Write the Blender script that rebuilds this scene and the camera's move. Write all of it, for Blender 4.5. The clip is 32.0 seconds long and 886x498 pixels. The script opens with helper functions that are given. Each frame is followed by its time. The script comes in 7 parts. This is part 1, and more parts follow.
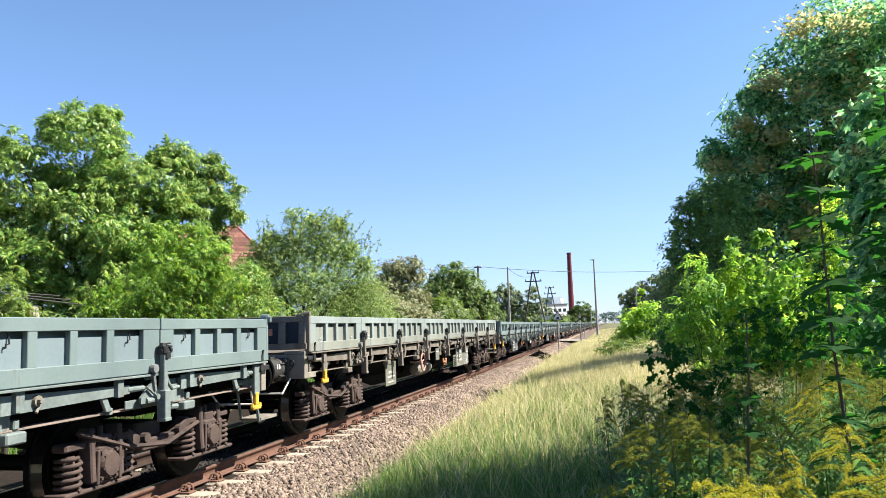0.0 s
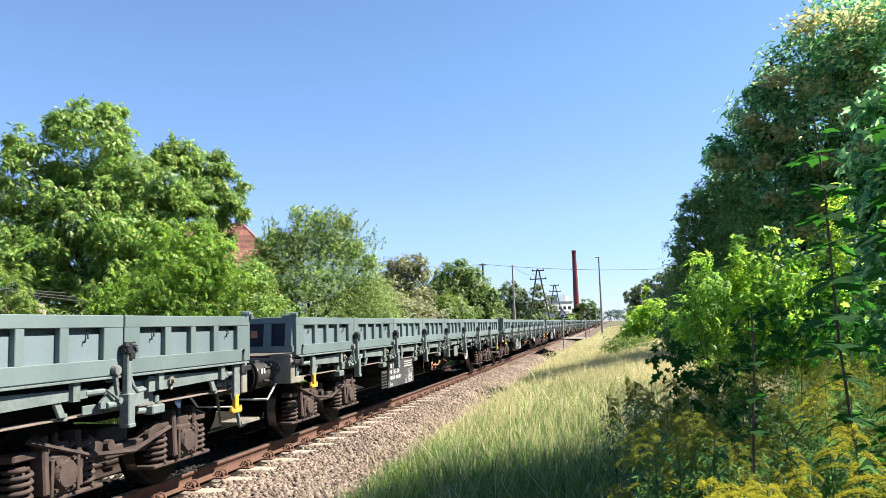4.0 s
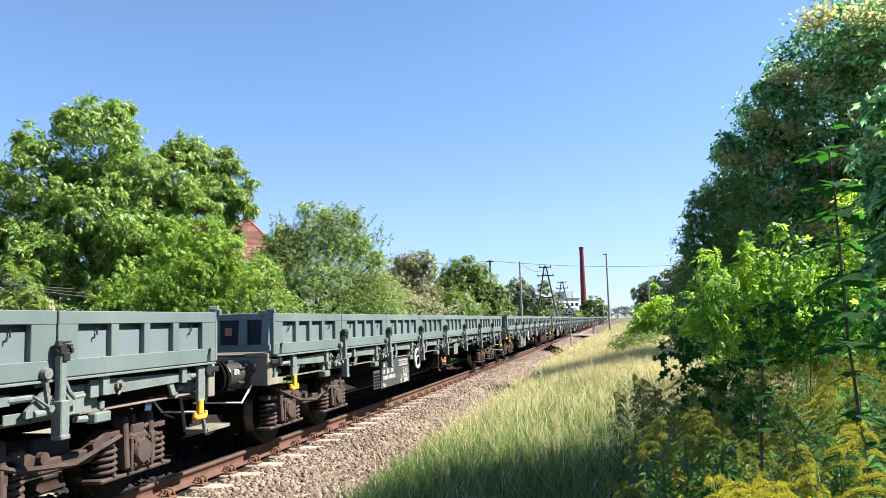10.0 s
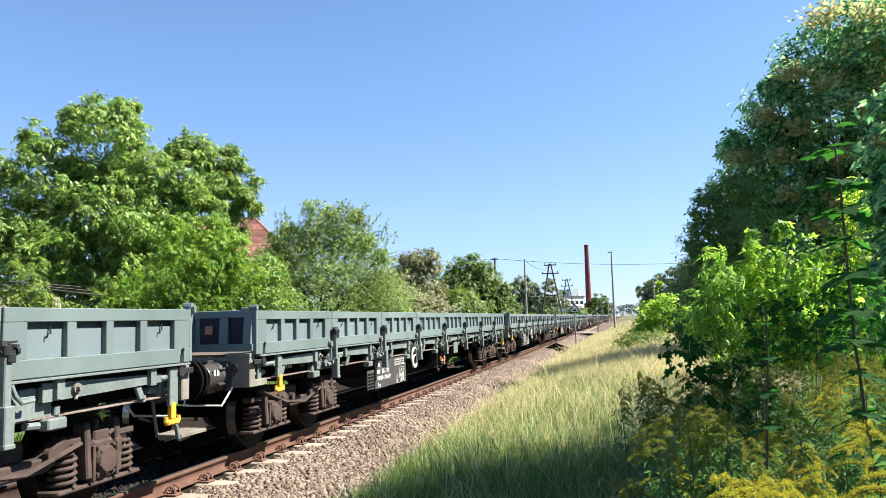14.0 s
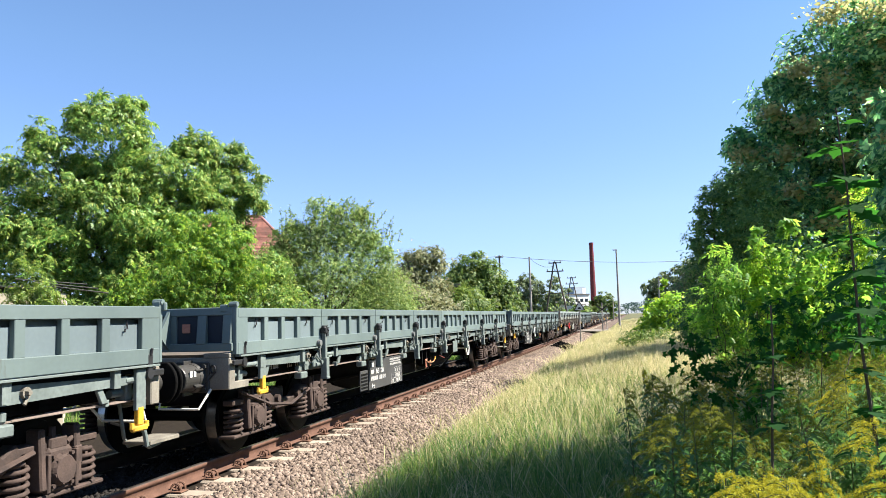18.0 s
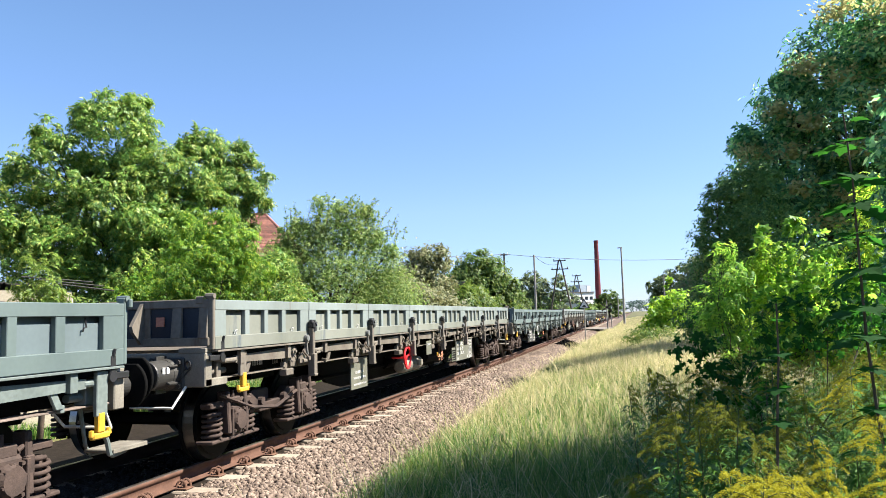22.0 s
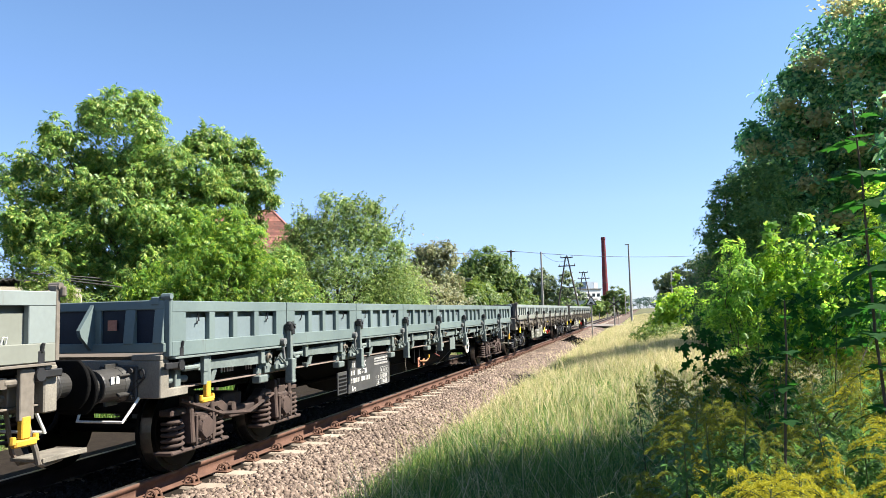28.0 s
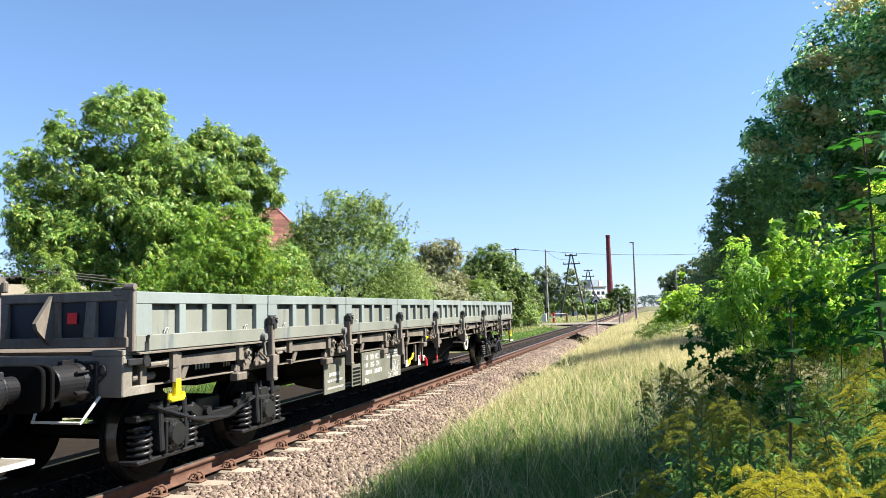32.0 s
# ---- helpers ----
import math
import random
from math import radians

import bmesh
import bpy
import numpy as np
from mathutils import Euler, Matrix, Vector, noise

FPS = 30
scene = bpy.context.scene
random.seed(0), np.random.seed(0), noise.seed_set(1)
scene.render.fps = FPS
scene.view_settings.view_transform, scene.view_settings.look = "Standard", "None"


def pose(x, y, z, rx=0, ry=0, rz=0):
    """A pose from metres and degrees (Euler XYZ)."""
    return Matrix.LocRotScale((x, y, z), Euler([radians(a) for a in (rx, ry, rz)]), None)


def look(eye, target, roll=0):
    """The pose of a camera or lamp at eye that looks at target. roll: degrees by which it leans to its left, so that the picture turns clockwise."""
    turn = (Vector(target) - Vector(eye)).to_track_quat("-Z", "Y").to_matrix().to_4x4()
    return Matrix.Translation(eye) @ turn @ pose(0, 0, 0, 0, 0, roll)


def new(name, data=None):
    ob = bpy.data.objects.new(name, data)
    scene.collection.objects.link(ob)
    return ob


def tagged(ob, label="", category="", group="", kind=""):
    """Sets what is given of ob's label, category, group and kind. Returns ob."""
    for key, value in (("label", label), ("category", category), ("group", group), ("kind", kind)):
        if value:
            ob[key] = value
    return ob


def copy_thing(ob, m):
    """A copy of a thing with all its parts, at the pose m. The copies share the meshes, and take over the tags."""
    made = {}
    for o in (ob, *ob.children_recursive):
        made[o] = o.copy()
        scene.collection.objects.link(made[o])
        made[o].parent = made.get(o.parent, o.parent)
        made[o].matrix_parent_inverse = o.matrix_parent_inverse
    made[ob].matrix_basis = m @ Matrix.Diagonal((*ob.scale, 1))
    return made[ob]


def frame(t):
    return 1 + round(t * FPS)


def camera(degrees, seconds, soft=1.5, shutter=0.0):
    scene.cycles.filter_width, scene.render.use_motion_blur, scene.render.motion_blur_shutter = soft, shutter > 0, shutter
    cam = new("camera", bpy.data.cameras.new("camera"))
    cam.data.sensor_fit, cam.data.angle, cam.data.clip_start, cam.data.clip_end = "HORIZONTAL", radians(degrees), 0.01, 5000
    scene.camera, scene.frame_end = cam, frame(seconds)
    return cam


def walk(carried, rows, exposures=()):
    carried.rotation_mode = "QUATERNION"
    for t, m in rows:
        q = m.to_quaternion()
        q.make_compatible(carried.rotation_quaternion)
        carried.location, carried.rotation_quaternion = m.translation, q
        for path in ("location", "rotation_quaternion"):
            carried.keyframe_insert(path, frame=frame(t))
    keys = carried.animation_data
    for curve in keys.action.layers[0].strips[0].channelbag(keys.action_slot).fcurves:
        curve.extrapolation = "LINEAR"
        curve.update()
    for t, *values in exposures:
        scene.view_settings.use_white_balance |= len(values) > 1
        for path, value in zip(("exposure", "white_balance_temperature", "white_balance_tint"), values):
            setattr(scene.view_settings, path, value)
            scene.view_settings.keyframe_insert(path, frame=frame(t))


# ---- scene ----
# World: z = 0 is the rail top, +y runs along the track away from the camera, track axis at x = TX.
TX = -5.62
EYE = (0.0, 0.0, 1.585)
cam = camera(62.1, 32.0, soft=0.6)


def aim(t):
    """Slow hand-held pan: yaw to the left, pitch up, roll, in degrees."""
    yaw = 12.307 + 0.09687 * t - 0.000126 * t * t
    pitch = 6.1255 - 0.04266 * t + 0.000056 * t * t
    roll = -1.840 + 0.01687 * t - 0.000108 * t * t
    a, b = radians(yaw), radians(pitch)
    way = Vector((-math.sin(a) * math.cos(b), math.cos(a) * math.cos(b), math.sin(b)))
    return look(EYE, Vector(EYE) + way * 10, roll)


walk(cam, [(t, aim(t)) for t in (0, 4, 8, 12, 16, 20, 24, 28, 32)])

# ---- light ----
SUN_EL, SUN_AZ = 48.0, 14.0      # azimuth from +x towards +y
world = bpy.data.worlds.new("sky")
scene.world = world
world.use_nodes = True
wn = world.node_tree
sky = wn.nodes.new("ShaderNodeTexSky")
sky.sky_type = "NISHITA"
sky.sun_disc = False
sky.sun_elevation = radians(SUN_EL)
sky.sun_rotation = radians(90 - SUN_AZ)
sky.air_density, sky.dust_density, sky.ozone_density = 1.0, 0.0, 6.0
# thicker blue air towards the horizon
wc = wn.nodes.new("ShaderNodeTexCoord")
wz = wn.nodes.new("ShaderNodeSeparateXYZ")
wr = wn.nodes.new("ShaderNodeValToRGB")
wr.color_ramp.elements[0].position, wr.color_ramp.elements[0].color = 0.0, (0.56, 0.63, 0.90, 1)
wr.color_ramp.elements[1].position, wr.color_ramp.elements[1].color = 0.34, (1, 1, 1, 1)
we = wr.color_ramp.elements.new(0.14)
we.color = (0.90, 0.85, 0.99, 1)
wm = wn.nodes.new("ShaderNodeMix")
wm.data_type, wm.blend_type = "RGBA", "MULTIPLY"
wm.inputs[0].default_value = 1.0
wn.links.new(wc.outputs["Generated"], wz.inputs[0])
wn.links.new(wz.outputs[2], wr.inputs[0])
wn.links.new(sky.outputs[0], wm.inputs[6])
wn.links.new(wr.outputs[0], wm.inputs[7])
wn.links.new(wm.outputs[2], wn.nodes["Background"].inputs[0])
wn.nodes["Background"].inputs[1].default_value = 0.062
sun_data = bpy.data.lights.new("sun", "SUN")
sun_data.energy, sun_data.angle, sun_data.color = 5.0, radians(0.53), (1.0, 0.94, 0.84)
sun = new("sun", sun_data)
sd = Vector((math.cos(radians(SUN_EL)) * math.cos(radians(SUN_AZ)),
             math.cos(radians(SUN_EL)) * math.sin(radians(SUN_AZ)), math.sin(radians(SUN_EL))))
sun.matrix_world = look(sd * 100, (0, 0, 0))
scene.view_settings.exposure = 1.84

# ---- materials ----


def mat(name, c1, c2=None, scale=4.0, rough=0.7, metal=0.0, bump=0.15, fine=60.0, spot=None, spot_at=0.62, streak=False, jitter=0.0, grain=0.35, spec=0.3):
    """Two colours mixed by coarse noise, fine grain on top, optional rust or dirt spots."""
    m = bpy.data.materials.new(name)
    m.use_nodes = True
    nt = m.node_tree
    N, L = nt.nodes, nt.links
    b = N["Principled BSDF"]
    b.inputs["Roughness"].default_value = rough
    b.inputs["Metallic"].default_value = metal
    b.inputs["Specular IOR Level"].default_value = spec
    c2 = c2 or tuple(v * 0.75 for v in c1)
    tc = N.new("ShaderNodeTexCoord")
    src = tc.outputs["Object"]
    if streak:
        mp = N.new("ShaderNodeMapping")
        mp.inputs["Scale"].default_value = (1, 1, 0.18)
        L.new(src, mp.inputs[0])
        src = mp.outputs[0]
    n1 = N.new("ShaderNodeTexNoise")
    n1.inputs["Scale"].default_value, n1.inputs["Detail"].default_value = scale, 6
    L.new(src, n1.inputs["Vector"])
    n2 = N.new("ShaderNodeTexNoise")
    n2.inputs["Scale"].default_value, n2.inputs["Detail"].default_value = fine, 3
    L.new(tc.outputs["Object"], n2.inputs["Vector"])
    r1 = N.new("ShaderNodeValToRGB")
    r1.color_ramp.elements[0].position, r1.color_ramp.elements[1].position = 0.35, 0.65
    r1.color_ramp.elements[0].color, r1.color_ramp.elements[1].color = (*c2, 1), (*c1, 1)
    L.new(n1.outputs[0], r1.inputs[0])
    col = r1.outputs[0]
    mx = N.new("ShaderNodeMix")
    mx.data_type, mx.blend_type = "RGBA", "OVERLAY"
    mx.inputs[0].default_value = grain
    L.new(col, mx.inputs[6])
    L.new(n2.outputs[0], mx.inputs[7])
    col = mx.outputs[2]
    if spot:
        n3 = N.new("ShaderNodeTexNoise")
        n3.inputs["Scale"].default_value, n3.inputs["Detail"].default_value = scale * 2.3, 9
        n3.inputs["Roughness"].default_value = 0.65
        L.new(src, n3.inputs["Vector"])
        r3 = N.new("ShaderNodeValToRGB")
        r3.color_ramp.elements[0].position, r3.color_ramp.elements[1].position = spot_at, spot_at + 0.08
        L.new(n3.outputs[0], r3.inputs[0])
        m3 = N.new("ShaderNodeMix")
        m3.data_type = "RGBA"
        L.new(r3.outputs[0], m3.inputs[0])
        L.new(col, m3.inputs[6])
        m3.inputs[7].default_value = (*spot, 1)
        col = m3.outputs[2]
    if jitter:
        oi = N.new("ShaderNodeObjectInfo")
        hv = N.new("ShaderNodeHueSaturation")
        mr = N.new("ShaderNodeMapRange")
        mr.inputs[3].default_value, mr.inputs[4].default_value = 1 - jitter, 1 + jitter
        L.new(oi.outputs["Random"], mr.inputs[0])
        L.new(mr.outputs[0], hv.inputs["Value"])
        L.new(col, hv.inputs["Color"])
        col = hv.outputs[0]
    L.new(col, b.inputs["Base Color"])
    if bump:
        bp = N.new("ShaderNodeBump")
        bp.inputs["Strength"].default_value, bp.inputs["Distance"].default_value = bump, 0.01
        L.new(n2.outputs[0], bp.inputs["Height"])
        L.new(bp.outputs[0], b.inputs["Normal"])
    return m


def leaf_mat(name, dark, mid, light, glow=0.4, rough=0.5):
    """Leaf: a gloss layer mixed with light let through; each leaf takes its own tone."""
    m = bpy.data.materials.new(name)
    m.use_nodes = True
    nt = m.node_tree
    N, L = nt.nodes, nt.links
    b = N["Principled BSDF"]
    b.inputs["Roughness"].default_value = rough
    b.inputs["Specular IOR Level"].default_value = 0.35
    g = N.new("ShaderNodeNewGeometry")
    r = N.new("ShaderNodeValToRGB")
    e = r.color_ramp.elements
    e[0].position, e[0].color = 0.0, (*dark, 1)
    e[1].position, e[1].color = 1.0, (*light, 1)
    k = e.new(0.55)
    k.color = (*mid, 1)
    L.new(g.outputs["Random Per Island"], r.inputs[0])
    n = N.new("ShaderNodeTexNoise")
    n.inputs["Scale"].default_value = 0.5
    hv = N.new("ShaderNodeHueSaturation")
    mr = N.new("ShaderNodeMapRange")
    mr.inputs[1].default_value, mr.inputs[2].default_value = 0.3, 0.7
    mr.inputs[3].default_value, mr.inputs[4].default_value = 0.75, 1.25
    tc = N.new("ShaderNodeTexCoord")
    L.new(tc.outputs["Object"], n.inputs["Vector"])
    L.new(n.outputs[0], mr.inputs[0])
    L.new(mr.outputs[0], hv.inputs["Value"])
    L.new(r.outputs[0], hv.inputs["Color"])
    L.new(hv.outputs[0], b.inputs["Base Color"])
    t = N.new("ShaderNodeBsdfTranslucent")
    h2 = N.new("ShaderNodeHueSaturation")
    h2.inputs["Value"].default_value, h2.inputs["Hue"].default_value = 1.6, 0.48
    L.new(hv.outputs[0], h2.inputs["Color"])
    L.new(h2.outputs[0], t.inputs[0])
    mix = N.new("ShaderNodeMixShader")
    mix.inputs[0].default_value = glow
    L.new(b.outputs[0], mix.inputs[1])
    L.new(t.outputs[0], mix.inputs[2])
    L.new(mix.outputs[0], N["Material Output"].inputs[0])
    return m


M_STEEL_BLUE = mat("paint_blue_grey", (0.114, 0.148, 0.142), (0.091, 0.12, 0.118), 1.3, 0.5, 0, 0.015, 25, (0.066, 0.055, 0.045), 0.66, True, 0.12, grain=0.10)
M_STEEL_DRAB = mat("paint_drab_grey", (0.172, 0.179, 0.153), (0.132, 0.14, 0.116), 1.4, 0.6, 0, 0.02, 25, (0.098, 0.113, 0.115), 0.60, True, 0.10, grain=0.10)
# grime taken down to near black, to deepen the shade beneath the wagons
M_FRAME_DARK = mat("shade_dark_grime", (0.004, 0.004, 0.004), (0.003, 0.003, 0.003), 3, 0.85, 0, 0.2, 70, (0.007, 0.006, 0.004), 0.66, spec=0.08)
M_GEAR = mat("dusty_green_grey_gear", (0.130, 0.155, 0.145), (0.095, 0.116, 0.109), 3, 0.65, 0, 0.05, 25, (0.107, 0.075, 0.057), 0.62, True)
M_GEAR_BROWN = mat("dusty_brown_gear", (0.144, 0.126, 0.102), (0.101, 0.086, 0.07), 3, 0.7, 0, 0.05, 25, (0.094, 0.066, 0.048), 0.58, True)
M_STENCIL = mat("worn_white_stencil", (0.51, 0.501, 0.476), (0.289, 0.281, 0.264), 14, 0.7, 0, 0.02, 60)
# darker copy of the rail rust, with the wagon's shade in the colour
M_RAIL_SHADE = mat("shaded_rail", (0.034, 0.023, 0.018), (0.024, 0.016, 0.014), 6, 0.85, 0, 0.2, 50, spec=0.08)
# bed colour blackened to stand in for the shade under the train
M_BED_SHADE = mat("shade_dark_ballast_bed", (0.022, 0.017, 0.013), (0.013, 0.01, 0.008), 9, 0.95, 0, 0.6, 45, spec=0.08)
M_PANEL_BLUE = mat("recessed_panel_blue", (0.124, 0.158, 0.167), (0.104, 0.132, 0.139), 1.3, 0.5, 0, 0.015, 25, (0.067, 0.055, 0.045), 0.68, True, 0.12, grain=0.10)
M_DISC = mat("worn_hinge_grey", (0.163, 0.17, 0.167), (0.102, 0.105, 0.102), 9, 0.55, 0.2, 0.1, 60, (0.061, 0.041, 0.031), 0.6)
M_GRIMY = mat("grimy_brown_grey_steel", (0.209, 0.192, 0.158), (0.132, 0.12, 0.099), 3, 0.75, 0, 0.15, 70, (0.261, 0.17, 0.12), 0.62, spec=0.08)
M_BUFFER = mat("dark_greasy_steel", (0.045, 0.043, 0.040), (0.028, 0.027, 0.025), 5, 0.4, 0, 0.08, 60, (0.07, 0.05, 0.04), 0.64)
M_PALE_BAND = mat("worn_pale_blue_grey", (0.182, 0.212, 0.205), (0.152, 0.174, 0.164), 1.6, 0.55, 0, 0.02, 25, (0.123, 0.123, 0.102), 0.6, True, 0.08, grain=0.10)
M_PALE_CLAD = mat("pale_blue_cladding", (0.34, 0.40, 0.45), (0.28, 0.33, 0.38), 0.6, 0.7, 0, 0.05, 20)
M_NAVY = mat("dark_navy", (0.011, 0.017, 0.028), (0.007, 0.011, 0.021), 2, 0.5, 0, 0.05, 70)
M_FLANGE = mat("dusty_brown_flange", (0.188, 0.145, 0.124), (0.128, 0.103, 0.085), 3, 0.85, 0, 0.15, 70)
M_BOGIE_RUST = mat("bogie_rust_grime", (0.063, 0.042, 0.034), (0.031, 0.022, 0.019), 5, 0.85, 0, 0.3, 60)
M_BOGIE_BLACK = mat("bogie_black_paint", (0.014, 0.014, 0.015), (0.008, 0.008, 0.009), 5, 0.38, 0, 0.1, 60)
M_BLACK = mat("black_paint", (0.02, 0.02, 0.022), (0.014, 0.014, 0.014), 5, 0.5, 0, 0.05, 60)
# wheel steel blackened likewise, as the wheels look in shade
M_WHEEL = mat("shade_dark_wheel_steel", (0.007, 0.007, 0.006), (0.005, 0.004, 0.004), 5, 0.6, 0.3, 0.1, 60, spec=0.08)
M_TREAD = mat("polished_tread", (0.36, 0.344, 0.328), (0.28, 0.264, 0.248), 8, 0.28, 1.0, 0.02, 90)
M_YELLOW = mat("yellow_paint", (0.544, 0.32, 0.032), (0.4, 0.224, 0.028), 6, 0.5, 0, 0.05, 60, (0.2, 0.112, 0.04), 0.66)
M_YELLOW_BRIGHT = mat("fresh_yellow_paint", (0.81, 0.648, 0.018), (0.765, 0.594, 0.018), 6, 0.4, 0, 0.03, 60)
M_WHITE = mat("white_paint", (0.624, 0.616, 0.584), (0.544, 0.536, 0.496), 6, 0.5, 0, 0.05, 60)
M_RED = mat("red_paint", (0.72, 0.025, 0.03), (0.6, 0.025, 0.03), 6, 0.4, 0, 0.03, 60)
M_ORANGE = mat("faded_orange_plate", (0.422, 0.177, 0.116), (0.34, 0.136, 0.088), 6, 0.6, 0, 0.03, 60)
M_GRIMY_ORANGE = mat("rusty_orange_lever", (0.374, 0.184, 0.095), (0.238, 0.109, 0.054), 12, 0.7, 0, 0.1, 60)
M_PINK = mat("faded_pink_paint", (0.34, 0.211, 0.177), (0.258, 0.15, 0.122), 8, 0.7, 0, 0.1, 60)
M_RED_RUST = mat("dull_red_paint", (0.204, 0.048, 0.034), (0.136, 0.041, 0.034), 8, 0.7, 0, 0.1, 60)
M_BOARD = mat("lettering_board_black", (0.046, 0.046, 0.046), (0.034, 0.034, 0.034), 6, 0.6, 0, 0.05, 60, (0.085, 0.076, 0.068), 0.66)
M_BOARD_DRAB = mat("lettering_board_grey", (0.12, 0.12, 0.093), (0.098, 0.098, 0.076), 6, 0.6, 0, 0.05, 60, (0.087, 0.07, 0.054), 0.66)
M_WOOD_FLOOR = mat("wagon_floor_planks", (0.109, 0.088, 0.068), (0.075, 0.061, 0.048), 5, 0.9, 0, 0.2, 40)
M_STEP = mat("pale_step_wood", (0.177, 0.16, 0.129), (0.116, 0.105, 0.085), 8, 0.8, 0, 0.1, 60)
M_RAIL = mat("rusty_rail", (0.101, 0.05, 0.033), (0.07, 0.034, 0.022), 6, 0.85, 0, 0.2, 50)
M_RAIL_TOP = mat("worn_rail_head", (0.214, 0.184, 0.167), (0.167, 0.137, 0.119), 6, 0.35, 0.8, 0.03, 90)
M_CLIP = mat("rusty_clip", (0.129, 0.068, 0.044), (0.082, 0.044, 0.031), 20, 0.85, 0, 0.2, 90)
M_SLEEPER = mat("concrete_sleeper", (0.294, 0.245, 0.192), (0.212, 0.175, 0.139), 5, 0.9, 0, 0.3, 70, (0.196, 0.139, 0.098), 0.6, False, 0.15)
M_BALLAST = mat("ballast_bed", (0.125, 0.094, 0.075), (0.075, 0.056, 0.045), 9, 0.95, 0, 0.6, 45, spec=0.08)
M_GROUND = mat("soil_and_turf", (0.109, 0.102, 0.041), (0.061, 0.068, 0.024), 0.6, 0.95, 0, 0.4, 20, (0.136, 0.116, 0.068), 0.58)
M_ROAD = mat("dusty_asphalt", (0.184, 0.163, 0.136), (0.136, 0.122, 0.105), 1.2, 0.9, 0, 0.2, 80)
M_BARK = mat("bark", (0.082, 0.061, 0.044), (0.048, 0.037, 0.027), 8, 0.95, 0, 0.6, 30)
M_STEM = mat("green_stem", (0.082, 0.109, 0.034), (0.068, 0.068, 0.027), 20, 0.7, 0, 0.1, 60)
M_BRICK = mat("red_chimney_brick", (0.15, 0.033, 0.039), (0.116, 0.026, 0.029), 0.8, 0.9, 0, 0.2, 12)
M_TILE = mat("red_clay_tile", (0.221, 0.094, 0.067), (0.139, 0.064, 0.049), 2.5, 0.85, 0, 0.2, 40, (0.106, 0.07, 0.053), 0.55, False, 0.35)
M_RENDER = mat("cream_render", (0.546, 0.484, 0.37), (0.44, 0.378, 0.282), 1.5, 0.9, 0, 0.3, 30, (0.308, 0.246, 0.176), 0.62)
M_WALL_WHITE = mat("white_wall", (0.624, 0.624, 0.608), (0.544, 0.552, 0.544), 0.6, 0.8, 0, 0.1, 20)
M_GREY_ROOF = mat("grey_sheet_roof", (0.109, 0.102, 0.095), (0.068, 0.065, 0.061), 2.0, 0.8, 0, 0.2, 30)
M_CONCRETE = mat("pole_concrete", (0.286, 0.265, 0.238), (0.218, 0.204, 0.184), 2.0, 0.9, 0, 0.2, 40)
M_POLE_WOOD = mat("weathered_pole_wood", (0.088, 0.075, 0.061), (0.061, 0.051, 0.041), 3, 0.9, 0, 0.3, 40)
M_WIRE = mat("wire", (0.034, 0.034, 0.034), None, 3, 0.6, 0, 0)
M_GLASS = mat("dark_window_glass", (0.02, 0.027, 0.034), None, 1, 0.08, 0, 0)

L_WALNUT = leaf_mat("walnut_leaf", (0.048, 0.124, 0.022), (0.137, 0.27, 0.046), (0.326, 0.378, 0.084), 0.36)
L_YOUNG = leaf_mat("fresh_maple_leaf", (0.067, 0.19, 0.024), (0.143, 0.351, 0.044), (0.293, 0.455, 0.062), 0.6)
L_FRESH = leaf_mat("hedge_maple_leaf", (0.055, 0.147, 0.016), (0.11, 0.247, 0.026), (0.266, 0.354, 0.039), 0.5)
L_ELDER = leaf_mat("yellowing_elder_leaf", (0.079, 0.156, 0.025), (0.165, 0.281, 0.046), (0.3, 0.364, 0.075), 0.45)
L_FIELD = leaf_mat("field_maple_leaf", (0.044, 0.12, 0.034), (0.088, 0.193, 0.055), (0.176, 0.28, 0.08), 0.52)
L_BRACT = leaf_mat("pale_seed_bract", (0.242, 0.258, 0.097), (0.356, 0.356, 0.145), (0.451, 0.436, 0.202), 0.5)
L_WILLOW = leaf_mat("grey_green_leaf", (0.07, 0.138, 0.029), (0.146, 0.239, 0.055), (0.3, 0.367, 0.109), 0.42)
L_BRUSH = leaf_mat("dry_brush_leaf", (0.086, 0.108, 0.043), (0.155, 0.173, 0.073), (0.234, 0.224, 0.112), 0.3)
L_ROUND = leaf_mat("dark_round_leaf", (0.04, 0.085, 0.016), (0.08, 0.147, 0.025), (0.147, 0.19, 0.037), 0.38)
L_LINDEN = leaf_mat("linden_leaf", (0.031, 0.109, 0.052), (0.119, 0.312, 0.128), (0.42, 0.609, 0.246), 0.55)
L_BRIGHT = leaf_mat("young_bright_leaf", (0.106, 0.253, 0.022), (0.223, 0.43, 0.04), (0.409, 0.545, 0.058), 0.6)
# maple green lowered to the tone the near leaves have in shade
L_MAPLE = leaf_mat("shade_dark_maple_leaf", (0.006, 0.05, 0.007), (0.009, 0.074, 0.008), (0.017, 0.099, 0.011), 0.62, 0.85)
L_GOLD = leaf_mat("goldenrod_floret", (0.242, 0.237, 0.012), (0.322, 0.316, 0.016), (0.418, 0.412, 0.026), 0.3, 0.8)
# second floret colour, dulled to olive to stand in for shade
L_GOLD_SHADE = leaf_mat("shaded_goldenrod_floret", (0.107, 0.133, 0.013), (0.148, 0.171, 0.014), (0.205, 0.228, 0.022), 0.3, 0.8)
L_HERB = leaf_mat("herb_leaf", (0.038, 0.109, 0.02), (0.07, 0.178, 0.031), (0.132, 0.232, 0.046), 0.4)
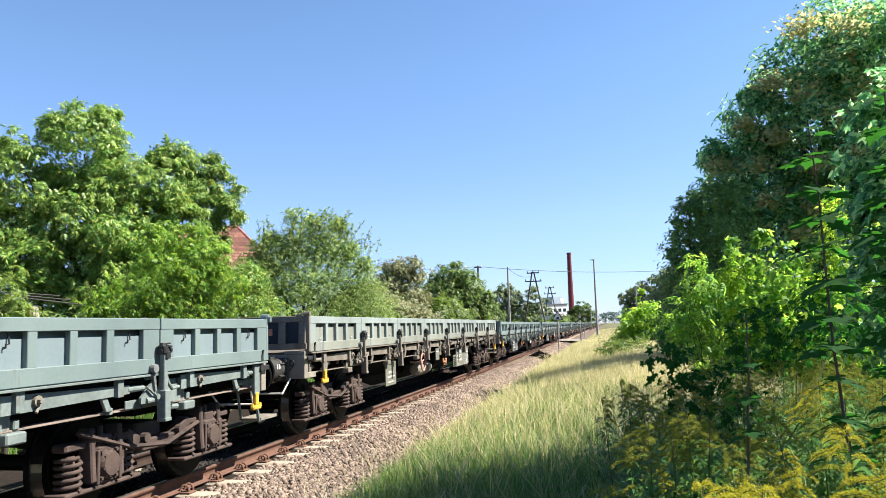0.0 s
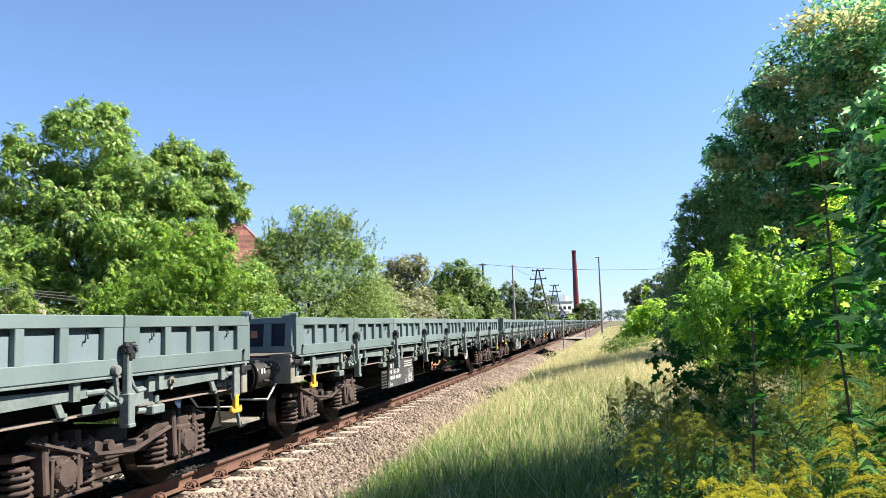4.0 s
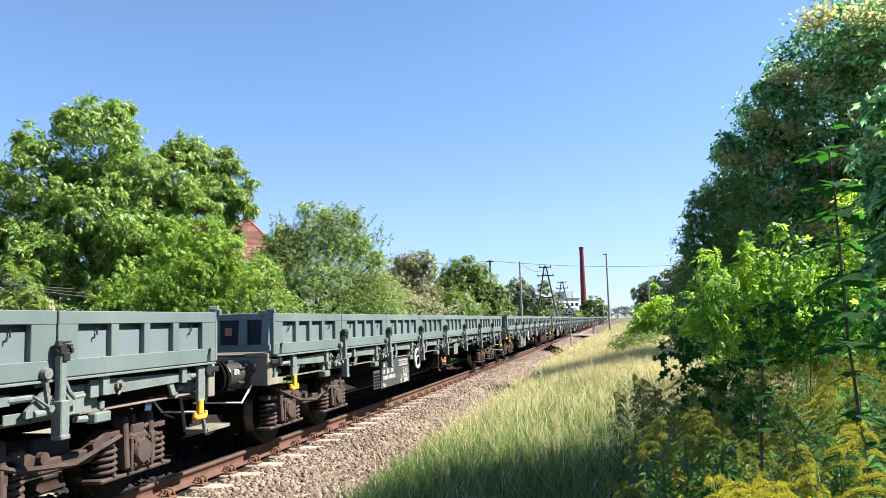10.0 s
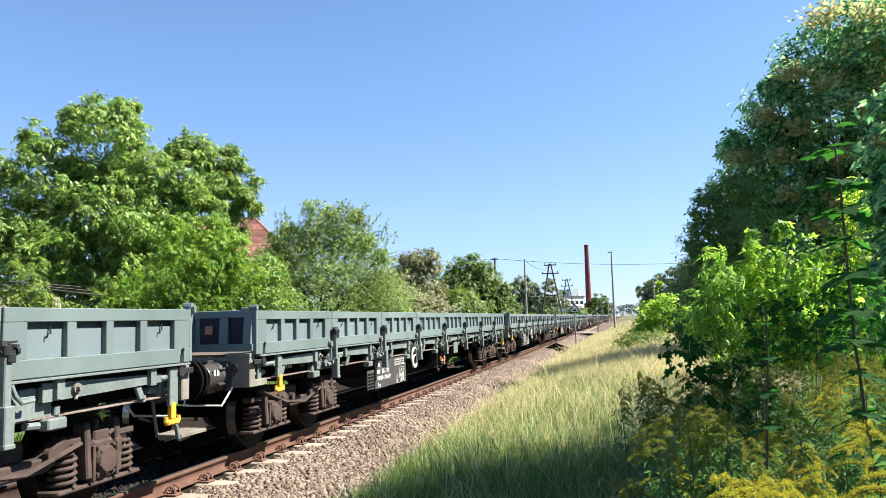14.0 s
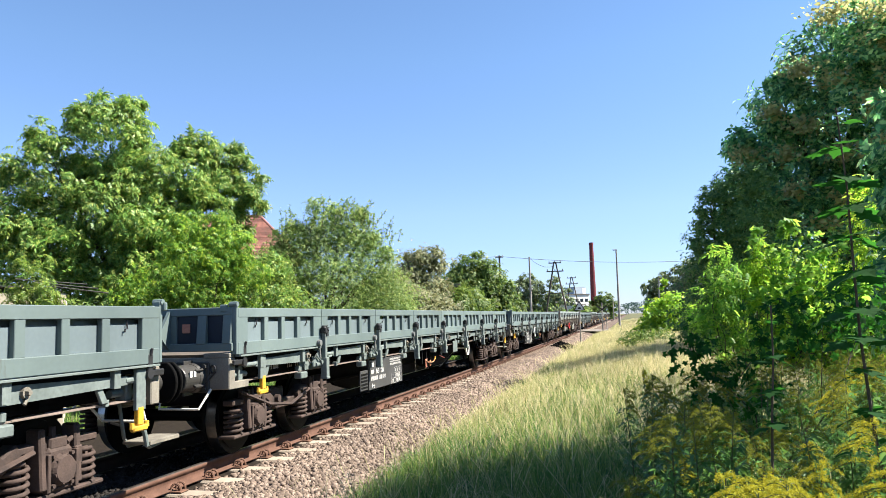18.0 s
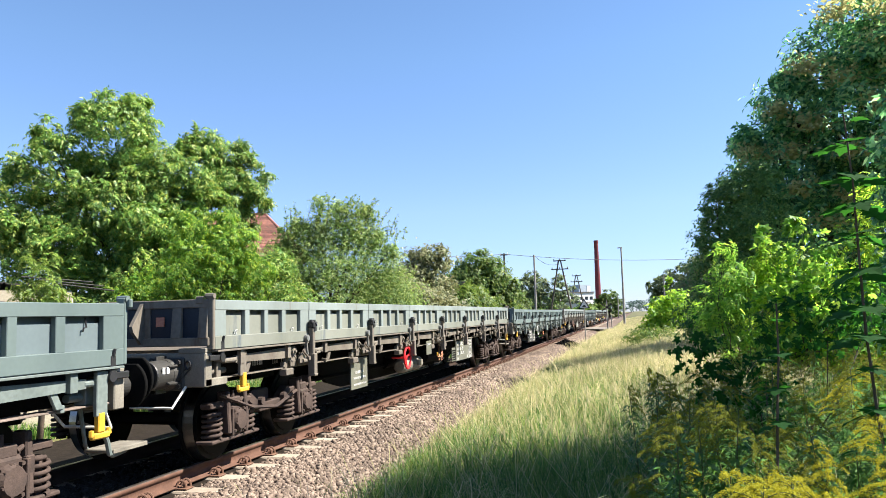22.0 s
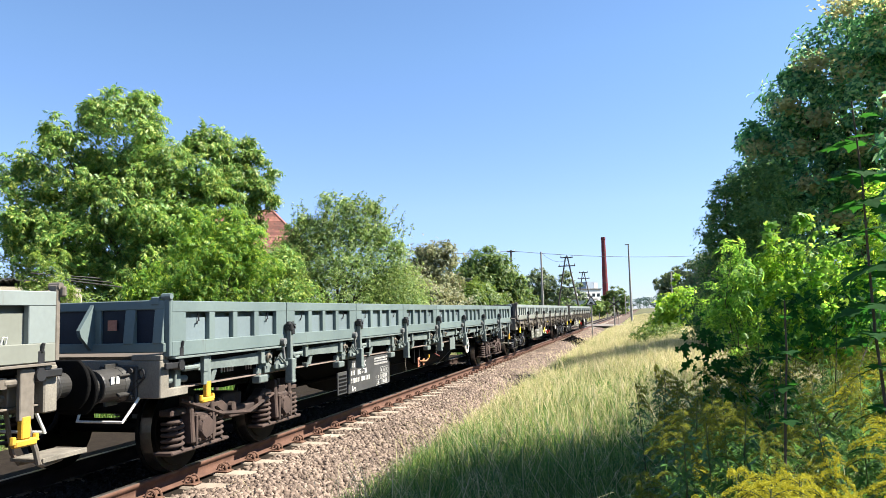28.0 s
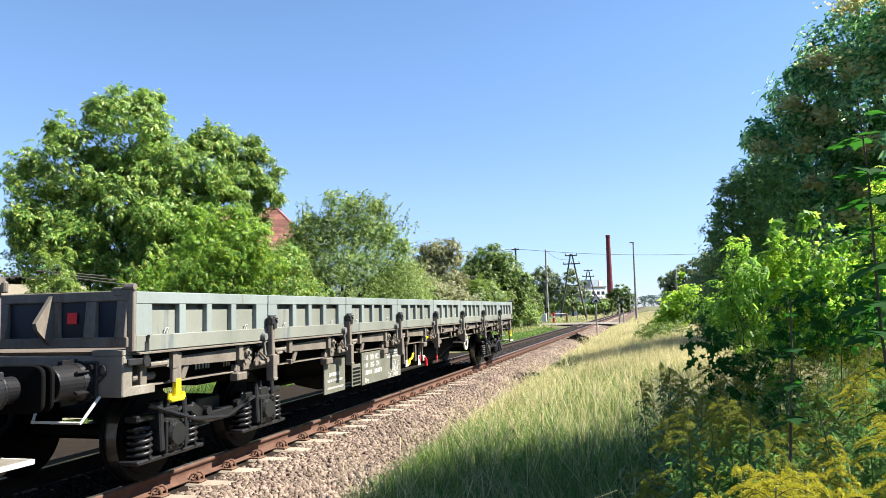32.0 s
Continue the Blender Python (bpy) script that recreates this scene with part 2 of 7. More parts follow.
L_GRASS = leaf_mat("dry_grass_blade", (0.19, 0.213, 0.069), (0.381, 0.366, 0.168), (0.579, 0.496, 0.298), 0.4, 0.6)
# far leaf tones, with the bluish haze of distance mixed into the colour
L_HAZE_BLUE = leaf_mat("haze_tinted_forest_leaf", (0.048, 0.081, 0.072), (0.063, 0.101, 0.087), (0.076, 0.115, 0.096), 0.2, 0.9)
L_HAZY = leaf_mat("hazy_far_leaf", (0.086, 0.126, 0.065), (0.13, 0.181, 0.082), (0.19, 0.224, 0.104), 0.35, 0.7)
L_GRASS_GREEN = leaf_mat("green_grass_blade", (0.022, 0.075, 0.016), (0.075, 0.175, 0.03), (0.225, 0.30, 0.075), 0.42, 0.6)

# ---- mesh helpers ----


def box(bm, x0, x1, y0, y1, z0, z1, bev=0.0, m=None):
    r = bmesh.ops.create_cube(bm, size=1.0)
    vs = r["verts"]
    for v in vs:
        v.co = Vector((x0 + (v.co.x + 0.5) * (x1 - x0), y0 + (v.co.y + 0.5) * (y1 - y0), z0 + (v.co.z + 0.5) * (z1 - z0)))
    if bev:
        es = list({e for v in vs for e in v.link_edges})
        r2 = bmesh.ops.bevel(bm, geom=es, offset=bev, segments=1, affect="EDGES")
        vs = list({v for f in r2["faces"] for v in f.verts} | {v for v in vs if v.is_valid})
    if m:
        bmesh.ops.transform(bm, matrix=m, verts=vs)
    return vs


def cyl(bm, p, q, r0, r1=None, seg=12, caps=True):
    p, q = Vector(p), Vector(q)
    d = q - p
    r = bmesh.ops.create_cone(bm, cap_ends=caps, segments=seg, radius1=r0, radius2=r0 if r1 is None else r1, depth=d.length)
    m = Matrix.Translation((p + q) / 2) @ d.to_track_quat("Z", "Y").to_matrix().to_4x4()
    bmesh.ops.transform(bm, matrix=m, verts=r["verts"])
    return r["verts"]


def tube(bm, pts, r, seg=8, r1=None):
    """One bent rod through the points, closed at both ends, tapering from r to r1."""
    pts = [Vector(p) for p in pts]
    n = len(pts)
    rows = []
    for i, p in enumerate(pts):
        d = (pts[min(n - 1, i + 1)] - pts[max(0, i - 1)]).normalized()
        u = d.orthogonal().normalized() if i == 0 else (u - d * u.dot(d)).normalized()
        w = d.cross(u)
        q = r if r1 is None else r + (r1 - r) * i / (n - 1)
        rows.append([bm.verts.new(p + (u * math.cos(2 * math.pi * j / seg) + w * math.sin(2 * math.pi * j / seg)) * q) for j in range(seg)])
    for a, b in zip(rows[:-1], rows[1:]):
        for j in range(seg):
            bm.faces.new((a[j], a[(j + 1) % seg], b[(j + 1) % seg], b[j]))
    bm.faces.new(rows[0][::-1])
    bm.faces.new(rows[-1])


def ring(bm, c, axis, R, r, seg=20, sec=6):
    """A torus."""
    q = Vector(axis).to_track_quat("Z", "Y").to_matrix().to_4x4()
    m = Matrix.Translation(c) @ q
    vs = [[bm.verts.new(m @ Vector(((R + r * math.cos(2 * math.pi * j / sec)) * math.cos(2 * math.pi * i / seg),
                                    (R + r * math.cos(2 * math.pi * j / sec)) * math.sin(2 * math.pi * i / seg),
                                    r * math.sin(2 * math.pi * j / sec)))) for j in range(sec)] for i in range(seg)]
    for i in range(seg):
        for j in range(sec):
            bm.faces.new((vs[i][j], vs[(i + 1) % seg][j], vs[(i + 1) % seg][(j + 1) % sec], vs[i][(j + 1) % sec]))


def mesh_of(name, bm, material, smooth=False):
    me = bpy.data.meshes.new(name)
    bmesh.ops.recalc_face_normals(bm, faces=bm.faces)
    bm.to_mesh(me)
    bm.free()
    for m in (material if isinstance(material, (list, tuple)) else [material]):
        me.materials.append(m)
    if smooth:
        me.polygons.foreach_set("use_smooth", [True] * len(me.polygons))
    return me


def part(name, bm, material, parent, label="", at=None, smooth=False):
    me = bm if isinstance(bm, bpy.types.Mesh) else mesh_of(name, bm, material, smooth)
    ob = new(name, me)
    ob.parent = parent
    if at is not None:
        ob.matrix_basis = at
    if label:
        ob["label"] = label
    return ob


def thing(name, label, category, m=None, group="", kind=""):
    ob = new(name)
    ob.empty_display_size = 0.2
    if m is not None:
        ob.matrix_basis = m
    return tagged(ob, label, category, group, kind)


def quad_mesh(name, verts, faces, material):
    """A mesh of four-cornered faces from arrays."""
    me = bpy.data.meshes.new(name)
    nf = len(faces)
    me.vertices.add(len(verts))
    me.vertices.foreach_set("co", np.asarray(verts, dtype=np.float32).ravel())
    me.loops.add(nf * 4)
    me.loops.foreach_set("vertex_index", np.asarray(faces, dtype=np.int32).ravel())
    me.polygons.add(nf)
    me.polygons.foreach_set("loop_start", np.arange(0, nf * 4, 4, dtype=np.int32))
    me.update(calc_edges=True)
    for m in (material if isinstance(material, (list, tuple)) else [material]):
        me.materials.append(m)
    return me


def turns(rng, n, tilt, yaw=None):
    """n rotations: any heading, tilted from upright by up to about tilt."""
    a = rng.uniform(0, 2 * np.pi, n) if yaw is None else yaw
    b = rng.normal(0, tilt, n)
    c = rng.normal(0, tilt, n)
    ca, sa, cb, sb, cc, sc = np.cos(a), np.sin(a), np.cos(b), np.sin(b), np.cos(c), np.sin(c)
    z, o = np.zeros(n), np.ones(n)
    rz = np.stack([ca, -sa, z, sa, ca, z, z, z, o], 1).reshape(n, 3, 3)
    rx = np.stack([o, z, z, z, cb, -sb, z, sb, cb], 1).reshape(n, 3, 3)
    ry = np.stack([cc, z, sc, z, o, z, -sc, z, cc], 1).reshape(n, 3, 3)
    return rz @ rx @ ry


def scatter(tv, tf, pos, rot, size):
    """Copies of a small template, as arrays of vertices and faces."""
    n, k = len(pos), len(tv)
    v = np.einsum("nij,kj->nki", rot, tv) * size[:, None, None] + pos[:, None, :]
    f = tf[None] + (np.arange(n) * k)[:, None, None]
    return v.reshape(-1, 3), f.reshape(-1, 4)


def leaflet(base, way, length, width, droop=0.0):
    """Corners of one pointed leaflet that grows from base along way (in the xy plane)."""
    b, w = np.array(base, float), np.array(way, float)
    w = w / np.linalg.norm(w)
    s = np.array([-w[1], w[0], 0])
    mid = b + w * length * 0.45
    tip = b + w * length + np.array([0, 0, -droop])
    return [b, mid - s * width / 2, tip, mid + s * width / 2]


def template(leaflets):
    v = np.array([p for q in leaflets for p in q])
    return v, np.arange(len(v)).reshape(-1, 4)


T_SIMPLE = template([leaflet((0, 0, 0), (1, 0, 0), 1.0, 0.55, 0.12)])
T_PAIR = template([leaflet((0, 0, 0), (1, 0.3, 0), 1.0, 0.5, 0.2), leaflet((0, 0, 0), (-0.6, 1, 0.1), 0.85, 0.45, 0.25), leaflet((0, 0, 0), (-0.4, -1, -0.1), 0.9, 0.45, 0.15)])
T_PINNATE = template([leaflet((0.15 + 0.22 * i, 0, -0.10 * i * i / 4), (0.55, sgn, -0.25), 0.42, 0.17, 0.14) for i in range(4) for sgn in (1, -1)]
                     + [leaflet((0.95, 0, -0.4), (1, 0, -0.6), 0.45, 0.18, 0.15)])
T_WALNUT = template([leaflet((0.18 + 0.26 * i, 0, -0.12 * i * i / 4), (0.5, sgn, -0.35), 0.46, 0.225, 0.2) for i in range(3) for sgn in (1, -1)]
                    + [leaflet((0.88, 0, -0.3), (1, 0, -0.7), 0.5, 0.25, 0.2)])
T_MAPLE = template([leaflet((0, 0, 0), (math.cos(a), math.sin(a), 0), ln, wd, 0.12) for a, ln, wd in
                    ((0, 1.0, 0.5), (0.85, 0.88, 0.46), (-0.85, 0.88, 0.46), (1.75, 0.55, 0.34), (-1.75, 0.55, 0.34))])


def crown(rng, blobs, n, per=16, spread=0.42, hollow=0.55):
    """Points of a crown: every blob carries tufts on its skin, every tuft its leaves; the tufts make an uneven outline with gaps."""
    blobs = np.array(blobs, float)
    w = blobs[:, 3] ** 1.6
    pick = rng.choice(len(blobs), n // per + 1, p=w / w.sum())
    d = rng.normal(size=(len(pick), 3))
    d /= np.linalg.norm(d, axis=1)[:, None]
    rad = blobs[pick, 3] * (hollow + (1.08 - hollow) * rng.random(len(pick)) ** 0.6)
    tuft = blobs[pick, :3] + d * rad[:, None]
    size = spread * np.minimum(1.0, blobs[pick, 3]) * rng.uniform(0.6, 1.3, len(pick))
    p = tuft.repeat(per, 0) + rng.normal(size=(len(pick) * per, 3)) * size.repeat(per)[:, None] * np.array([0.55, 0.55, 0.4])
    return p, d.repeat(per, 0)


def ragged(seed, blobs, k=3, part_of=0.34, lift=0.35):
    """The blobs of a crown with k small ones on the skin of each, more above than below."""
    rng = np.random.default_rng(seed)
    more = []
    for x, y, z, r in blobs:
        for _ in range(k):
            d = rng.normal(size=3) + np.array([0, 0, lift])
            d /= np.linalg.norm(d)
            q = r * part_of * rng.uniform(0.6, 1.2)
            more.append((x + d[0] * r, y + d[1] * r, z + d[2] * r, q))
    return list(blobs) + more


def facing(rng, d, jitter):
    """Turns for hanging leaves: each faces out of its clump and its tip hangs down and outward."""
    n = len(d)
    z = d * np.array([0.8, 0.8, 0.5]) + np.array([0, 0, 0.45]) + rng.normal(size=(n, 3)) * jitter
    z /= np.linalg.norm(z, axis=1)[:, None]
    x = d * np.array([0.4, 0.4, 0.0]) + np.array([0, 0, -0.25]) + rng.normal(size=(n, 3)) * (jitter + 0.35)
    x -= z * (x * z).sum(1)[:, None]
    x /= np.linalg.norm(x, axis=1)[:, None]
    return np.stack([x, np.cross(z, x), z], 2)


def tree(name, label, category, base, blobs, n, leaf, temp, size, trunk_r=0.16, per=16, spread=0.42, hollow=0.55, tilt=0.6, seed=1, limbs=7, group="", drop=0.0):
    rng = np.random.default_rng(seed)
    root = thing(name, label, category, pose(*base), group)
    b0 = np.array(base)
    blobs = [(b[0] - b0[0], b[1] - b0[1], b[2] - b0[2], b[3]) for b in blobs]
    top = max(blobs, key=lambda b: b[2])
    fork = Vector((0, 0, max(0.3, 0.28 * top[2])))
    bm = bmesh.new()
    pts = [Vector((0, 0, -0.2)), Vector((0.04, 0.02, fork.z * 0.5)), fork]
    tube(bm, pts, trunk_r * 1.35, 10, trunk_r * 0.85)
    part("trunk", bm, M_BARK, root, smooth=True)
    order = sorted(range(len(blobs)), key=lambda i: -blobs[i][3])[:limbs]
    for i in order:
        tip = Vector(blobs[i][:3])
        mid = fork.lerp(tip, 0.5) + Vector((rng.normal(0, 0.15), rng.normal(0, 0.15), 0.1 * tip.length * 0.3))
        bm = bmesh.new()
        tube(bm, [fork, mid, tip], trunk_r * 0.6, 7, trunk_r * 0.1)
        for _ in range(5):
            e = tip + Vector(rng.normal(size=3)).normalized() * blobs[i][3] * 0.9
            cyl(bm, mid.lerp(tip, rng.uniform(0.2, 0.9)), e, trunk_r * 0.12, trunk_r * 0.03, 5)
        part("limb", bm, M_BARK, root)
    p, d = crown(rng, blobs, n, per, spread, hollow)
    p[:, 2] -= drop * rng.random(len(p))
    rot = facing(rng, d, tilt * 0.55)
    v, f = scatter(temp[0], temp[1], p, rot, size * rng.uniform(0.65, 1.25, len(p)))
    part("crown", quad_mesh("crown", v, f, leaf), leaf, root)
    return root


# ---- ground ----
def ground_z(x, y):
    c = x - TX
    near = -0.62 + 0.62 * np.clip((c - 2.6) / 4.0, 0, 1) ** 1.0
    bank = -0.62 + 0.25 * np.clip((-c - 2.6) / 3.0, 0, 1)
    # left ground sunk here so the darkened bed is not covered
    ditch = -0.75 + 0.40 * np.clip((-c - 5.2) / 1.5, 0, 1)
    far = np.clip((y - 36.0) / 4.0, 0, 1)
    left = np.where(c < -2.0, ditch * (1 - far) + bank * far, bank)
    z = np.where(c > 0, near, left)
    road = np.clip(1 - np.abs(y - 78.0) / 9.0, 0, 1)
    road = road * road * (3 - 2 * road)
    z = z * (1 - road) + (-0.12) * road
    return z + 0.05 * np.sin(x * 1.7 + y * 0.6) * np.sin(y * 0.9) * np.clip((np.abs(c) - 2.8) / 1.5, 0, 1) * (1 - road)


def build_ground():
    xs = np.concatenate([[-2500, -900, -300, -120, -60, -40, -30, -24], np.arange(-20, 8.01, 0.4), [10, 14, 20, 35, 60, 150, 400, 1000, 2500]])
    ys = np.concatenate([[-2500, -600, -150, -50, -20, -8], np.arange(-2, 40, 0.5), np.arange(40, 120, 1.5), [125, 140, 170, 220, 300, 450, 800, 1600, 3500]])
    X, Y = np.meshgrid(xs, ys)
    Z = ground_z(X, Y)
    v = np.stack([X.ravel(), Y.ravel(), Z.ravel()], 1)
    w = len(xs)
    i = (np.arange(len(ys) - 1)[:, None] * w + np.arange(w - 1)[None]).ravel()
    f = np.stack([i, i + 1, i + 1 + w, i + w], 1)
    tagged(new("ground", quad_mesh("ground", v, f, M_GROUND)), "uneven soil and turf beside the railway", "ground", kind="structure")


build_ground()


def build_ballast():
    prof = [(-4.3, -0.60), (-2.75, -0.585), (-1.75, -0.23), (-1.3, -0.2), (-1.0, -0.215), (-0.62, -0.186), (0, -0.182), (0.62, -0.186), (1.0, -0.215), (1.3, -0.2), (1.75, -0.23), (2.75, -0.66)]
    ys = np.concatenate([np.arange(-30, 120, 1.0), np.arange(120, 1500, 30)])
    # darkened strip widened to the left where ground shows beneath the wagons
    v = [(TX + (x if x > -4 else -5.2 if y < 38 else -2.8), y, z if x > -4 or y < 38 else -0.64) for y in ys for x, z in prof]
    w = len(prof)
    f = [(j * w + i, j * w + i + 1, (j + 1) * w + i + 1, (j + 1) * w + i) for j in range(len(ys) - 1) for i in range(w - 1)]
    tagged(new("ballast_bed", quad_mesh("ballast_bed", np.array(v), np.array(f), [M_BALLAST, M_BED_SHADE])), "reddish grey crushed stone ballast bed under the track", "ballast", kind="structure")
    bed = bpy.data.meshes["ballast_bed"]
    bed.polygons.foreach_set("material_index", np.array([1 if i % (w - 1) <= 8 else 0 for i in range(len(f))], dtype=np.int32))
    rng = np.random.default_rng(5)
    n = 74000
    y = 4.5 + 62 * rng.random(n) ** 1.8
    x = np.where(rng.random(n) < 0.8, rng.uniform(0.95, 2.85, n), rng.uniform(-0.6, 0.6, n))
    ph = np.abs((y - 6.468 + 64.21) % 0.6421 - 0.321)
    keep = (x > 1.30) | (ph < 0.19) | (x < 0.7)
    x, y, n = x[keep], y[keep], int(keep.sum())
    z = np.interp(x, [-0.6, 0.6, 1.0, 1.3, 1.75, 2.75, 3], [-0.185, -0.185, -0.215, -0.2, -0.23, -0.66, -0.68])
    cube = np.array([(a, b, c) for a in (-1, 1) for b in (-1, 1) for c in (-1, 1)], float) * 0.5
    cf = np.array([(0, 1, 3, 2), (4, 6, 7, 5), (0, 4, 5, 1), (2, 3, 7, 6), (0, 2, 6, 4), (1, 5, 7, 3)])
    pos = np.stack([TX + x, y, z + 0.005], 1)
    size = rng.uniform(0.022, 0.054, n) * (1 + np.clip((y - 12) / 40, 0, 1.2))
    rot = turns(rng, n, 1.2)
    v = np.einsum("nij,kj->nki", rot, cube)
    v *= size[:, None, None]
    v *= rng.uniform(0.45, 1.3, (n, 8, 1))
    v += pos[:, None, :]
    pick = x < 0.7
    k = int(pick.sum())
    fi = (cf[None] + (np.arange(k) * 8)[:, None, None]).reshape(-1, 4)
    # stones between the rails carry the train's shade in their colour
    stone_shade = leaf_mat("shade_dark_stone", (0.008, 0.006, 0.005), (0.014, 0.011, 0.009), (0.024, 0.019, 0.015), 0.0, 0.9)
    tagged(new("shade_dark_stones", quad_mesh("shade_dark_stones", v[pick].reshape(-1, 3), fi, stone_shade)), "ballast stones between the rails, coloured dark for the train's shade", "gravel", kind="stuff")
    v, n = v[~pick], n - k
    f = (cf[None] + (np.arange(n) * 8)[:, None, None]).reshape(-1, 4)
    m = leaf_mat("ballast_stone", (0.066, 0.047, 0.036), (0.148, 0.109, 0.084), (0.228, 0.174, 0.137), 0.0, 0.9)
    tagged(new("ballast_stones", quad_mesh("ballast_stones", v.reshape(-1, 3), f, m)), "sharp-edged reddish grey crushed ballast stones", "gravel", kind="stuff")


build_ballast()


# ---- track ----
def build_track():
    track = thing("railway_track", "single railway track with rusty rails on concrete sleepers", "railway track", pose(TX, 0, 0), kind="structure")
    prof = [(-0.036, 0.0), (0.036, 0.0), (0.036, -0.035), (0.009, -0.05), (0.009, -0.13), (0.07, -0.15), (0.07, -0.165), (-0.07, -0.165), (-0.07, -0.15), (-0.009, -0.13), (-0.009, -0.05), (-0.036, -0.035)]
    for sx in (-1, 1):
        ys = [-40, 0, 20, 60, 120, 300, 800, 1800]
        w = len(prof)
        v = np.array([(sx * 0.7535 + x, y, z) for y in ys for x, z in prof])
        f = np.array([(j * w + i, (j + 1) * w + i, (j + 1) * w + (i + 1) % w, j * w + (i + 1) % w) for j in range(len(ys) - 1) for i in range(w)])
        # the far rail takes the shade-darkened rust
        me = quad_mesh("rail", v, f, [M_RAIL if sx == 1 else M_RAIL_SHADE, M_RAIL_TOP])
        mi = np.zeros(len(f), dtype=np.int32)
        mi[0::w] = 1
        me.polygons.foreach_set("material_index", mi)
        part("rail", me, None, track, "rust-brown steel rail with a worn bright head")
    bm = bmesh.new()
    box(bm, -1.3, 1.3, -0.13, 0.13, -0.38, -0.185, 0.02)
    for v in bm.verts:
        if abs(v.co.x) < 0.3 and v.co.z > -0.3:
            v.co.z -= 0.03
    sl = mesh_of("sleeper", bm, M_SLEEPER)
    bm = bmesh.new()
    box(bm, -0.06, 0.06, -0.055, 0.055, 0.0, 0.012, 0.003)
    for y in (-0.03, 0.035):
        tube(bm, [(0.055 * math.cos(a) * 0.6 - 0.01, y + 0.02 * math.cos(a), 0.012 + 0.062 * math.sin(a)) for a in np.linspace(-0.2, math.pi + 0.2, 9)], 0.010, 6)
    cyl(bm, (0.01, 0, 0), (0.01, 0, 0.05), 0.016, 0.016, 8)
    bmesh.ops.scale(bm, vec=(1.25, 1.35, 1.25), verts=bm.verts)
    clip = mesh_of("rail_clip", bm, M_CLIP)
    y = 6.468 - 0.6421 * 20
    i = 0
    while y < 190:
        s = part("sleeper", sl, None, track, at=pose(0, y, 0))
        if -1 < y < 62:
            part("rail_clip", clip, None, s, at=pose(0.87, 0, -0.178))
            if y > 4 and y < 40:
                part("rail_clip", clip, None, s, at=pose(0.63, 0, -0.178))
        y += 0.6421
    return track


build_track()


# ---- wagons ----
PANEL = 18.5 / 8
PITCH = 19.9


def side_board_mesh(paint, panel):
    bm = bmesh.new()
    n = PANEL - 0.02
    box(bm, -0.046, -0.04, 0, n, 1.302, 1.662)                          # face plate
    box(bm, -0.10, -0.094, 0, n, 1.60, 1.818)                           # set-back strip behind the slot
    box(bm, -0.093, -0.047, 0, n, 1.60, 1.61)
    box(bm, -0.093, -0.045, 0, n, 1.80, 1.818)
    box(bm, -0.044, 0.012, 0, n, 1.712, 1.82, 0.006)                    # top band
    box(bm, -0.044, 0.012, 0, n, 1.30, 1.44, 0.006)                     # bottom band
    for a, b in ((0, 0.22), (0.62, 0.72), (1.07, 1.16), (1.52, 1.62), (2.04, n)):
        box(bm, -0.044, 0.008, a, b, 1.436, 1.716, 0.005)
    me = mesh_of("side_board", bm, [paint, panel, paint if paint == M_STEEL_BLUE else M_PALE_BAND])
    for p in me.polygons:
        if p.center.z > 1.45 and p.center.x > -0.035:
            p.material_index = 2
        if -0.05 < p.center.x < -0.035 and p.normal.x > 0.9:
            p.material_index = 1
    return me


def post_mesh(paint):
    bm = bmesh.new()
    box(bm, 0.015, 0.075, -0.034, 0.034, 1.10, 1.49, 0.008)
    vs = box(bm, 0.0, 0.098, -0.046, 0.046, 0.84, 1.135, 0.008)
    box(bm, 0.02, 0.105, -0.05, 0.05, 0.84, 0.875, 0.006)
    box(bm, -0.10, 0.02, -0.05, 0.05, 1.0, 1.14, 0.01)
    box(bm, -0.082, -0.066, -0.16, 0.40, 0.992, 1.165, 0.004)
    box(bm, -0.082, -0.066, -0.42, -0.18, 0.992, 1.07, 0.004)
    cyl(bm, (0.0, -0.22, 1.05), (0.0, -0.04, 1.05), 0.03, 0.03, 12)
    box(bm, -0.02, 0.02, 0.045, 0.13, 0.98, 1.05, 0.01)
    cyl(bm, (0.02, 0.10, 1.02), (0.035, 0.10, 1.02), 0.02, 0.02, 8)
    return mesh_of("stanchion", bm, paint)


def post_head_mesh():
    """Black clamp on top of a stanchion, with a cross pin and two prongs."""
    bm = bmesh.new()
    box(bm, 0.0, 0.09, -0.05, 0.015, 1.475, 1.56, 0.01)
    cyl(bm, (0.045, -0.06, 1.50), (0.045, 0.095, 1.515), 0.024, 0.024, 10)
    cyl(bm, (0.045, 0.07, 1.51), (0.045, 0.10, 1.515), 0.038, 0.034, 10)
    cyl(bm, (0.05, -0.03, 1.55), (0.05, -0.03, 1.585), 0.034, 0.026, 10)
    cyl(bm, (0.03, -0.02, 1.57), (0.06, 0.085, 1.578), 0.009, 0.007, 6)
    cyl(bm, (0.08, -0.02, 1.56), (0.085, 0.075, 1.548), 0.009, 0.007, 6)
    box(bm, 0.07, 0.092, -0.02, 0.05, 1.43, 1.50, 0.006)
    return mesh_of("stanchion_head", bm, M_BLACK)


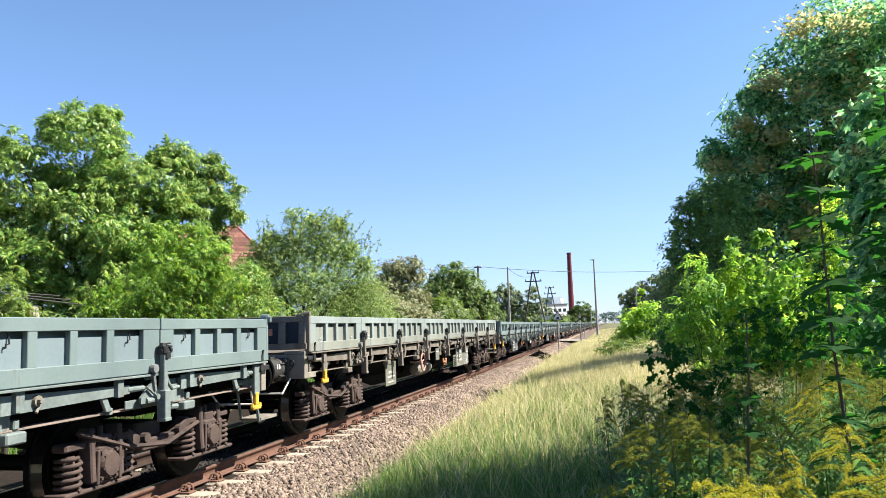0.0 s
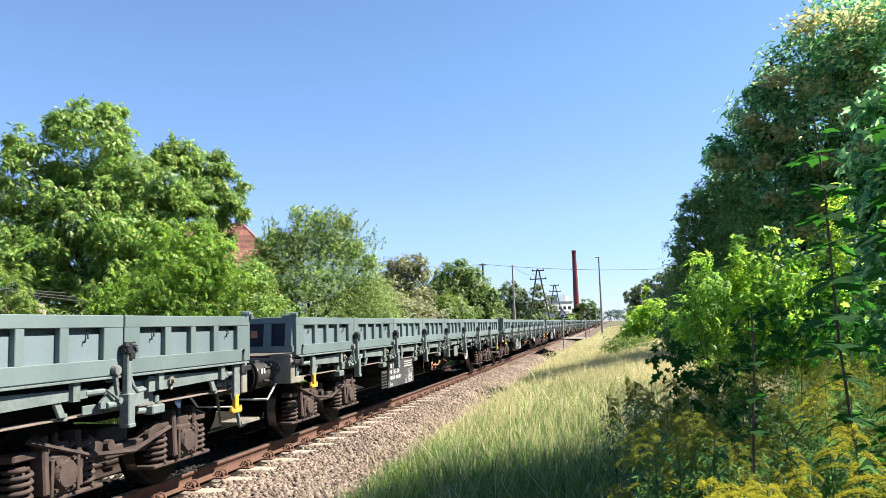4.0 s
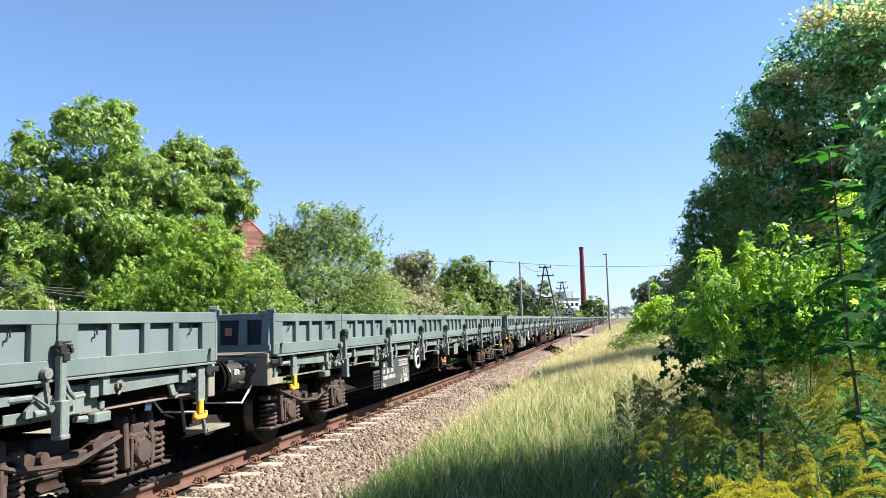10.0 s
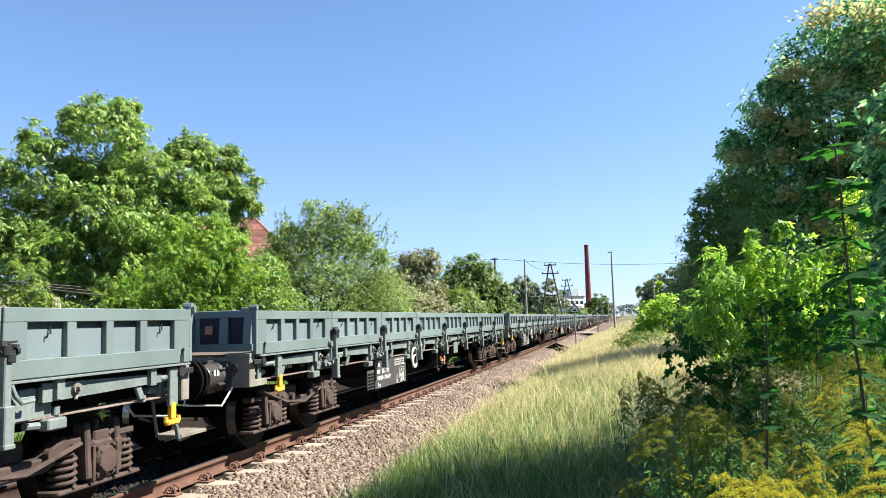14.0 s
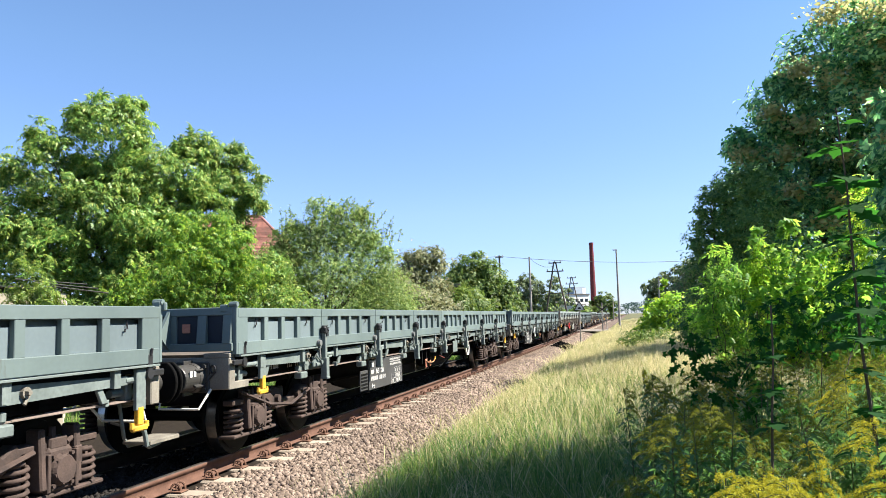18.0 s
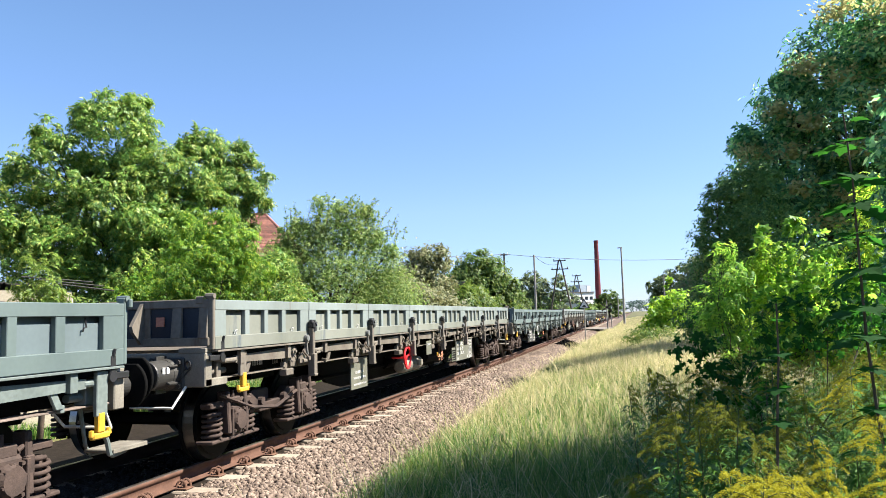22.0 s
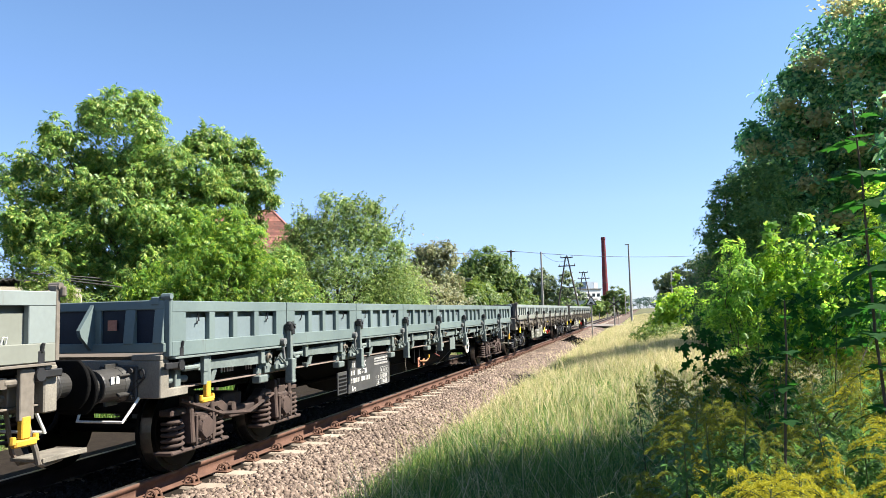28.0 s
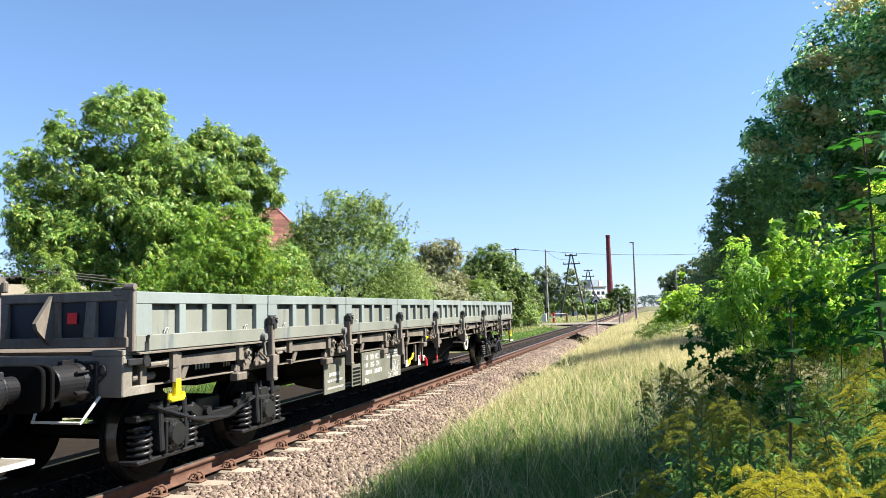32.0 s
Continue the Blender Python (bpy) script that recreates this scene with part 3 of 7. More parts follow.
def yz_plate(bm, prof, x0, x1):
    """A flat plate with its outline in the yz plane."""
    a = [bm.verts.new((x0, y, z)) for y, z in prof]
    b = [bm.verts.new((x1, y, z)) for y, z in prof]
    bm.faces.new(a)
    bm.faces.new(b[::-1])
    for i in range(len(prof)):
        j = (i + 1) % len(prof)
        bm.faces.new((a[i], b[i], b[j], a[j]))


def hinge_mesh(side, paint):
    """Hinge beside a stanchion: a gusset with a pin on the near side, a bent lever on the far side."""
    bm = bmesh.new()
    if side < 0:
        yz_plate(bm, [(-0.055, 1.03), (-0.055, 1.235), (-0.10, 1.235), (-0.29, 1.085), (-0.29, 1.03)], -0.02, 0.004)
        cyl(bm, (0.02, -0.24, 1.185), (0.035, -0.09, 1.085), 0.013, 0.011, 7)
        cyl(bm, (0.0, -0.085, 1.08), (0.05, -0.085, 1.08), 0.03, 0.028, 10)
        box(bm, -0.06, -0.022, -0.16, -0.06, 1.24, 1.36, 0.006)
    else:
        yz_plate(bm, [(0.055, 1.09), (0.055, 1.36), (0.10, 1.37), (0.115, 1.27), (0.17, 1.13), (0.15, 1.09)], -0.05, -0.02)
        tube(bm, [(0.0, 0.10, 1.27), (0.015, 0.125, 1.19), (0.02, 0.18, 1.135), (0.02, 0.29, 1.145)], 0.018, 8)
        cyl(bm, (0.0, 0.115, 1.10), (0.045, 0.115, 1.10), 0.026, 0.024, 10)
    return mesh_of("hinge", bm, paint)


def hinge_disc_mesh(side, paint):
    bm = bmesh.new()
    if side < 0:
        cyl(bm, (0.005, -0.125, 1.345), (0.05, -0.125, 1.345), 0.046, 0.042, 18)
        yz_plate(bm, [(-0.145, 1.33), (-0.105, 1.33), (-0.075, 1.13), (-0.10, 1.13)], 0.006, 0.026)
    else:
        cyl(bm, (0.0, 0.085, 1.335), (0.03, 0.085, 1.335), 0.022, 0.02, 10)
    return mesh_of("hinge_plate", bm, paint)


def mirrored(bm, far, shift=0.10):
    """Turn a part about the middle of its panel for the far half of a wagon."""
    if far:
        for v in bm.verts:
            v.co.y = PANEL + shift - v.co.y
    return bm


def arm_mesh(paint, far):
    """Deep tapered lever arm with its bearing bracket under a side board."""
    bm = bmesh.new()
    vs = box(bm, 0.0, 0.045, 0.50, 1.98, -0.5, 0.5, 0.004)
    for v in vs:
        k = (v.co.y - 0.5) / 1.48
        lo, hi = 1.135 - 0.03 * k, 1.212 + 0.038 * k
        v.co.z = lo + (hi - lo) * (0.0 if v.co.z < 0 else 1.0)
    cyl(bm, (0.02, 0.27, 1.17), (0.02, 0.52, 1.172), 0.03, 0.032, 10)
    box(bm, -0.05, -0.015, 1.82, 2.14, 0.985, 1.225, 0.006)               # bearing plate
    box(bm, -0.06, 0.05, 1.72, 1.92, 0.885, 0.974, 0.012)                 # box bracket
    box(bm, -0.06, 0.0, 1.74, 1.80, 0.985, 1.06, 0.010)
    vs = box(bm, 0.0, 0.03, 0.72, 0.80, 1.0, 1.18, 0.006)                 # curved stay
    for v in vs:
        v.co.y += 0.10 * (v.co.z - 1.0) / 0.18
    box(bm, -0.05, 0.02, 0.70, 0.745, 0.97, 1.03, 0.005)
    cyl(bm, (-0.04, 1.93, 0.93), (-0.04, 2.06, 0.94), 0.03, 0.03, 8)
    return mesh_of("lever_arm", mirrored(bm, far), paint)


def boss_mesh(far):
    bm = bmesh.new()
    cyl(bm, (0.04, 1.90, 1.185), (0.072, 1.90, 1.185), 0.046, 0.042, 14)
    cyl(bm, (0.072, 1.90, 1.185), (0.10, 1.90, 1.185), 0.024, 0.02, 6)
    cyl(bm, (0.055, 1.87, 1.16), (0.075, 1.93, 1.10), 0.012, 0.012, 6)
    return mesh_of("boss", mirrored(bm, far, 0.36), M_GRIMY)


def end_board_mesh(paint):
    bm = bmesh.new()
    box(bm, -1.33, 1.33, -0.055, 0.03, 1.74, 1.83, 0.008)
    box(bm, -1.34, 1.34, -0.075, 0.03, 1.34, 1.43, 0.008)
    for x in (-1.27, -0.95, 0.0, 0.95, 1.27):
        vs = box(bm, x - 0.055, x + 0.055, -0.05, 0.0, 1.42, 1.75, 0.008)
        for v in vs:
            if v.co.z < 1.6 and v.co.y < -0.03:
                v.co.y -= 0.035
    # outward-bent stiffener cheeks
    for x in (-0.53, 0.53):
        prof = [(0.0, 1.83), (-0.06, 1.80), (-0.24, 1.56), (-0.22, 1.50), (-0.05, 1.34), (0.0, 1.34)]
        a = [bm.verts.new((x - 0.02, y, z)) for y, z in prof]
        b = [bm.verts.new((x + 0.02, y, z)) for y, z in prof]
        bm.faces.new(a)
        bm.faces.new(b[::-1])
        for i in range(len(prof)):
            j = (i + 1) % len(prof)
            bm.faces.new((a[i], b[i], b[j], a[j]))
        box(bm, x + 0.02, x + 0.09, -0.045, 0.0, 1.42, 1.75, 0.006)
    return mesh_of("end_board", bm, paint)


def buffer_mesh(dark):
    bm = bmesh.new()
    box(bm, -0.21, 0.21, -0.03, 0.0, -0.17, 0.17, 0.012)
    for x in (-0.165, 0.165):
        for z in (-0.12, 0.12):
            cyl(bm, (x, -0.03, z), (x, -0.065, z), 0.026, 0.024, 6)
    cyl(bm, (0, -0.03, 0), (0, -0.10, 0), 0.175, 0.155, 28)
    cyl(bm, (0, -0.10, 0), (0, -0.36, 0), 0.152, 0.146, 28)
    ring(bm, (0, -0.36, 0), (0, 1, 0), 0.142, 0.014, 28, 6)
    for a in range(6):
        q = a * math.pi / 3
        box(bm, -0.011, 0.011, -0.20, -0.03, 0.14, 0.19, 0.004, pose(0, 0, 0, 0, math.degrees(q), 0))
    cyl(bm, (0, -0.36, 0), (0, -0.545, 0), 0.105, 0.105, 24)
    return mesh_of("buffer", bm, dark)


def buffer_head_mesh(square):
    """Slightly domed head: a flat-sided oblong or a disc cut flat above and below."""
    bm = bmesh.new()

    def edge(k, y):
        row = []
        for i in range(32):
            a = 2 * math.pi * i / 32
            c, d = math.cos(a), math.sin(a)
            if square:
                x, z = 0.275 * math.copysign(abs(c) ** 0.35, c), 0.185 * math.copysign(abs(d) ** 0.35, d)
            else:
                x, z = 0.245 * c, max(-0.205, min(0.205, 0.245 * d))
            row.append(bm.verts.new((x * k, y, z * k)))
        return row
    rows = [edge(0.42, -0.53), edge(0.97, -0.555), edge(1.0, -0.562), edge(1.0, -0.588), edge(0.96, -0.594), edge(0.4, -0.607)]
    for p, q in zip(rows[:-1], rows[1:]):
        for i in range(32):
            bm.faces.new((p[i], p[(i + 1) % 32], q[(i + 1) % 32], q[i]))
    bm.faces.new(rows[0])
    bm.faces.new(rows[-1])
    return mesh_of("buffer_head", bm, M_FRAME_DARK)


def yellow_hook_mesh(m):
    bm = bmesh.new()
    box(bm, 0.0, 0.05, -0.035, 0.045, 0.90, 1.06, 0.008)
    box(bm, 0.0, 0.055, -0.10, 0.10, 0.845, 0.90, 0.012)
    cyl(bm, (0.025, -0.10, 0.875), (0.025, -0.10, 0.925), 0.025, 0.02, 8)
    cyl(bm, (0.025, 0.10, 0.875), (0.025, 0.10, 0.925), 0.025, 0.02, 8)
    return mesh_of("lashing_hook", bm, m)


def side_frame_mesh(m):
    """One side of a bogie frame, with a dropped middle, in a pose for x = 0."""
    bm = bmesh.new()
    for s in (1,):
        x = 0.0
        for a, b in (((-1.38, 0.66), (-0.45, 0.66)), ((0.45, 0.66), (1.38, 0.66))):
            box(bm, x - 0.08, x + 0.07, a[0], b[0], 0.62, 0.69, 0.015)
        # dropped beam between the boxes
        for a, b in (((-0.52, 0.66), (-0.28, 0.52)), ((-0.28, 0.52), (0.28, 0.52)), ((0.28, 0.52), (0.52, 0.66))):
            c = Vector(((x), (a[0] + b[0]) / 2, (a[1] + b[1]) / 2))
            d = Vector((0, b[0] - a[0], b[1] - a[1]))
            m4 = Matrix.Translation(c) @ Euler((math.atan2(d.z, d.y), 0, 0)).to_matrix().to_4x4()
            box(bm, -0.07, 0.07, -d.length / 2 - 0.02, d.length / 2 + 0.02, -0.06, 0.06, 0.015, m4)
        cyl(bm, (x + s * 0.06, -0.3, 0.60), (x + s * 0.12, -0.3, 0.60), 0.05, 0.05, 10)
        cyl(bm, (x + s * 0.06, 0.3, 0.60), (x + s * 0.12, 0.3, 0.60), 0.05, 0.05, 10)
    return mesh_of("side_frame", bm, m)


def bogie_frame_mesh(m):
    bm = bmesh.new()
    box(bm, -0.92, 0.92, -0.22, 0.22, 0.48, 0.72, 0.02)
    cyl(bm, (0, 0, 0.7), (0, 0, 0.86), 0.25, 0.25, 16)
    return mesh_of("bogie", bm, m)


def axlebox_mesh(m):
    bm = bmesh.new()
    vs = box(bm, -0.11, 0.12, -0.17, 0.17, 0.28, 0.64, 0.03)
    for v in vs:
        if v.co.z > 0.5:
            v.co.y *= 0.8
    for y in (-0.15, 0.15):
        box(bm, 0.10, 0.15, y - 0.018, y + 0.018, 0.30, 0.60, 0.006)
    for z in (0.345, 0.575):
        for y in (-0.10, 0.0, 0.10):
            cyl(bm, (0.12, y, z), (0.15, y, z), 0.02, 0.018, 6)
    vs = box(bm, -0.02, 0.10, -0.10, 0.10, 0.62, 0.72, 0.015)
    cyl(bm, (0.06, -0.04, 0.70), (0.06, -0.04, 0.80), 0.03, 0.026, 8)
    cyl(bm, (0.08, 0.10, 0.66), (0.08, 0.22, 0.72), 0.022, 0.018, 8)
    box(bm, 0.02, 0.13, 0.15, 0.235, 0.46, 0.62, 0.012)
    return mesh_of("axlebox", bm, m)


def axle_cover_mesh(m):
    bm = bmesh.new()
    tube(bm, [(0.11, 0, 0.46), (0.15, 0, 0.46), (0.175, 0, 0.46)], 0.135, 18, 0.105)
    for a in range(6):
        q = a * math.pi / 3 + 0.3
        cyl(bm, (0.14, 0.105 * math.cos(q), 0.46 + 0.105 * math.sin(q)), (0.172, 0.105 * math.cos(q), 0.46 + 0.105 * math.sin(q)), 0.016, 0.014, 6)
    return mesh_of("axle_cover", bm, m)


def guide_mesh(m):
    """Horn guide and damper beside the axlebox."""
    bm = bmesh.new()
    vs = box(bm, 0.0, 0.14, -0.035, 0.035, 0.32, 0.80, 0.014)
    for v in vs:
        if v.co.z > 0.6:
            v.co.x -= 0.03
    return mesh_of("horn_guide", bm, m)


def seat_mesh(m):
    bm = bmesh.new()
    vs = box(bm, -0.11, 0.11, -0.52, 0.52, 0.235, 0.275, 0.012)
    for v in vs:
        v.co.z += 0.10 * max(0, abs(v.co.y) - 0.40)
    return mesh_of("spring_seat", bm, m)


def spring_mesh(m):
    bm = bmesh.new()
    pts = [(0.10 * math.cos(i * math.pi / 6), 0.10 * math.sin(i * math.pi / 6), 0.30 + 0.29 * i / 60) for i in range(61)]
    vs = []
    for i, p in enumerate(pts):
        a = i * math.pi / 6
        o = Vector((math.cos(a), math.sin(a), 0))
        vs.append([bm.verts.new(Vector(p) + o * 0.021 * math.cos(j * math.pi * 0.4) + Vector((0, 0, 0.021 * math.sin(j * math.pi * 0.4)))) for j in range(5)])
    for a, b in zip(vs[:-1], vs[1:]):
        for j in range(5):
            bm.faces.new((a[j], b[j], b[(j + 1) % 5], a[(j + 1) % 5]))
    cyl(bm, (0, 0, 0.29), (0, 0, 0.60), 0.055, 0.055, 10)
    return mesh_of("spring", bm, m, True)


def wheelset_mesh():
    bm = bmesh.new()
    cyl(bm, (-1.0, 0, 0), (1.0, 0, 0), 0.075, 0.075, 14)
    for s in (-1, 1):
        cyl(bm, (s * 0.69, 0, 0), (s * 0.815, 0, 0), 0.462, 0.452, 40)
        cyl(bm, (s * 0.655, 0, 0), (s * 0.69, 0, 0), 0.485, 0.485, 40)
        cyl(bm, (s * 0.80, 0, 0), (s * 0.83, 0, 0), 0.40, 0.39, 32)
        cyl(bm, (s * 0.60, 0, 0), (s * 0.86, 0, 0), 0.13, 0.12, 16)
        for a in range(4):
            q = a * math.pi / 2 + 0.4
            cyl(bm, (s * 0.82, 0.26 * math.cos(q), 0.26 * math.sin(q)), (s * 0.838, 0.26 * math.cos(q), 0.26 * math.sin(q)), 0.035, 0.035, 8)
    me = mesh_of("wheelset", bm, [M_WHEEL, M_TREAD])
    for p in me.polygons:
        c = p.center
        if abs(p.normal.x) < 0.3 and 0.68 < abs(c.x) < 0.82 and math.hypot(c.y, c.z) > 0.43:
            p.material_index = 1
    return me


def hand_wheel_mesh(m, r=0.198):
    bm = bmesh.new()
    ring(bm, (0.015, 0, 0), (1, 0, 0), r, 0.021, 32, 8)
    for a in range(3):
        q = a * 2 * math.pi / 3 + 0.35
        cyl(bm, (-0.03, 0, 0), (0.012, r * math.cos(q), r * math.sin(q)), 0.019, 0.015, 7)
    cyl(bm, (-0.06, 0, 0), (0.0, 0, 0), 0.045, 0.04, 12)
    cyl(bm, (-0.30, 0, 0), (-0.05, 0, 0), 0.02, 0.02, 8)
    return mesh_of("hand_wheel", bm, m)


def letters(words, size):
    """A flat mesh of built-in font letters, in the yz plane facing +x."""
    cu = bpy.data.curves.new("lettering", "FONT")
    cu.body, cu.size, cu.offset = words, size, 0.028 * size
    ob = bpy.data.objects.new("lettering", cu)
    me = bpy.data.meshes.new_from_object(ob)
    bpy.data.objects.remove(ob)
    me.transform(Matrix(((0, 0, 1, 0), (1, 0, 0, 0), (0, 1, 0, 0), (0, 0, 0, 1))))
    me.materials.append(M_STENCIL)
    return me


WORDS = {}


def word(text, size):
    if (text, size) not in WORDS:
        WORDS[(text, size)] = letters(text, size)
    return WORDS[(text, size)]


def bars(rows):
    """Plain white bars: (y0, y1, z0, z1)."""
    bm = bmesh.new()
    for y0, y1, z0, z1 in rows:
        h = z1 - z0
        if h < 0.012 or y1 - y0 < 0.012:
            box(bm, 0, 0.002, y0, y1, z0, z1)
            continue
        y, k = y0, 0
        while y < y1 - 0.2 * h:                  # one upright bar a character
            box(bm, 0, 0.002, y, min(y1, y + h * (0.30 + 0.12 * (k % 3))), z0, z1)
            y += h * 0.72
            k += 1
    return mesh_of("writing_bar", bm, M_STENCIL)


def lever_set(root, y1, y2, y3):
    """Two orange lever plates on hangers under the sill, joined by a cranked rod with a yellow knob."""
    s = 1 if y3 > y1 else -1
    for y, r, z0, z1, m in ((y1, 0.07, 0.585, 0.765, M_ORANGE), (y2, 0.055, 0.60, 0.72, M_GRIMY_ORANGE)):
        bm = bmesh.new()
        yz_plate(bm, [(y - r, z1 - 0.02), (y + r, z1), (y + 0.8 * r, z0), (y - 0.9 * r, z0 - 0.02)], 1.225, 1.24)
        pl = part("lever_plate", bm, m, root, "rusty orange lever plate")
        bm = bmesh.new()
        tube(bm, [(1.245, y - 0.5 * r, z1 - 0.05), (1.26, y, z1 - 0.09), (1.255, y + 0.4 * r, z0 + 0.04), (1.26, y - 0.3 * r, z0 + 0.03)], 0.012, 6)
        part("catch", bm, M_BLACK, pl)
        bm = bmesh.new()
        box(bm, 1.16, 1.20, y - s * 0.17 - 0.025, y - s * 0.17 + 0.025, 0.66, 1.0, 0.005)
        part("hanger", bm, M_FRAME_DARK if s > 0 else M_BOGIE_RUST, root)
    bm = bmesh.new()
    tube(bm, [(1.255, y1, 0.69), (1.26, y2, 0.665), (1.27, y3 - s * 0.09, 0.675), (1.275, y3 - s * 0.02, 0.71), (1.28, y3, 0.745)], 0.013, 7)
    rod = part("changeover_lever", bm, M_GRIMY_ORANGE, root, "rusty orange lever rod")
    bm = bmesh.new()
    tube(bm, [(1.28, y3 - s * 0.01, 0.72), (1.282, y3, 0.735), (1.284, y3, 0.765), (1.284, y3, 0.78)], 0.026, 9, 0.018)
    part("knob", bm, M_YELLOW, rod, "yellow lever knob")


def build_wagon(paint, bogie_m, style, wheel_y, wheel_m=M_WHITE, wheel_word="white"):
    """A long bogie flat wagon with eight drop sides a side. Origin on the track axis at the rail top; style: blue, drab or last."""
    colour = "blue-grey" if style == "blue" else "olive-grey"
    root = thing("flat_wagon", colour + " bogie flat wagon with low drop sides rolling on the track", "railway wagon", group="wagons of the freight train")
    plate_m = gear = M_GEAR if style == "blue" else M_GEAR_BROWN
    # underframe
    bm = bmesh.new()
    box(bm, -1.32, 1.32, -9.2, 9.2, 1.225, 1.262)
    box(bm, -0.36, -0.10, -9.2, 9.2, 0.80, 1.22)
    box(bm, 0.10, 0.36, -9.2, 9.2, 0.80, 1.22)
    for i in range(-8, 9):
        box(bm, -1.15, 1.15, i * 1.156 - 0.04, i * 1.156 + 0.04, 1.02, 1.222)
    for s in (-1, 1):
        box(bm, -0.95, 0.95, s * 7.43 - 0.3, s * 7.43 + 0.3, 0.86, 1.2)
    part("underframe", bm, M_FRAME_DARK, root, "grimy underframe, coloured darker for the shade beneath the wagon")
    bm = bmesh.new()
    box(bm, -1.30, 1.30, -9.15, 9.15, 1.264, 1.30)
    part("floor", bm, M_WOOD_FLOOR, root, "worn brown plank floor")
    for s in (-1, 1):
        turn = Matrix.Identity(4) if s == 1 else pose(0, 0, 0, 0, 0, 180)
        bm = bmesh.new()
        box(bm, 1.02, 1.045, -9.2, 9.2, 0.99, 1.225)
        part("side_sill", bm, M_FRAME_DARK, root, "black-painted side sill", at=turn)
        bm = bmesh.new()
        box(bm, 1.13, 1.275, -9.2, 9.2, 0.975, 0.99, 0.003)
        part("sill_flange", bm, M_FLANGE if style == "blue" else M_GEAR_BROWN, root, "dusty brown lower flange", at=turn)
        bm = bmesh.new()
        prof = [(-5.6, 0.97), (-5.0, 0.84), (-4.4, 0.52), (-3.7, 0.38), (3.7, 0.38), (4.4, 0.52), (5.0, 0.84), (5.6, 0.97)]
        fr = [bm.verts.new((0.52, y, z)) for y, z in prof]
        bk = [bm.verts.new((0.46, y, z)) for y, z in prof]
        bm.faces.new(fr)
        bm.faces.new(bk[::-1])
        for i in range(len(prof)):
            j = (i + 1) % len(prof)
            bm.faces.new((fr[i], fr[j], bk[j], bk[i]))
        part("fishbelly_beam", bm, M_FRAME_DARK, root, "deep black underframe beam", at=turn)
        bm = bmesh.new()
        box(bm, 1.27, 1.402, -9.22, 9.22, 1.274, 1.294, 0.003)
        for i in range(16):
            y = -9.25 + (i + 0.5) * PANEL / 2
            box(bm, 1.325, 1.372, y - 0.04, y + 0.04, 1.12, 1.273)
        part("floor_edge", bm, plate_m, root, at=turn)
        # headstock
        bm = bmesh.new()
        box(bm, -1.32, 1.32, -9.33, -9.20, 0.92, 1.27, 0.01)
        box(bm, 1.26, 1.32, -9.32, -8.9, 0.92, 1.00, 0.006)
        vs = box(bm, 1.0, 1.32, -9.33, -9.22, 1.27, 1.32, 0.006)
        part("headstock", bm, M_GRIMY, root, "grimy brown-grey headstock", at=turn)
    board, post, head, hinge, arm = side_board_mesh(paint, M_PANEL_BLUE if style == "blue" else paint), post_mesh(gear), post_head_mesh(), (hinge_mesh(-1, gear), hinge_mesh(1, gear)), (arm_mesh(gear, False), arm_mesh(gear, True))
    discs, boss = (hinge_disc_mesh(-1, M_DISC), hinge_disc_mesh(1, M_DISC)), (boss_mesh(False), boss_mesh(True))
    bm = bmesh.new()
    if style == "blue":
        tube(bm, [(0.0, 0.012, 0.045), (0.012, 0.012, -0.03), (0.014, -0.022, -0.034), (0.014, -0.024, -0.062)], 0.007, 6)
    else:
        tube(bm, [(0.0, -0.02, -0.03), (0.014, -0.018, 0.018), (0.014, 0.018, 0.018), (0.0, 0.02, -0.03)], 0.006, 6)
    rope_ring = mesh_of("rope_ring", bm, M_BLACK if style == "blue" else M_WHITE)
    rz = 1.655 if style == "blue" else 1.475
    for s in (-1, 1):
        for i in range(8):
            y0 = -9.25 + i * PANEL
            at = pose(1.37, y0 + 0.006, 0) if s == 1 else pose(0, 0, 0, 0, 0, 180) @ pose(1.37, y0 + 0.006, 0)
            b = part("side_board", board, None, root, at=at)
            if s == 1:
                for y in (0.46, 1.86):
                    part("rope_ring", rope_ring, None, b, at=pose(-0.03, y, rz))
            la = part("lever_arm", arm[(i > 3) == (s == 1)], None, root, at=(pose(1.29, y0, 0) if s == 1 else pose(0, 0, 0, 0, 0, 180) @ pose(1.29, y0, 0)))
            if s == 1:
                part("boss", boss[i > 3], None, la)
            if i:
                at = pose(1.385, y0 - 0.02, 0)
                p = part("stanchion", post, None, root, at=at if s == 1 else pose(0, 0, 0, 0, 0, 180) @ at)
                if s == 1:
                    part("stanchion_head", head, None, p)
                    for h, d in zip(hinge, discs):
                        part("hinge_plate", d, None, part("hinge", h, None, p), "worn grey hinge plate")
    # ends
    endb, buf, bhead = end_board_mesh(paint if style == "blue" else M_GEAR_BROWN), buffer_mesh(M_BUFFER if style != "last" else M_BOGIE_BLACK), buffer_head_mesh(style == "last")
    bm = bmesh.new()
    box(bm, -0.05, 0.05, -0.006, 0.0, -0.05, 0.05)
    plate = mesh_of("tail_plate", bm, M_RED if style == "last" else M_ORANGE)
    hook = yellow_hook_mesh(M_YELLOW_BRIGHT if style == "last" else M_YELLOW)
    for s in (-1, 1):
        turn = Matrix.Identity(4) if s == 1 else pose(0, 0, 0, 0, 0, 180)
        e = part("end_board", endb, None, root, at=turn @ pose(0, -9.235, 0))
        bm = bmesh.new()
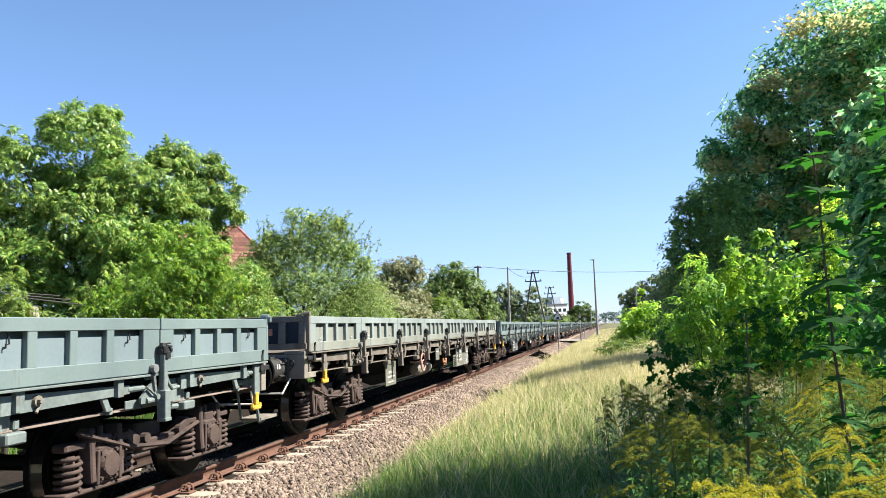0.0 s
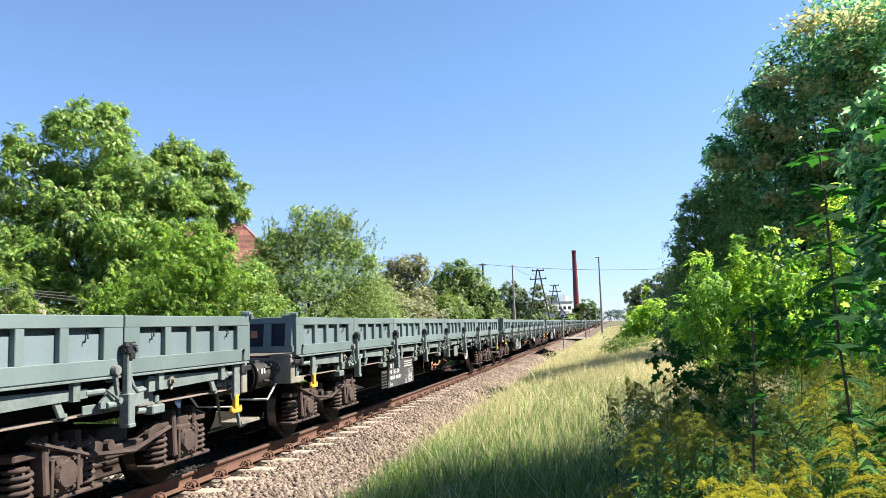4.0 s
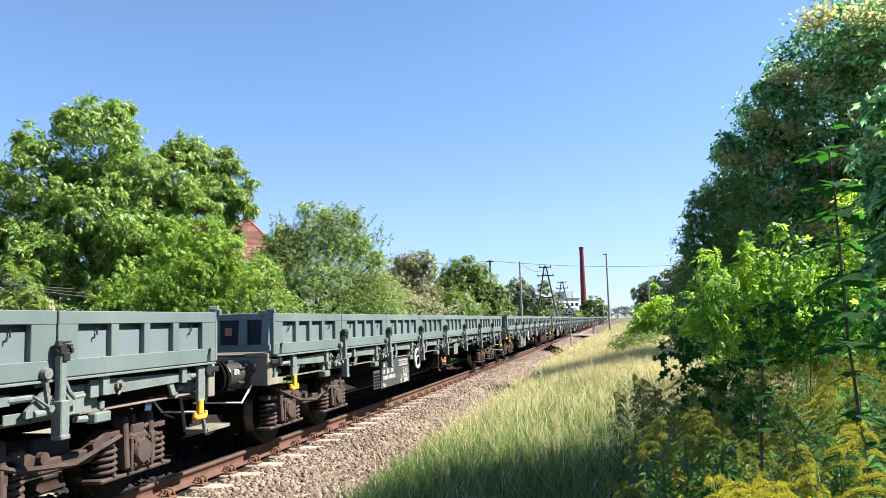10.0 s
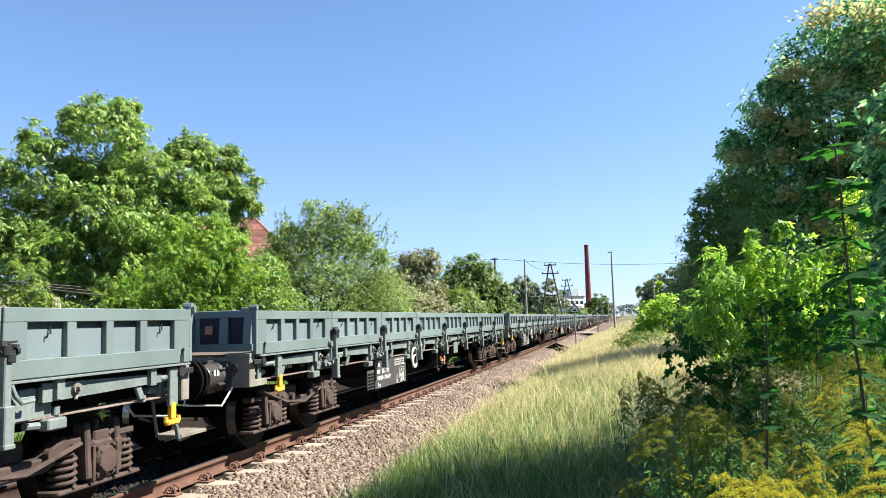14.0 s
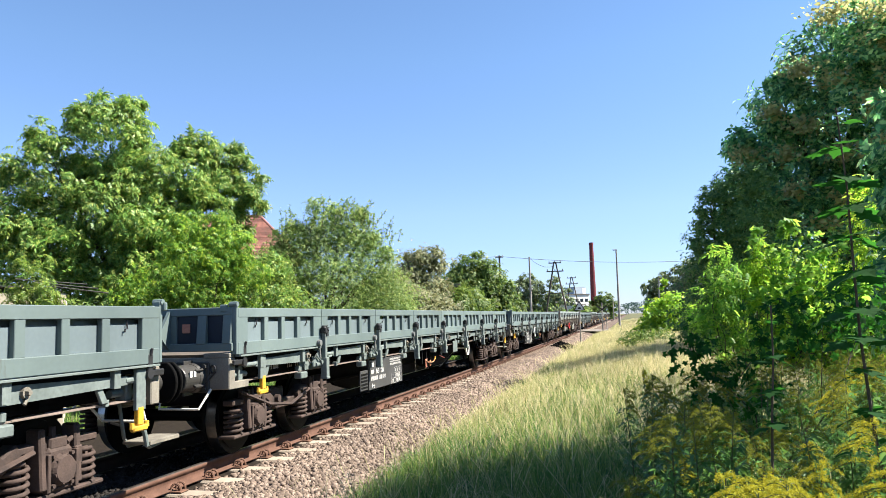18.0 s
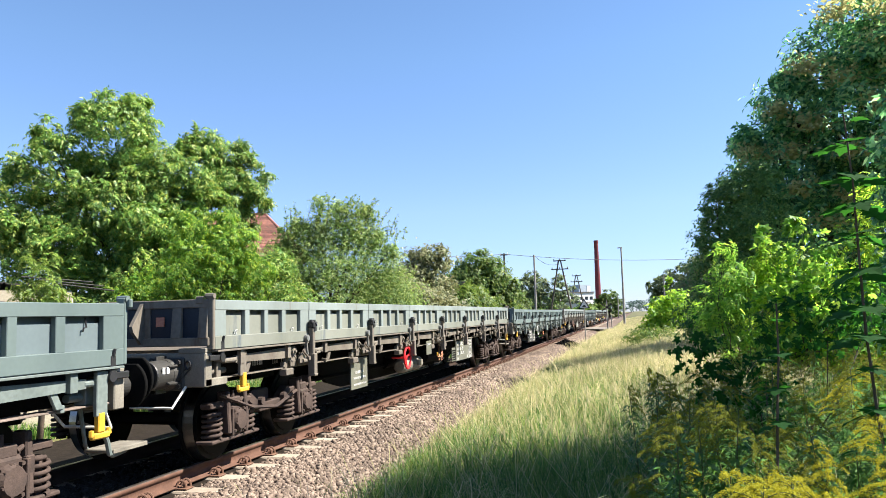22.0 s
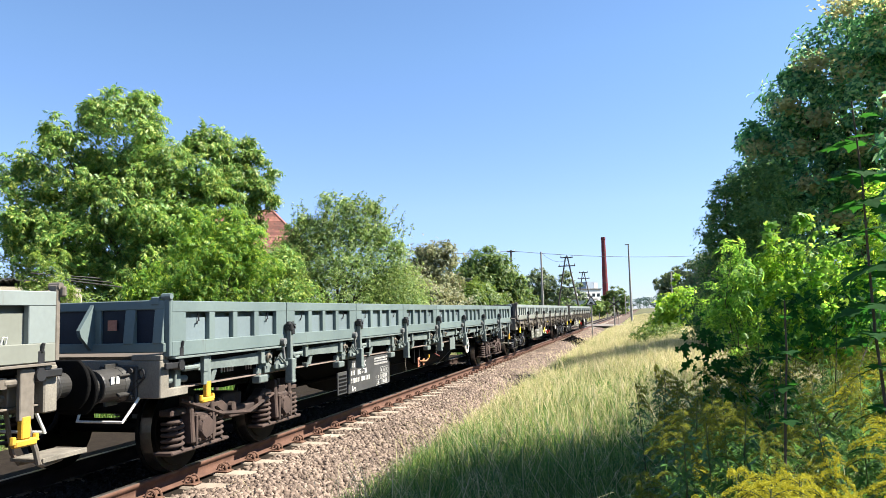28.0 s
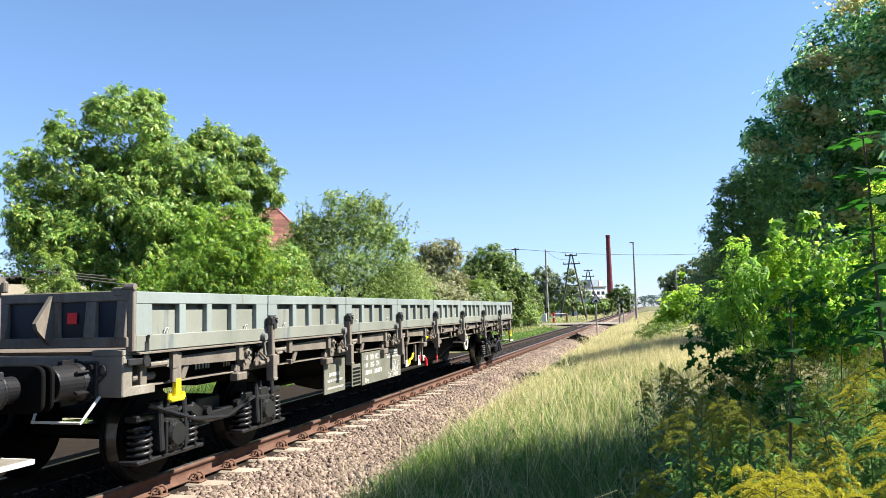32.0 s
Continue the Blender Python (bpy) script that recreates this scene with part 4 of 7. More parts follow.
        box(bm, -1.30, 1.30, -0.02, 0.02, 1.40, 1.78)
        part("end_panel", bm, M_NAVY, e, "dark navy end panel")
        part("tail_plate", plate, None, e, "small red marker plate", at=pose(-0.74, -0.03, 1.60))
        part("tail_plate", plate, None, e, "small red marker plate", at=pose(0.74, -0.03, 1.60))
        for sx in (-1, 1):
            b = part("buffer", buf, None, root, at=turn @ pose(sx * 0.875, -9.33, 1.06))
            part("buffer_head", bhead, None, b)
            if style != "last" and sx == 1:
                bm = bmesh.new()
                box(bm, 0.146, 0.154, -0.30, -0.255, 0.02, 0.085)
                box(bm, 0.146, 0.154, -0.23, -0.185, 0.02, 0.085)
                part("writing_bar", bm, M_STENCIL, b, "two white marks")
            bm = bmesh.new()
            box(bm, sx * 1.34 - 0.04, sx * 1.34 + 0.04, -9.28, -9.235, 1.30, 1.87, 0.008)
            cyl(bm, (sx * 1.34 - 0.05, -9.27, 1.86), (sx * 1.34 + 0.05, -9.27, 1.86), 0.03, 0.03, 8)
            box(bm, sx * 1.30 - 0.12, sx * 1.30 - 0.03, -9.30, -9.26, 1.78, 1.86, 0.01)
            part("corner_post", bm, paint if style == "blue" else M_GEAR_BROWN, root, at=turn)
            bm = bmesh.new()
            tube(bm, [(sx * 0.50, -9.34, 0.93), (sx * 0.56, -9.5, 0.73), (sx * 1.05, -9.5, 0.73), (sx * 1.10, -9.34, 0.93)], 0.014, 6)
            part("shunter_handle", bm, M_WHITE, root, "white bent-bar hand rail", at=turn)
            part("lashing_hook", hook, None, root, "yellow-painted hook", at=turn @ pose(1.32 if sx == 1 else -1.37, -8.62 if sx == 1 else -9.0, -0.04 if sx == 1 else -0.13))
            bm = bmesh.new()
            ring(bm, (sx * 1.13, -9.35, 1.15), (0.3, 1, 0), 0.042, 0.010, 12, 6)
            cyl(bm, (sx * 1.11, -9.35, 1.12), (sx * 0.98, -9.36, 0.985), 0.008, 0.008, 6)
            cyl(bm, (sx * 1.16, -9.34, 1.12), (sx * 1.02, -9.36, 0.97), 0.008, 0.008, 6)
            part("lifting_eye", bm, M_BLACK, root, "black ring and pin on the headstock", at=turn)
            bm = bmesh.new()
            yb = -8.635 if sx == 1 else -9.0
            box(bm, sx * 1.345 - 0.02, sx * 1.345 + 0.02, yb - 0.065, yb + 0.065, 0.985 if sx == 1 else 0.90, 1.26, 0.006)
            box(bm, sx * 1.30 - 0.06, sx * 1.30 + 0.06, yb - 0.055, yb + 0.055, 1.235, 1.265, 0.004)
            part("hook_bracket", bm, gear, root, at=turn)
            bm = bmesh.new()
            cyl(bm, (sx * 1.30, -9.10, 1.21), (sx * 1.39, -9.10, 1.21), 0.05, 0.046, 12)
            box(bm, sx * 1.37 - 0.018, sx * 1.37 + 0.018, -9.135, -9.065, 1.20, 1.39, 0.01)
            box(bm, sx * 1.36 - 0.015, sx * 1.36 + 0.015, -9.32, -9.10, 1.185, 1.245, 0.008)
            cyl(bm, (sx * 1.38, -9.10, 1.38), (sx * 1.40, -9.10, 1.44), 0.018, 0.012, 8)
            part("corner_crank", bm, M_BLACK, root, "dark corner crank under the drop side", at=turn)
            bm = bmesh.new()
            cyl(bm, (sx * 1.20, -9.19, 1.06), (sx * 1.20, -8.78, 1.06), 0.035, 0.035, 12)
            box(bm, sx * 1.20 - 0.06, sx * 1.20 + 0.06, -9.02, -8.93, 0.99, 1.16, 0.008)
            part("side_bearer", bm, gear, root, at=turn)
        bm = bmesh.new()
        cyl(bm, (0, -9.33, 1.06), (0, -9.75, 1.04), 0.05, 0.045, 10)
        box(bm, -0.10, 0.10, -9.38, -9.33, 0.94, 1.18, 0.01)
        ring(bm, (0, -9.78, 1.0), (1, 0, 0), 0.07, 0.022, 12, 6)
        tube(bm, [(0.25, -9.33, 0.9), (0.26, -9.45, 0.7), (0.22, -9.62, 0.55), (0.15, -9.78, 0.62)], 0.022, 7)
        part("coupling", bm, M_FRAME_DARK, root, "screw coupling and brake hose", at=turn)
        # step at the far end of each side
        bm = bmesh.new()
        tube(bm, [(1.27, 9.06, 1.0), (1.28, 9.10, 0.82), (1.28, 9.17, 0.66), (1.28, 9.20, 0.555), (1.26, 9.26, 0.535), (1.20, 9.5, 0.535)], 0.022, 8)
        tube(bm, [(1.0, 9.16, 1.0), (1.02, 9.22, 0.62), (1.03, 9.27, 0.535), (1.05, 9.5, 0.535)], 0.018, 7)
        stp = part("step", bm, gear, root, "bent bar hanger of the step", at=turn)
        bm = bmesh.new()
        box(bm, 1.0, 1.29, 9.22, 9.66, 0.556, 0.586, 0.006)
        part("tread", bm, M_STEP, stp, "pale worn step board")
        bm = bmesh.new()
        box(bm, 1.292, 1.304, 9.22, 9.67, 0.553, 0.59, 0.003)
        box(bm, 1.0, 1.29, 9.662, 9.674, 0.553, 0.59, 0.003)
        part("tread_edge", bm, M_WHITE if style == "last" else M_STEP, stp, "white-edged step" if style == "last" else "pale step edge")
    # bogies
    sf, cov, gd, seat = side_frame_mesh(bogie_m), axle_cover_mesh(bogie_m), guide_mesh(bogie_m), seat_mesh(bogie_m)
    bf, ab, sp, ws = bogie_frame_mesh(bogie_m), axlebox_mesh(bogie_m), spring_mesh(bogie_m), wheelset_mesh()
    for yb in (-7.43, 7.43):
        bg = part("bogie", bf, None, root, at=pose(0, yb, 0))
        for s in (-1, 1):
            part("side_frame", sf, None, bg, at=pose(s * 1.0, 0, 0, 0, 0, 0 if s == 1 else 180))
        for ya in (-0.9, 0.9):
            part("wheelset", ws, None, bg, "steel wheels on their axle", at=pose(0, ya, 0.46))
            for s in (-1, 1):
                part("axlebox", ab, None, bg, at=pose(s * 1.0, ya, 0, 0, 0, 0 if s == 1 else 180))
                if s == 1:
                    part("axle_cover", cov, None, bg, at=pose(1.0, ya, 0))
                    part("spring_seat", seat, None, bg, at=pose(1.0, ya, 0))
                    for dy in (-0.19, 0.19):
                        part("horn_guide", gd, None, bg, at=pose(1.0, ya + dy, 0))
                for dy in (-0.36, 0.36):
                    part("spring", sp, None, bg, at=pose(s * 1.0, ya + dy, -0.02))
        bm = bmesh.new()
        tube(bm, [(1.12, -1.3, 0.78), (1.14, -0.6, 0.56), (1.14, 0.0, 0.50), (1.13, 0.6, 0.64)], 0.022, 6)
        part("brake_pipe", bm, bogie_m, bg)
    # brake gear
    bm = bmesh.new()
    cyl(bm, (0.72, 0.6, 0.68), (0.72, 2.3, 0.68), 0.19, 0.19, 20)
    cyl(bm, (0.72, 0.52, 0.68), (0.72, 0.6, 0.68), 0.12, 0.19, 20)
    cyl(bm, (0.72, 2.3, 0.68), (0.72, 2.38, 0.68), 0.19, 0.12, 20)
    part("air_tank", bm, M_FRAME_DARK, root, smooth=False)
    if style == "drab":
        bm = bmesh.new()
        cyl(bm, (0.92, -1.56, 0.59), (0.92, -0.42, 0.59), 0.15, 0.15, 24)
        cyl(bm, (0.92, -0.42, 0.59), (0.92, -0.35, 0.59), 0.15, 0.10, 24)
        cyl(bm, (0.92, -1.56, 0.59), (0.92, -1.63, 0.59), 0.15, 0.10, 24)
        box(bm, 0.92, 1.13, -0.89, -0.64, 0.56, 0.67, 0.004)
        pb = bmesh.new()
        box(pb, 1.335, 1.35, -1.08, -0.69, 0.78, 1.07, 0.004)
        sb = part("notice_board", pb, M_BOARD_DRAB, root, "small grey plate with a white line of print")
        part("small_print", bars([(-1.04, -0.73, 0.98, 1.02)]), None, sb, at=pose(1.352, 0, 0))
        part("brake_cylinder", bm, M_GRIMY, root, "grimy olive air reservoir")
    # numerals on the sill web
    part("sill_numeral", bars([(-8.0, -7.85, 1.04, 1.12), (-7.82, -7.62, 1.04, 1.12), (-7.35, -7.2, 1.03, 1.10), (-7.1, -6.75, 1.03, 1.10), (-6.65, -6.3, 1.03, 1.10), (2.0, 2.3, 1.04, 1.10), (2.4, 2.7, 1.04, 1.10)]), None, root, "white numerals on the sill", at=pose(1.047, 0, 0))
    bm = bmesh.new()
    tube(bm, [(0.55, -6.0, 0.62), (0.55, -3.0, 0.60), (0.5, 3.0, 0.60), (0.5, 6.0, 0.62)], 0.025, 6)
    cyl(bm, (0.5, -1.5, 0.65), (0.5, -0.8, 0.65), 0.13, 0.13, 14)
    part("brake_rod", bm, M_FRAME_DARK, root)
    for ya, za, yb, zb in ((1.5, 0.42, 4.1, 0.93),):
        bm = bmesh.new()
        cyl(bm, (0.9, ya, za), (0.9, yb, zb), 0.006, 0.006, 6)
        part("diagonal_rod", bm, M_BLACK, root, "grimy slanting brake rod")
    if style == "last":
        bm = bmesh.new()
        cyl(bm, (1.28, 0.52, 0.97), (1.28, 0.515, 0.64), 0.006, 0.006, 6)
        cb = part("vent_chain", bm, M_GEAR, root, "thin pale hanging wire")
        bm = bmesh.new()
        ring(bm, (1.28, 0.515, 0.565), (1, 0.25, 0), 0.055, 0.011, 16, 6)
        ring(bm, (1.28, 0.515, 0.635), (1, 0.6, 0), 0.022, 0.008, 12, 5)
        part("pull_loop", bm, M_RED, cb, "bright red pull loop")
        for y0, y1, z0, z1 in ((-1.57, -1.52, 0.62, 0.98), (-1.42, -1.37, 0.62, 0.98), (-0.87, -0.81, 0.62, 0.98), (-0.56, -0.51, 0.66, 0.90), (-0.42, -0.38, 0.64, 0.90)):
            bm = bmesh.new()
            box(bm, 1.19, 1.24, y0, y1, z0, z1, 0.006)
            part("hanger", bm, M_GEAR_BROWN, root)
        bm = bmesh.new()
        box(bm, 1.245, 1.255, -1.52, -1.33, 0.565, 0.69, 0.004)
        pl = part("lever_plate", bm, M_WHITE, root, "white plate behind the yellow lever")
        bm = bmesh.new()
        tube(bm, [(1.27, -1.39, 0.60), (1.28, -1.365, 0.69), (1.29, -1.26, 0.71), (1.29, -1.215, 0.77), (1.29, -1.18, 0.79)], 0.024, 8)
        part("handle", bm, M_YELLOW_BRIGHT, pl, "yellow cranked handle")
        bm = bmesh.new()
        box(bm, 1.245, 1.255, -0.74, -0.60, 0.53, 0.73, 0.004)
        pl = part("lever_plate", bm, M_WHITE, root, "white and red plate under the sill")
        bm = bmesh.new()
        yz_plate(bm, [(-0.735, 0.725), (-0.605, 0.725), (-0.605, 0.58), (-0.65, 0.63)], 1.256, 1.262)
        part("red_flag", bm, M_RED, pl, "red painted corner")
        bm = bmesh.new()
        box(bm, 1.245, 1.275, -0.46, -0.33, 0.60, 0.71, 0.01)
        pl = part("lever_plate", bm, M_WHITE, root, "white lever box with a red handle")
        bm = bmesh.new()
        tube(bm, [(1.285, -0.40, 0.67), (1.30, -0.365, 0.62), (1.30, -0.355, 0.50)], 0.026, 8)
        part("handle", bm, M_RED, pl, "red hanging handle")
        bm = bmesh.new()
        for k in range(5):
            box(bm, 1.337, 1.340, -0.44 + 0.05 * k, -0.415 + 0.05 * k, 1.045, 1.09)
        part("chalk_mark", bm, M_YELLOW_BRIGHT, root, "yellow chalk mark on the lever arm")
    if style == "blue" and wheel_y > 0:
        bm = bmesh.new()
        tube(bm, [(1.28, 0.25, 0.99), (1.27, 0.26, 0.86), (1.26, 0.31, 0.74)], 0.006, 5)
        cb = part("vent_chain", bm, M_GEAR, root, "thin pale hanging wire")
        bm = bmesh.new()
        ring(bm, (1.26, 0.39, 0.735), (0.5, 0.2, 1), 0.06, 0.010, 14, 5)
        part("pull_loop", bm, M_RED_RUST, cb, "dull red pull loop")
        bm = bmesh.new()
        tube(bm, [(1.27, -2.10, 1.02), (1.28, -2.0, 1.01), (1.28, -1.93, 0.86), (1.27, -1.92, 0.72), (1.27, -1.87, 0.57)], 0.006, 5)
        part("loose_wire", bm, M_STEP, root, "pale loose hanging wire")
    elif style == "blue":
        bm = bmesh.new()
        tube(bm, [(1.30, -0.02, 0.98), (1.27, -0.20, 0.90), (1.25, -0.19, 0.70), (1.25, -0.15, 0.50)], 0.006, 5)
        cb = part("vent_chain", bm, M_GEAR, root, "thin pale hanging wire")
        bm = bmesh.new()
        tube(bm, [(1.25, -0.15, 0.50), (1.26, -0.06, 0.495), (1.25, -0.01, 0.475), (1.25, -0.06, 0.455), (1.25, -0.14, 0.465), (1.25, -0.15, 0.50)], 0.010, 6)
        part("pull_loop", bm, M_RED_RUST, cb, "dull red pull loop")
    part("hand_wheel", hand_wheel_mesh(wheel_m, 0.198 if wheel_y < 0 else 0.178), None, root, wheel_word + " spoked brake hand wheel", at=pose(1.36 if wheel_y < 0 else 1.30, wheel_y, 0.81 if style == "drab" else 0.90 if wheel_y < 0 else 0.82))
    if style != "last":
        lever_set(root, *((-0.92, -0.58, -0.34) if wheel_y > 0 else (0.62, 0.38, 0.02)))
    # lettering boards
    off = {"blue": -0.95, "drab": 5.65, "last": 0.0}[style]
    bm = bmesh.new()
    box(bm, 1.24, 1.265, -3.75, -1.85, 0.45, 0.955, 0.004)
    bd = part("lettering_board", bm, M_BOARD if style == "blue" else M_BOARD_DRAB, root, "board with white stencilled lettering", at=pose(0, off, 0))
    X = 1.267
    part("lettering", word("RIV MC", 0.115), None, bd, "white letters", at=pose(X, -3.38, 0.83))
    part("lettering", word("BG - TM", 0.115), None, bd, "white letters", at=pose(X, -3.38, 0.71))
    part("lettering", word("Res", 0.11), None, bd, "white letters", at=pose(X, -3.62, 0.475))
    for k, ch in enumerate("ABC"):
        part("lettering", word(ch, 0.085), None, bd, "white letter", at=pose(X, -2.31 + 0.138 * k, 0.665))
    part("lettering", word("120", 0.075), None, bd, "white numerals", at=pose(X, -2.52, 0.478))
    part("lettering", word("S", 0.07), None, bd, "white letters", at=pose(X, -2.45, 0.57))
    part("small_print", bars([(-3.64, -3.48, 0.835, 0.905), (-3.64, -3.48, 0.715, 0.785), (-3.64, -3.30, 0.60, 0.67), (-3.24, -2.95, 0.60, 0.67), (-2.93, -2.86, 0.60, 0.67),
                               (-2.62, -1.95, 0.895, 0.925), (-2.62, -1.98, 0.855, 0.875), (-2.62, -1.95, 0.80, 0.835), (-2.32, -2.0, 0.565, 0.63),
                               (-2.28, -2.0, 0.475, 0.535)]), None, bd, "white bars of numerals", at=pose(X, 0, 0))
    part("writing_frame", bars([(-2.55, -1.93, 0.548, 0.553), (-2.34, -1.93, 0.643, 0.648), (-2.34, -1.93, 0.745, 0.75), (-2.34, -2.335, 0.55, 0.75), (-2.21, -2.205, 0.643, 0.75), (-2.07, -2.065, 0.643, 0.75), (-1.935, -1.93, 0.46, 0.75), (-2.55, -1.93, 0.458, 0.463), (-2.55, -2.545, 0.46, 0.64)]),
         None, bd, "thin white table lines", at=pose(X, 0, 0))
    bm = bmesh.new()
    box(bm, 1.242, 1.262, -4.15, -3.80, 0.47, 0.80, 0.004)
    holder = part("card_holder", bm, M_BOARD if style == "blue" else M_BOARD_DRAB, root, "ribbed document holder", at=pose(0, off, 0))
    for i in range(5):
        bm = bmesh.new()
        box(bm, 1.262, 1.27, -4.12, -3.83, 0.50 + i * 0.055, 0.53 + i * 0.055)
        part("rib", bm, M_FRAME_DARK, holder)
    if style != "blue":
        bm = bmesh.new()
        box(bm, 1.24, 1.262, -5.15, -4.42, 0.46, 0.95, 0.004)
        b2 = part("notice_board", bm, M_BOARD_DRAB, root, "grey board with white lettering")
        part("small_print", bars([(-5.0, -4.6, 0.70, 0.75), (-5.05, -4.5, 0.62, 0.655), (-5.05, -4.5, 0.52, 0.55)]), None, b2, "white bars of lettering", at=pose(1.264, 0, 0))
    else:
        bm = bmesh.new()
        box(bm, 1.34, 1.355, 1.17, 1.63, 0.80, 1.07, 0.004)
        part("notice_board", bm, M_GEAR, root)
        # the blue wagons ride a little lower on their springs
        for ob in root.children:
            if not ob.name.startswith("bogie"):
                ob.location.z -= 0.055
    return root


def front_y(k, t):
    """Place of the nearer end of wagon k's body along the track at t seconds."""
    return 10.15 + PITCH * k - 10.0975 * t - 0.00045 * t * (32 - t) * (1 - t / 32)


STYLES = {-1: "blue", 0: "drab", 11: "drab_red", 13: "drab", 15: "last", 16: "last"}
for k in (1, 2, 3, 9, 14):
    STYLES[k] = "blue_far_wheel"
MODELS = {"blue": build_wagon(M_STEEL_BLUE, M_BOGIE_RUST, "blue", -2.53),
          "blue_far_wheel": build_wagon(M_STEEL_BLUE, M_BOGIE_RUST, "blue", 2.98),
          "drab": build_wagon(M_STEEL_DRAB, M_BOGIE_RUST, "drab", -2.52, M_PINK, "faded pink"),
          "drab_red": build_wagon(M_STEEL_DRAB, M_BOGIE_RUST, "drab", -2.52, M_RED, "bright red"),
          "last": build_wagon(M_STEEL_DRAB, M_BOGIE_BLACK, "last", 2.98)}
for ob in scene.objects:
    if ob.name.startswith(("small_print", "sill_numeral", "writing_frame")):
        ob["kind"] = "stuff"
WAGONS = []
used = set()
for k in range(-1, 17):
    st = STYLES.get(k, "blue")
    m = pose(TX, front_y(k, 0) + 9.25, 0)
    if st in used:
        w = copy_thing(MODELS[st], m)
    else:
        w = MODELS[st]
        w.matrix_basis = m
        used.add(st)
    WAGONS.append((k, w))


# ---- the side left of the track ----
tree("walnut_tree", "tall spreading walnut tree with drooping green leaves", "tree", (-14.6, 19.3, -0.4),
     ragged(6, [(-15.0, 18.7, 5.5, 1.25), (-14.1, 19.5, 4.9, 1.2), (-14.8, 18.9, 3.3, 1.4), (-15.0, 18.8, 7.1, 1.15), (-16.0, 17.9, 6.0, 1.1), (-16.9, 17.1, 5.7, 0.7), (-14.1, 19.4, 5.9, 1.2), (-13.2, 20.0, 6.2, 0.95), (-12.8, 20.3, 5.0, 0.9),
      (-15.2, 18.6, 4.4, 1.6), (-13.9, 19.6, 3.9, 1.5), (-12.8, 20.4, 3.6, 1.1), (-16.2, 17.6, 3.9, 1.1), (-16.8, 17.1, 4.3, 0.7), (-12.3, 20.7, 6.5, 0.32), (-11.8, 21.0, 5.9, 0.26),
      (-15.0, 18.8, 8.3, 0.5), (-14.5, 19.1, 8.15, 0.4), (-15.7, 18.3, 8.1, 0.35), (-13.2, 20.1, 7.1, 0.4), (-16.3, 17.6, 6.8, 0.4), (-12.0, 20.8, 5.2, 0.3), (-14.4, 19.2, 7.2, 0.45), (-15.6, 18.2, 7.6, 0.35), (-13.0, 20.2, 2.4, 1.1), (-14.6, 19, 2.4, 1.3),
      (-13.11, 20.34, 7.39, 0.45), (-12.68, 20.61, 7.01, 0.50), (-12.39, 20.79, 6.21, 0.60), (-11.97, 21.03, 7.01, 0.24), (-11.78, 21.14, 6.32, 0.42), (-11.38, 21.36, 6.18, 0.22), (-11.75, 21.16, 5.55, 0.50), (-11.30, 21.40, 5.45, 0.22), (-15.77, 18.36, 8.04, 0.26), (-16.45, 17.75, 7.40, 0.40), (-12.09, 20.96, 4.85, 0.50)], 3, 0.34),
     26000, L_WALNUT, T_WALNUT, 0.225, 0.22, 14, 0.27, 0.66, 0.75, seed=11, limbs=12)
apple = tree("apple_tree", "loose grey-green fruit tree with feathery shoots", "tree", (-12.6, 29.6, -0.4),
     [(-13.1, 29.2, 5.25, 0.8), (-12.0, 29.6, 5.35, 0.8), (-11.2, 30.0, 5.05, 0.72), (-12.5, 29.5, 4.2, 1.6), (-14.0, 28.8, 3.8, 1.2), (-10.7, 30.2, 3.7, 1.0), (-13.0, 29.2, 6.6, 0.3), (-11.2, 30.0, 6.2, 0.35), (-12.3, 29.6, 6.3, 0.35), (-10.2, 30.3, 4.4, 0.4), (-12.5, 29.0, 2.5, 1.8), (-14.5, 28.0, 2.3, 1.4), (-10.3, 30.5, 2.2, 1.4), (-10.7, 30.2, 5.0, 0.4), (-14.25, 28.65, 4.83, 0.5), (-14.38, 28.59, 4.23, 0.6), (-14.0, 28.78, 5.19, 0.4), (-14.44, 28.56, 5.43, 0.14), (-13.79, 28.88, 5.67, 0.3), (-14.71, 28.42, 3.76, 0.6)],
     22000, L_WILLOW, T_PAIR, 0.11, 0.13, 6, 0.60, 0.40, 0.9, seed=12, limbs=14)


def build_shoots(root, base):
    """Thin upright leafy shoots over the crown, leaning towards the track."""
    rng = np.random.default_rng(31)
    pos, twigs = [], bmesh.new()
    for i in range(75):
        u = rng.random()
        x, y = -14.3 + 4.6 * u, 28.6 + 1.8 * u + rng.normal(0, 0.5)
        z = 4.3 + 1.3 * math.sin(math.pi * (0.2 + 0.68 * u)) + rng.normal(0, 0.25)
        h, lean = rng.uniform(0.5, 1.25), rng.normal(0.22, 0.25)
        q = np.sort(rng.random(int(34 * h)))
        line = np.stack([x + lean * h * q ** 1.5, y + 0 * q, z + h * q], 1) - np.array(base)
        pos.append(line + rng.normal(size=line.shape) * 0.055 * (1.25 - q)[:, None])
        tube(twigs, [Vector(line[0]), Vector(line[len(line) // 2]), Vector(line[-1])], 0.012, 4, 0.004)
    tagged(part("shoot_wood", twigs, M_BARK, root), kind="stuff")
    p = np.concatenate(pos)
    v, f = scatter(T_SIMPLE[0], T_SIMPLE[1], p, turns(rng, len(p), 0.8), rng.uniform(0.09, 0.16, len(p)))
    tagged(part("shoot_leaves", quad_mesh("shoot_leaves", v, f, L_WILLOW), None, root), kind="stuff")


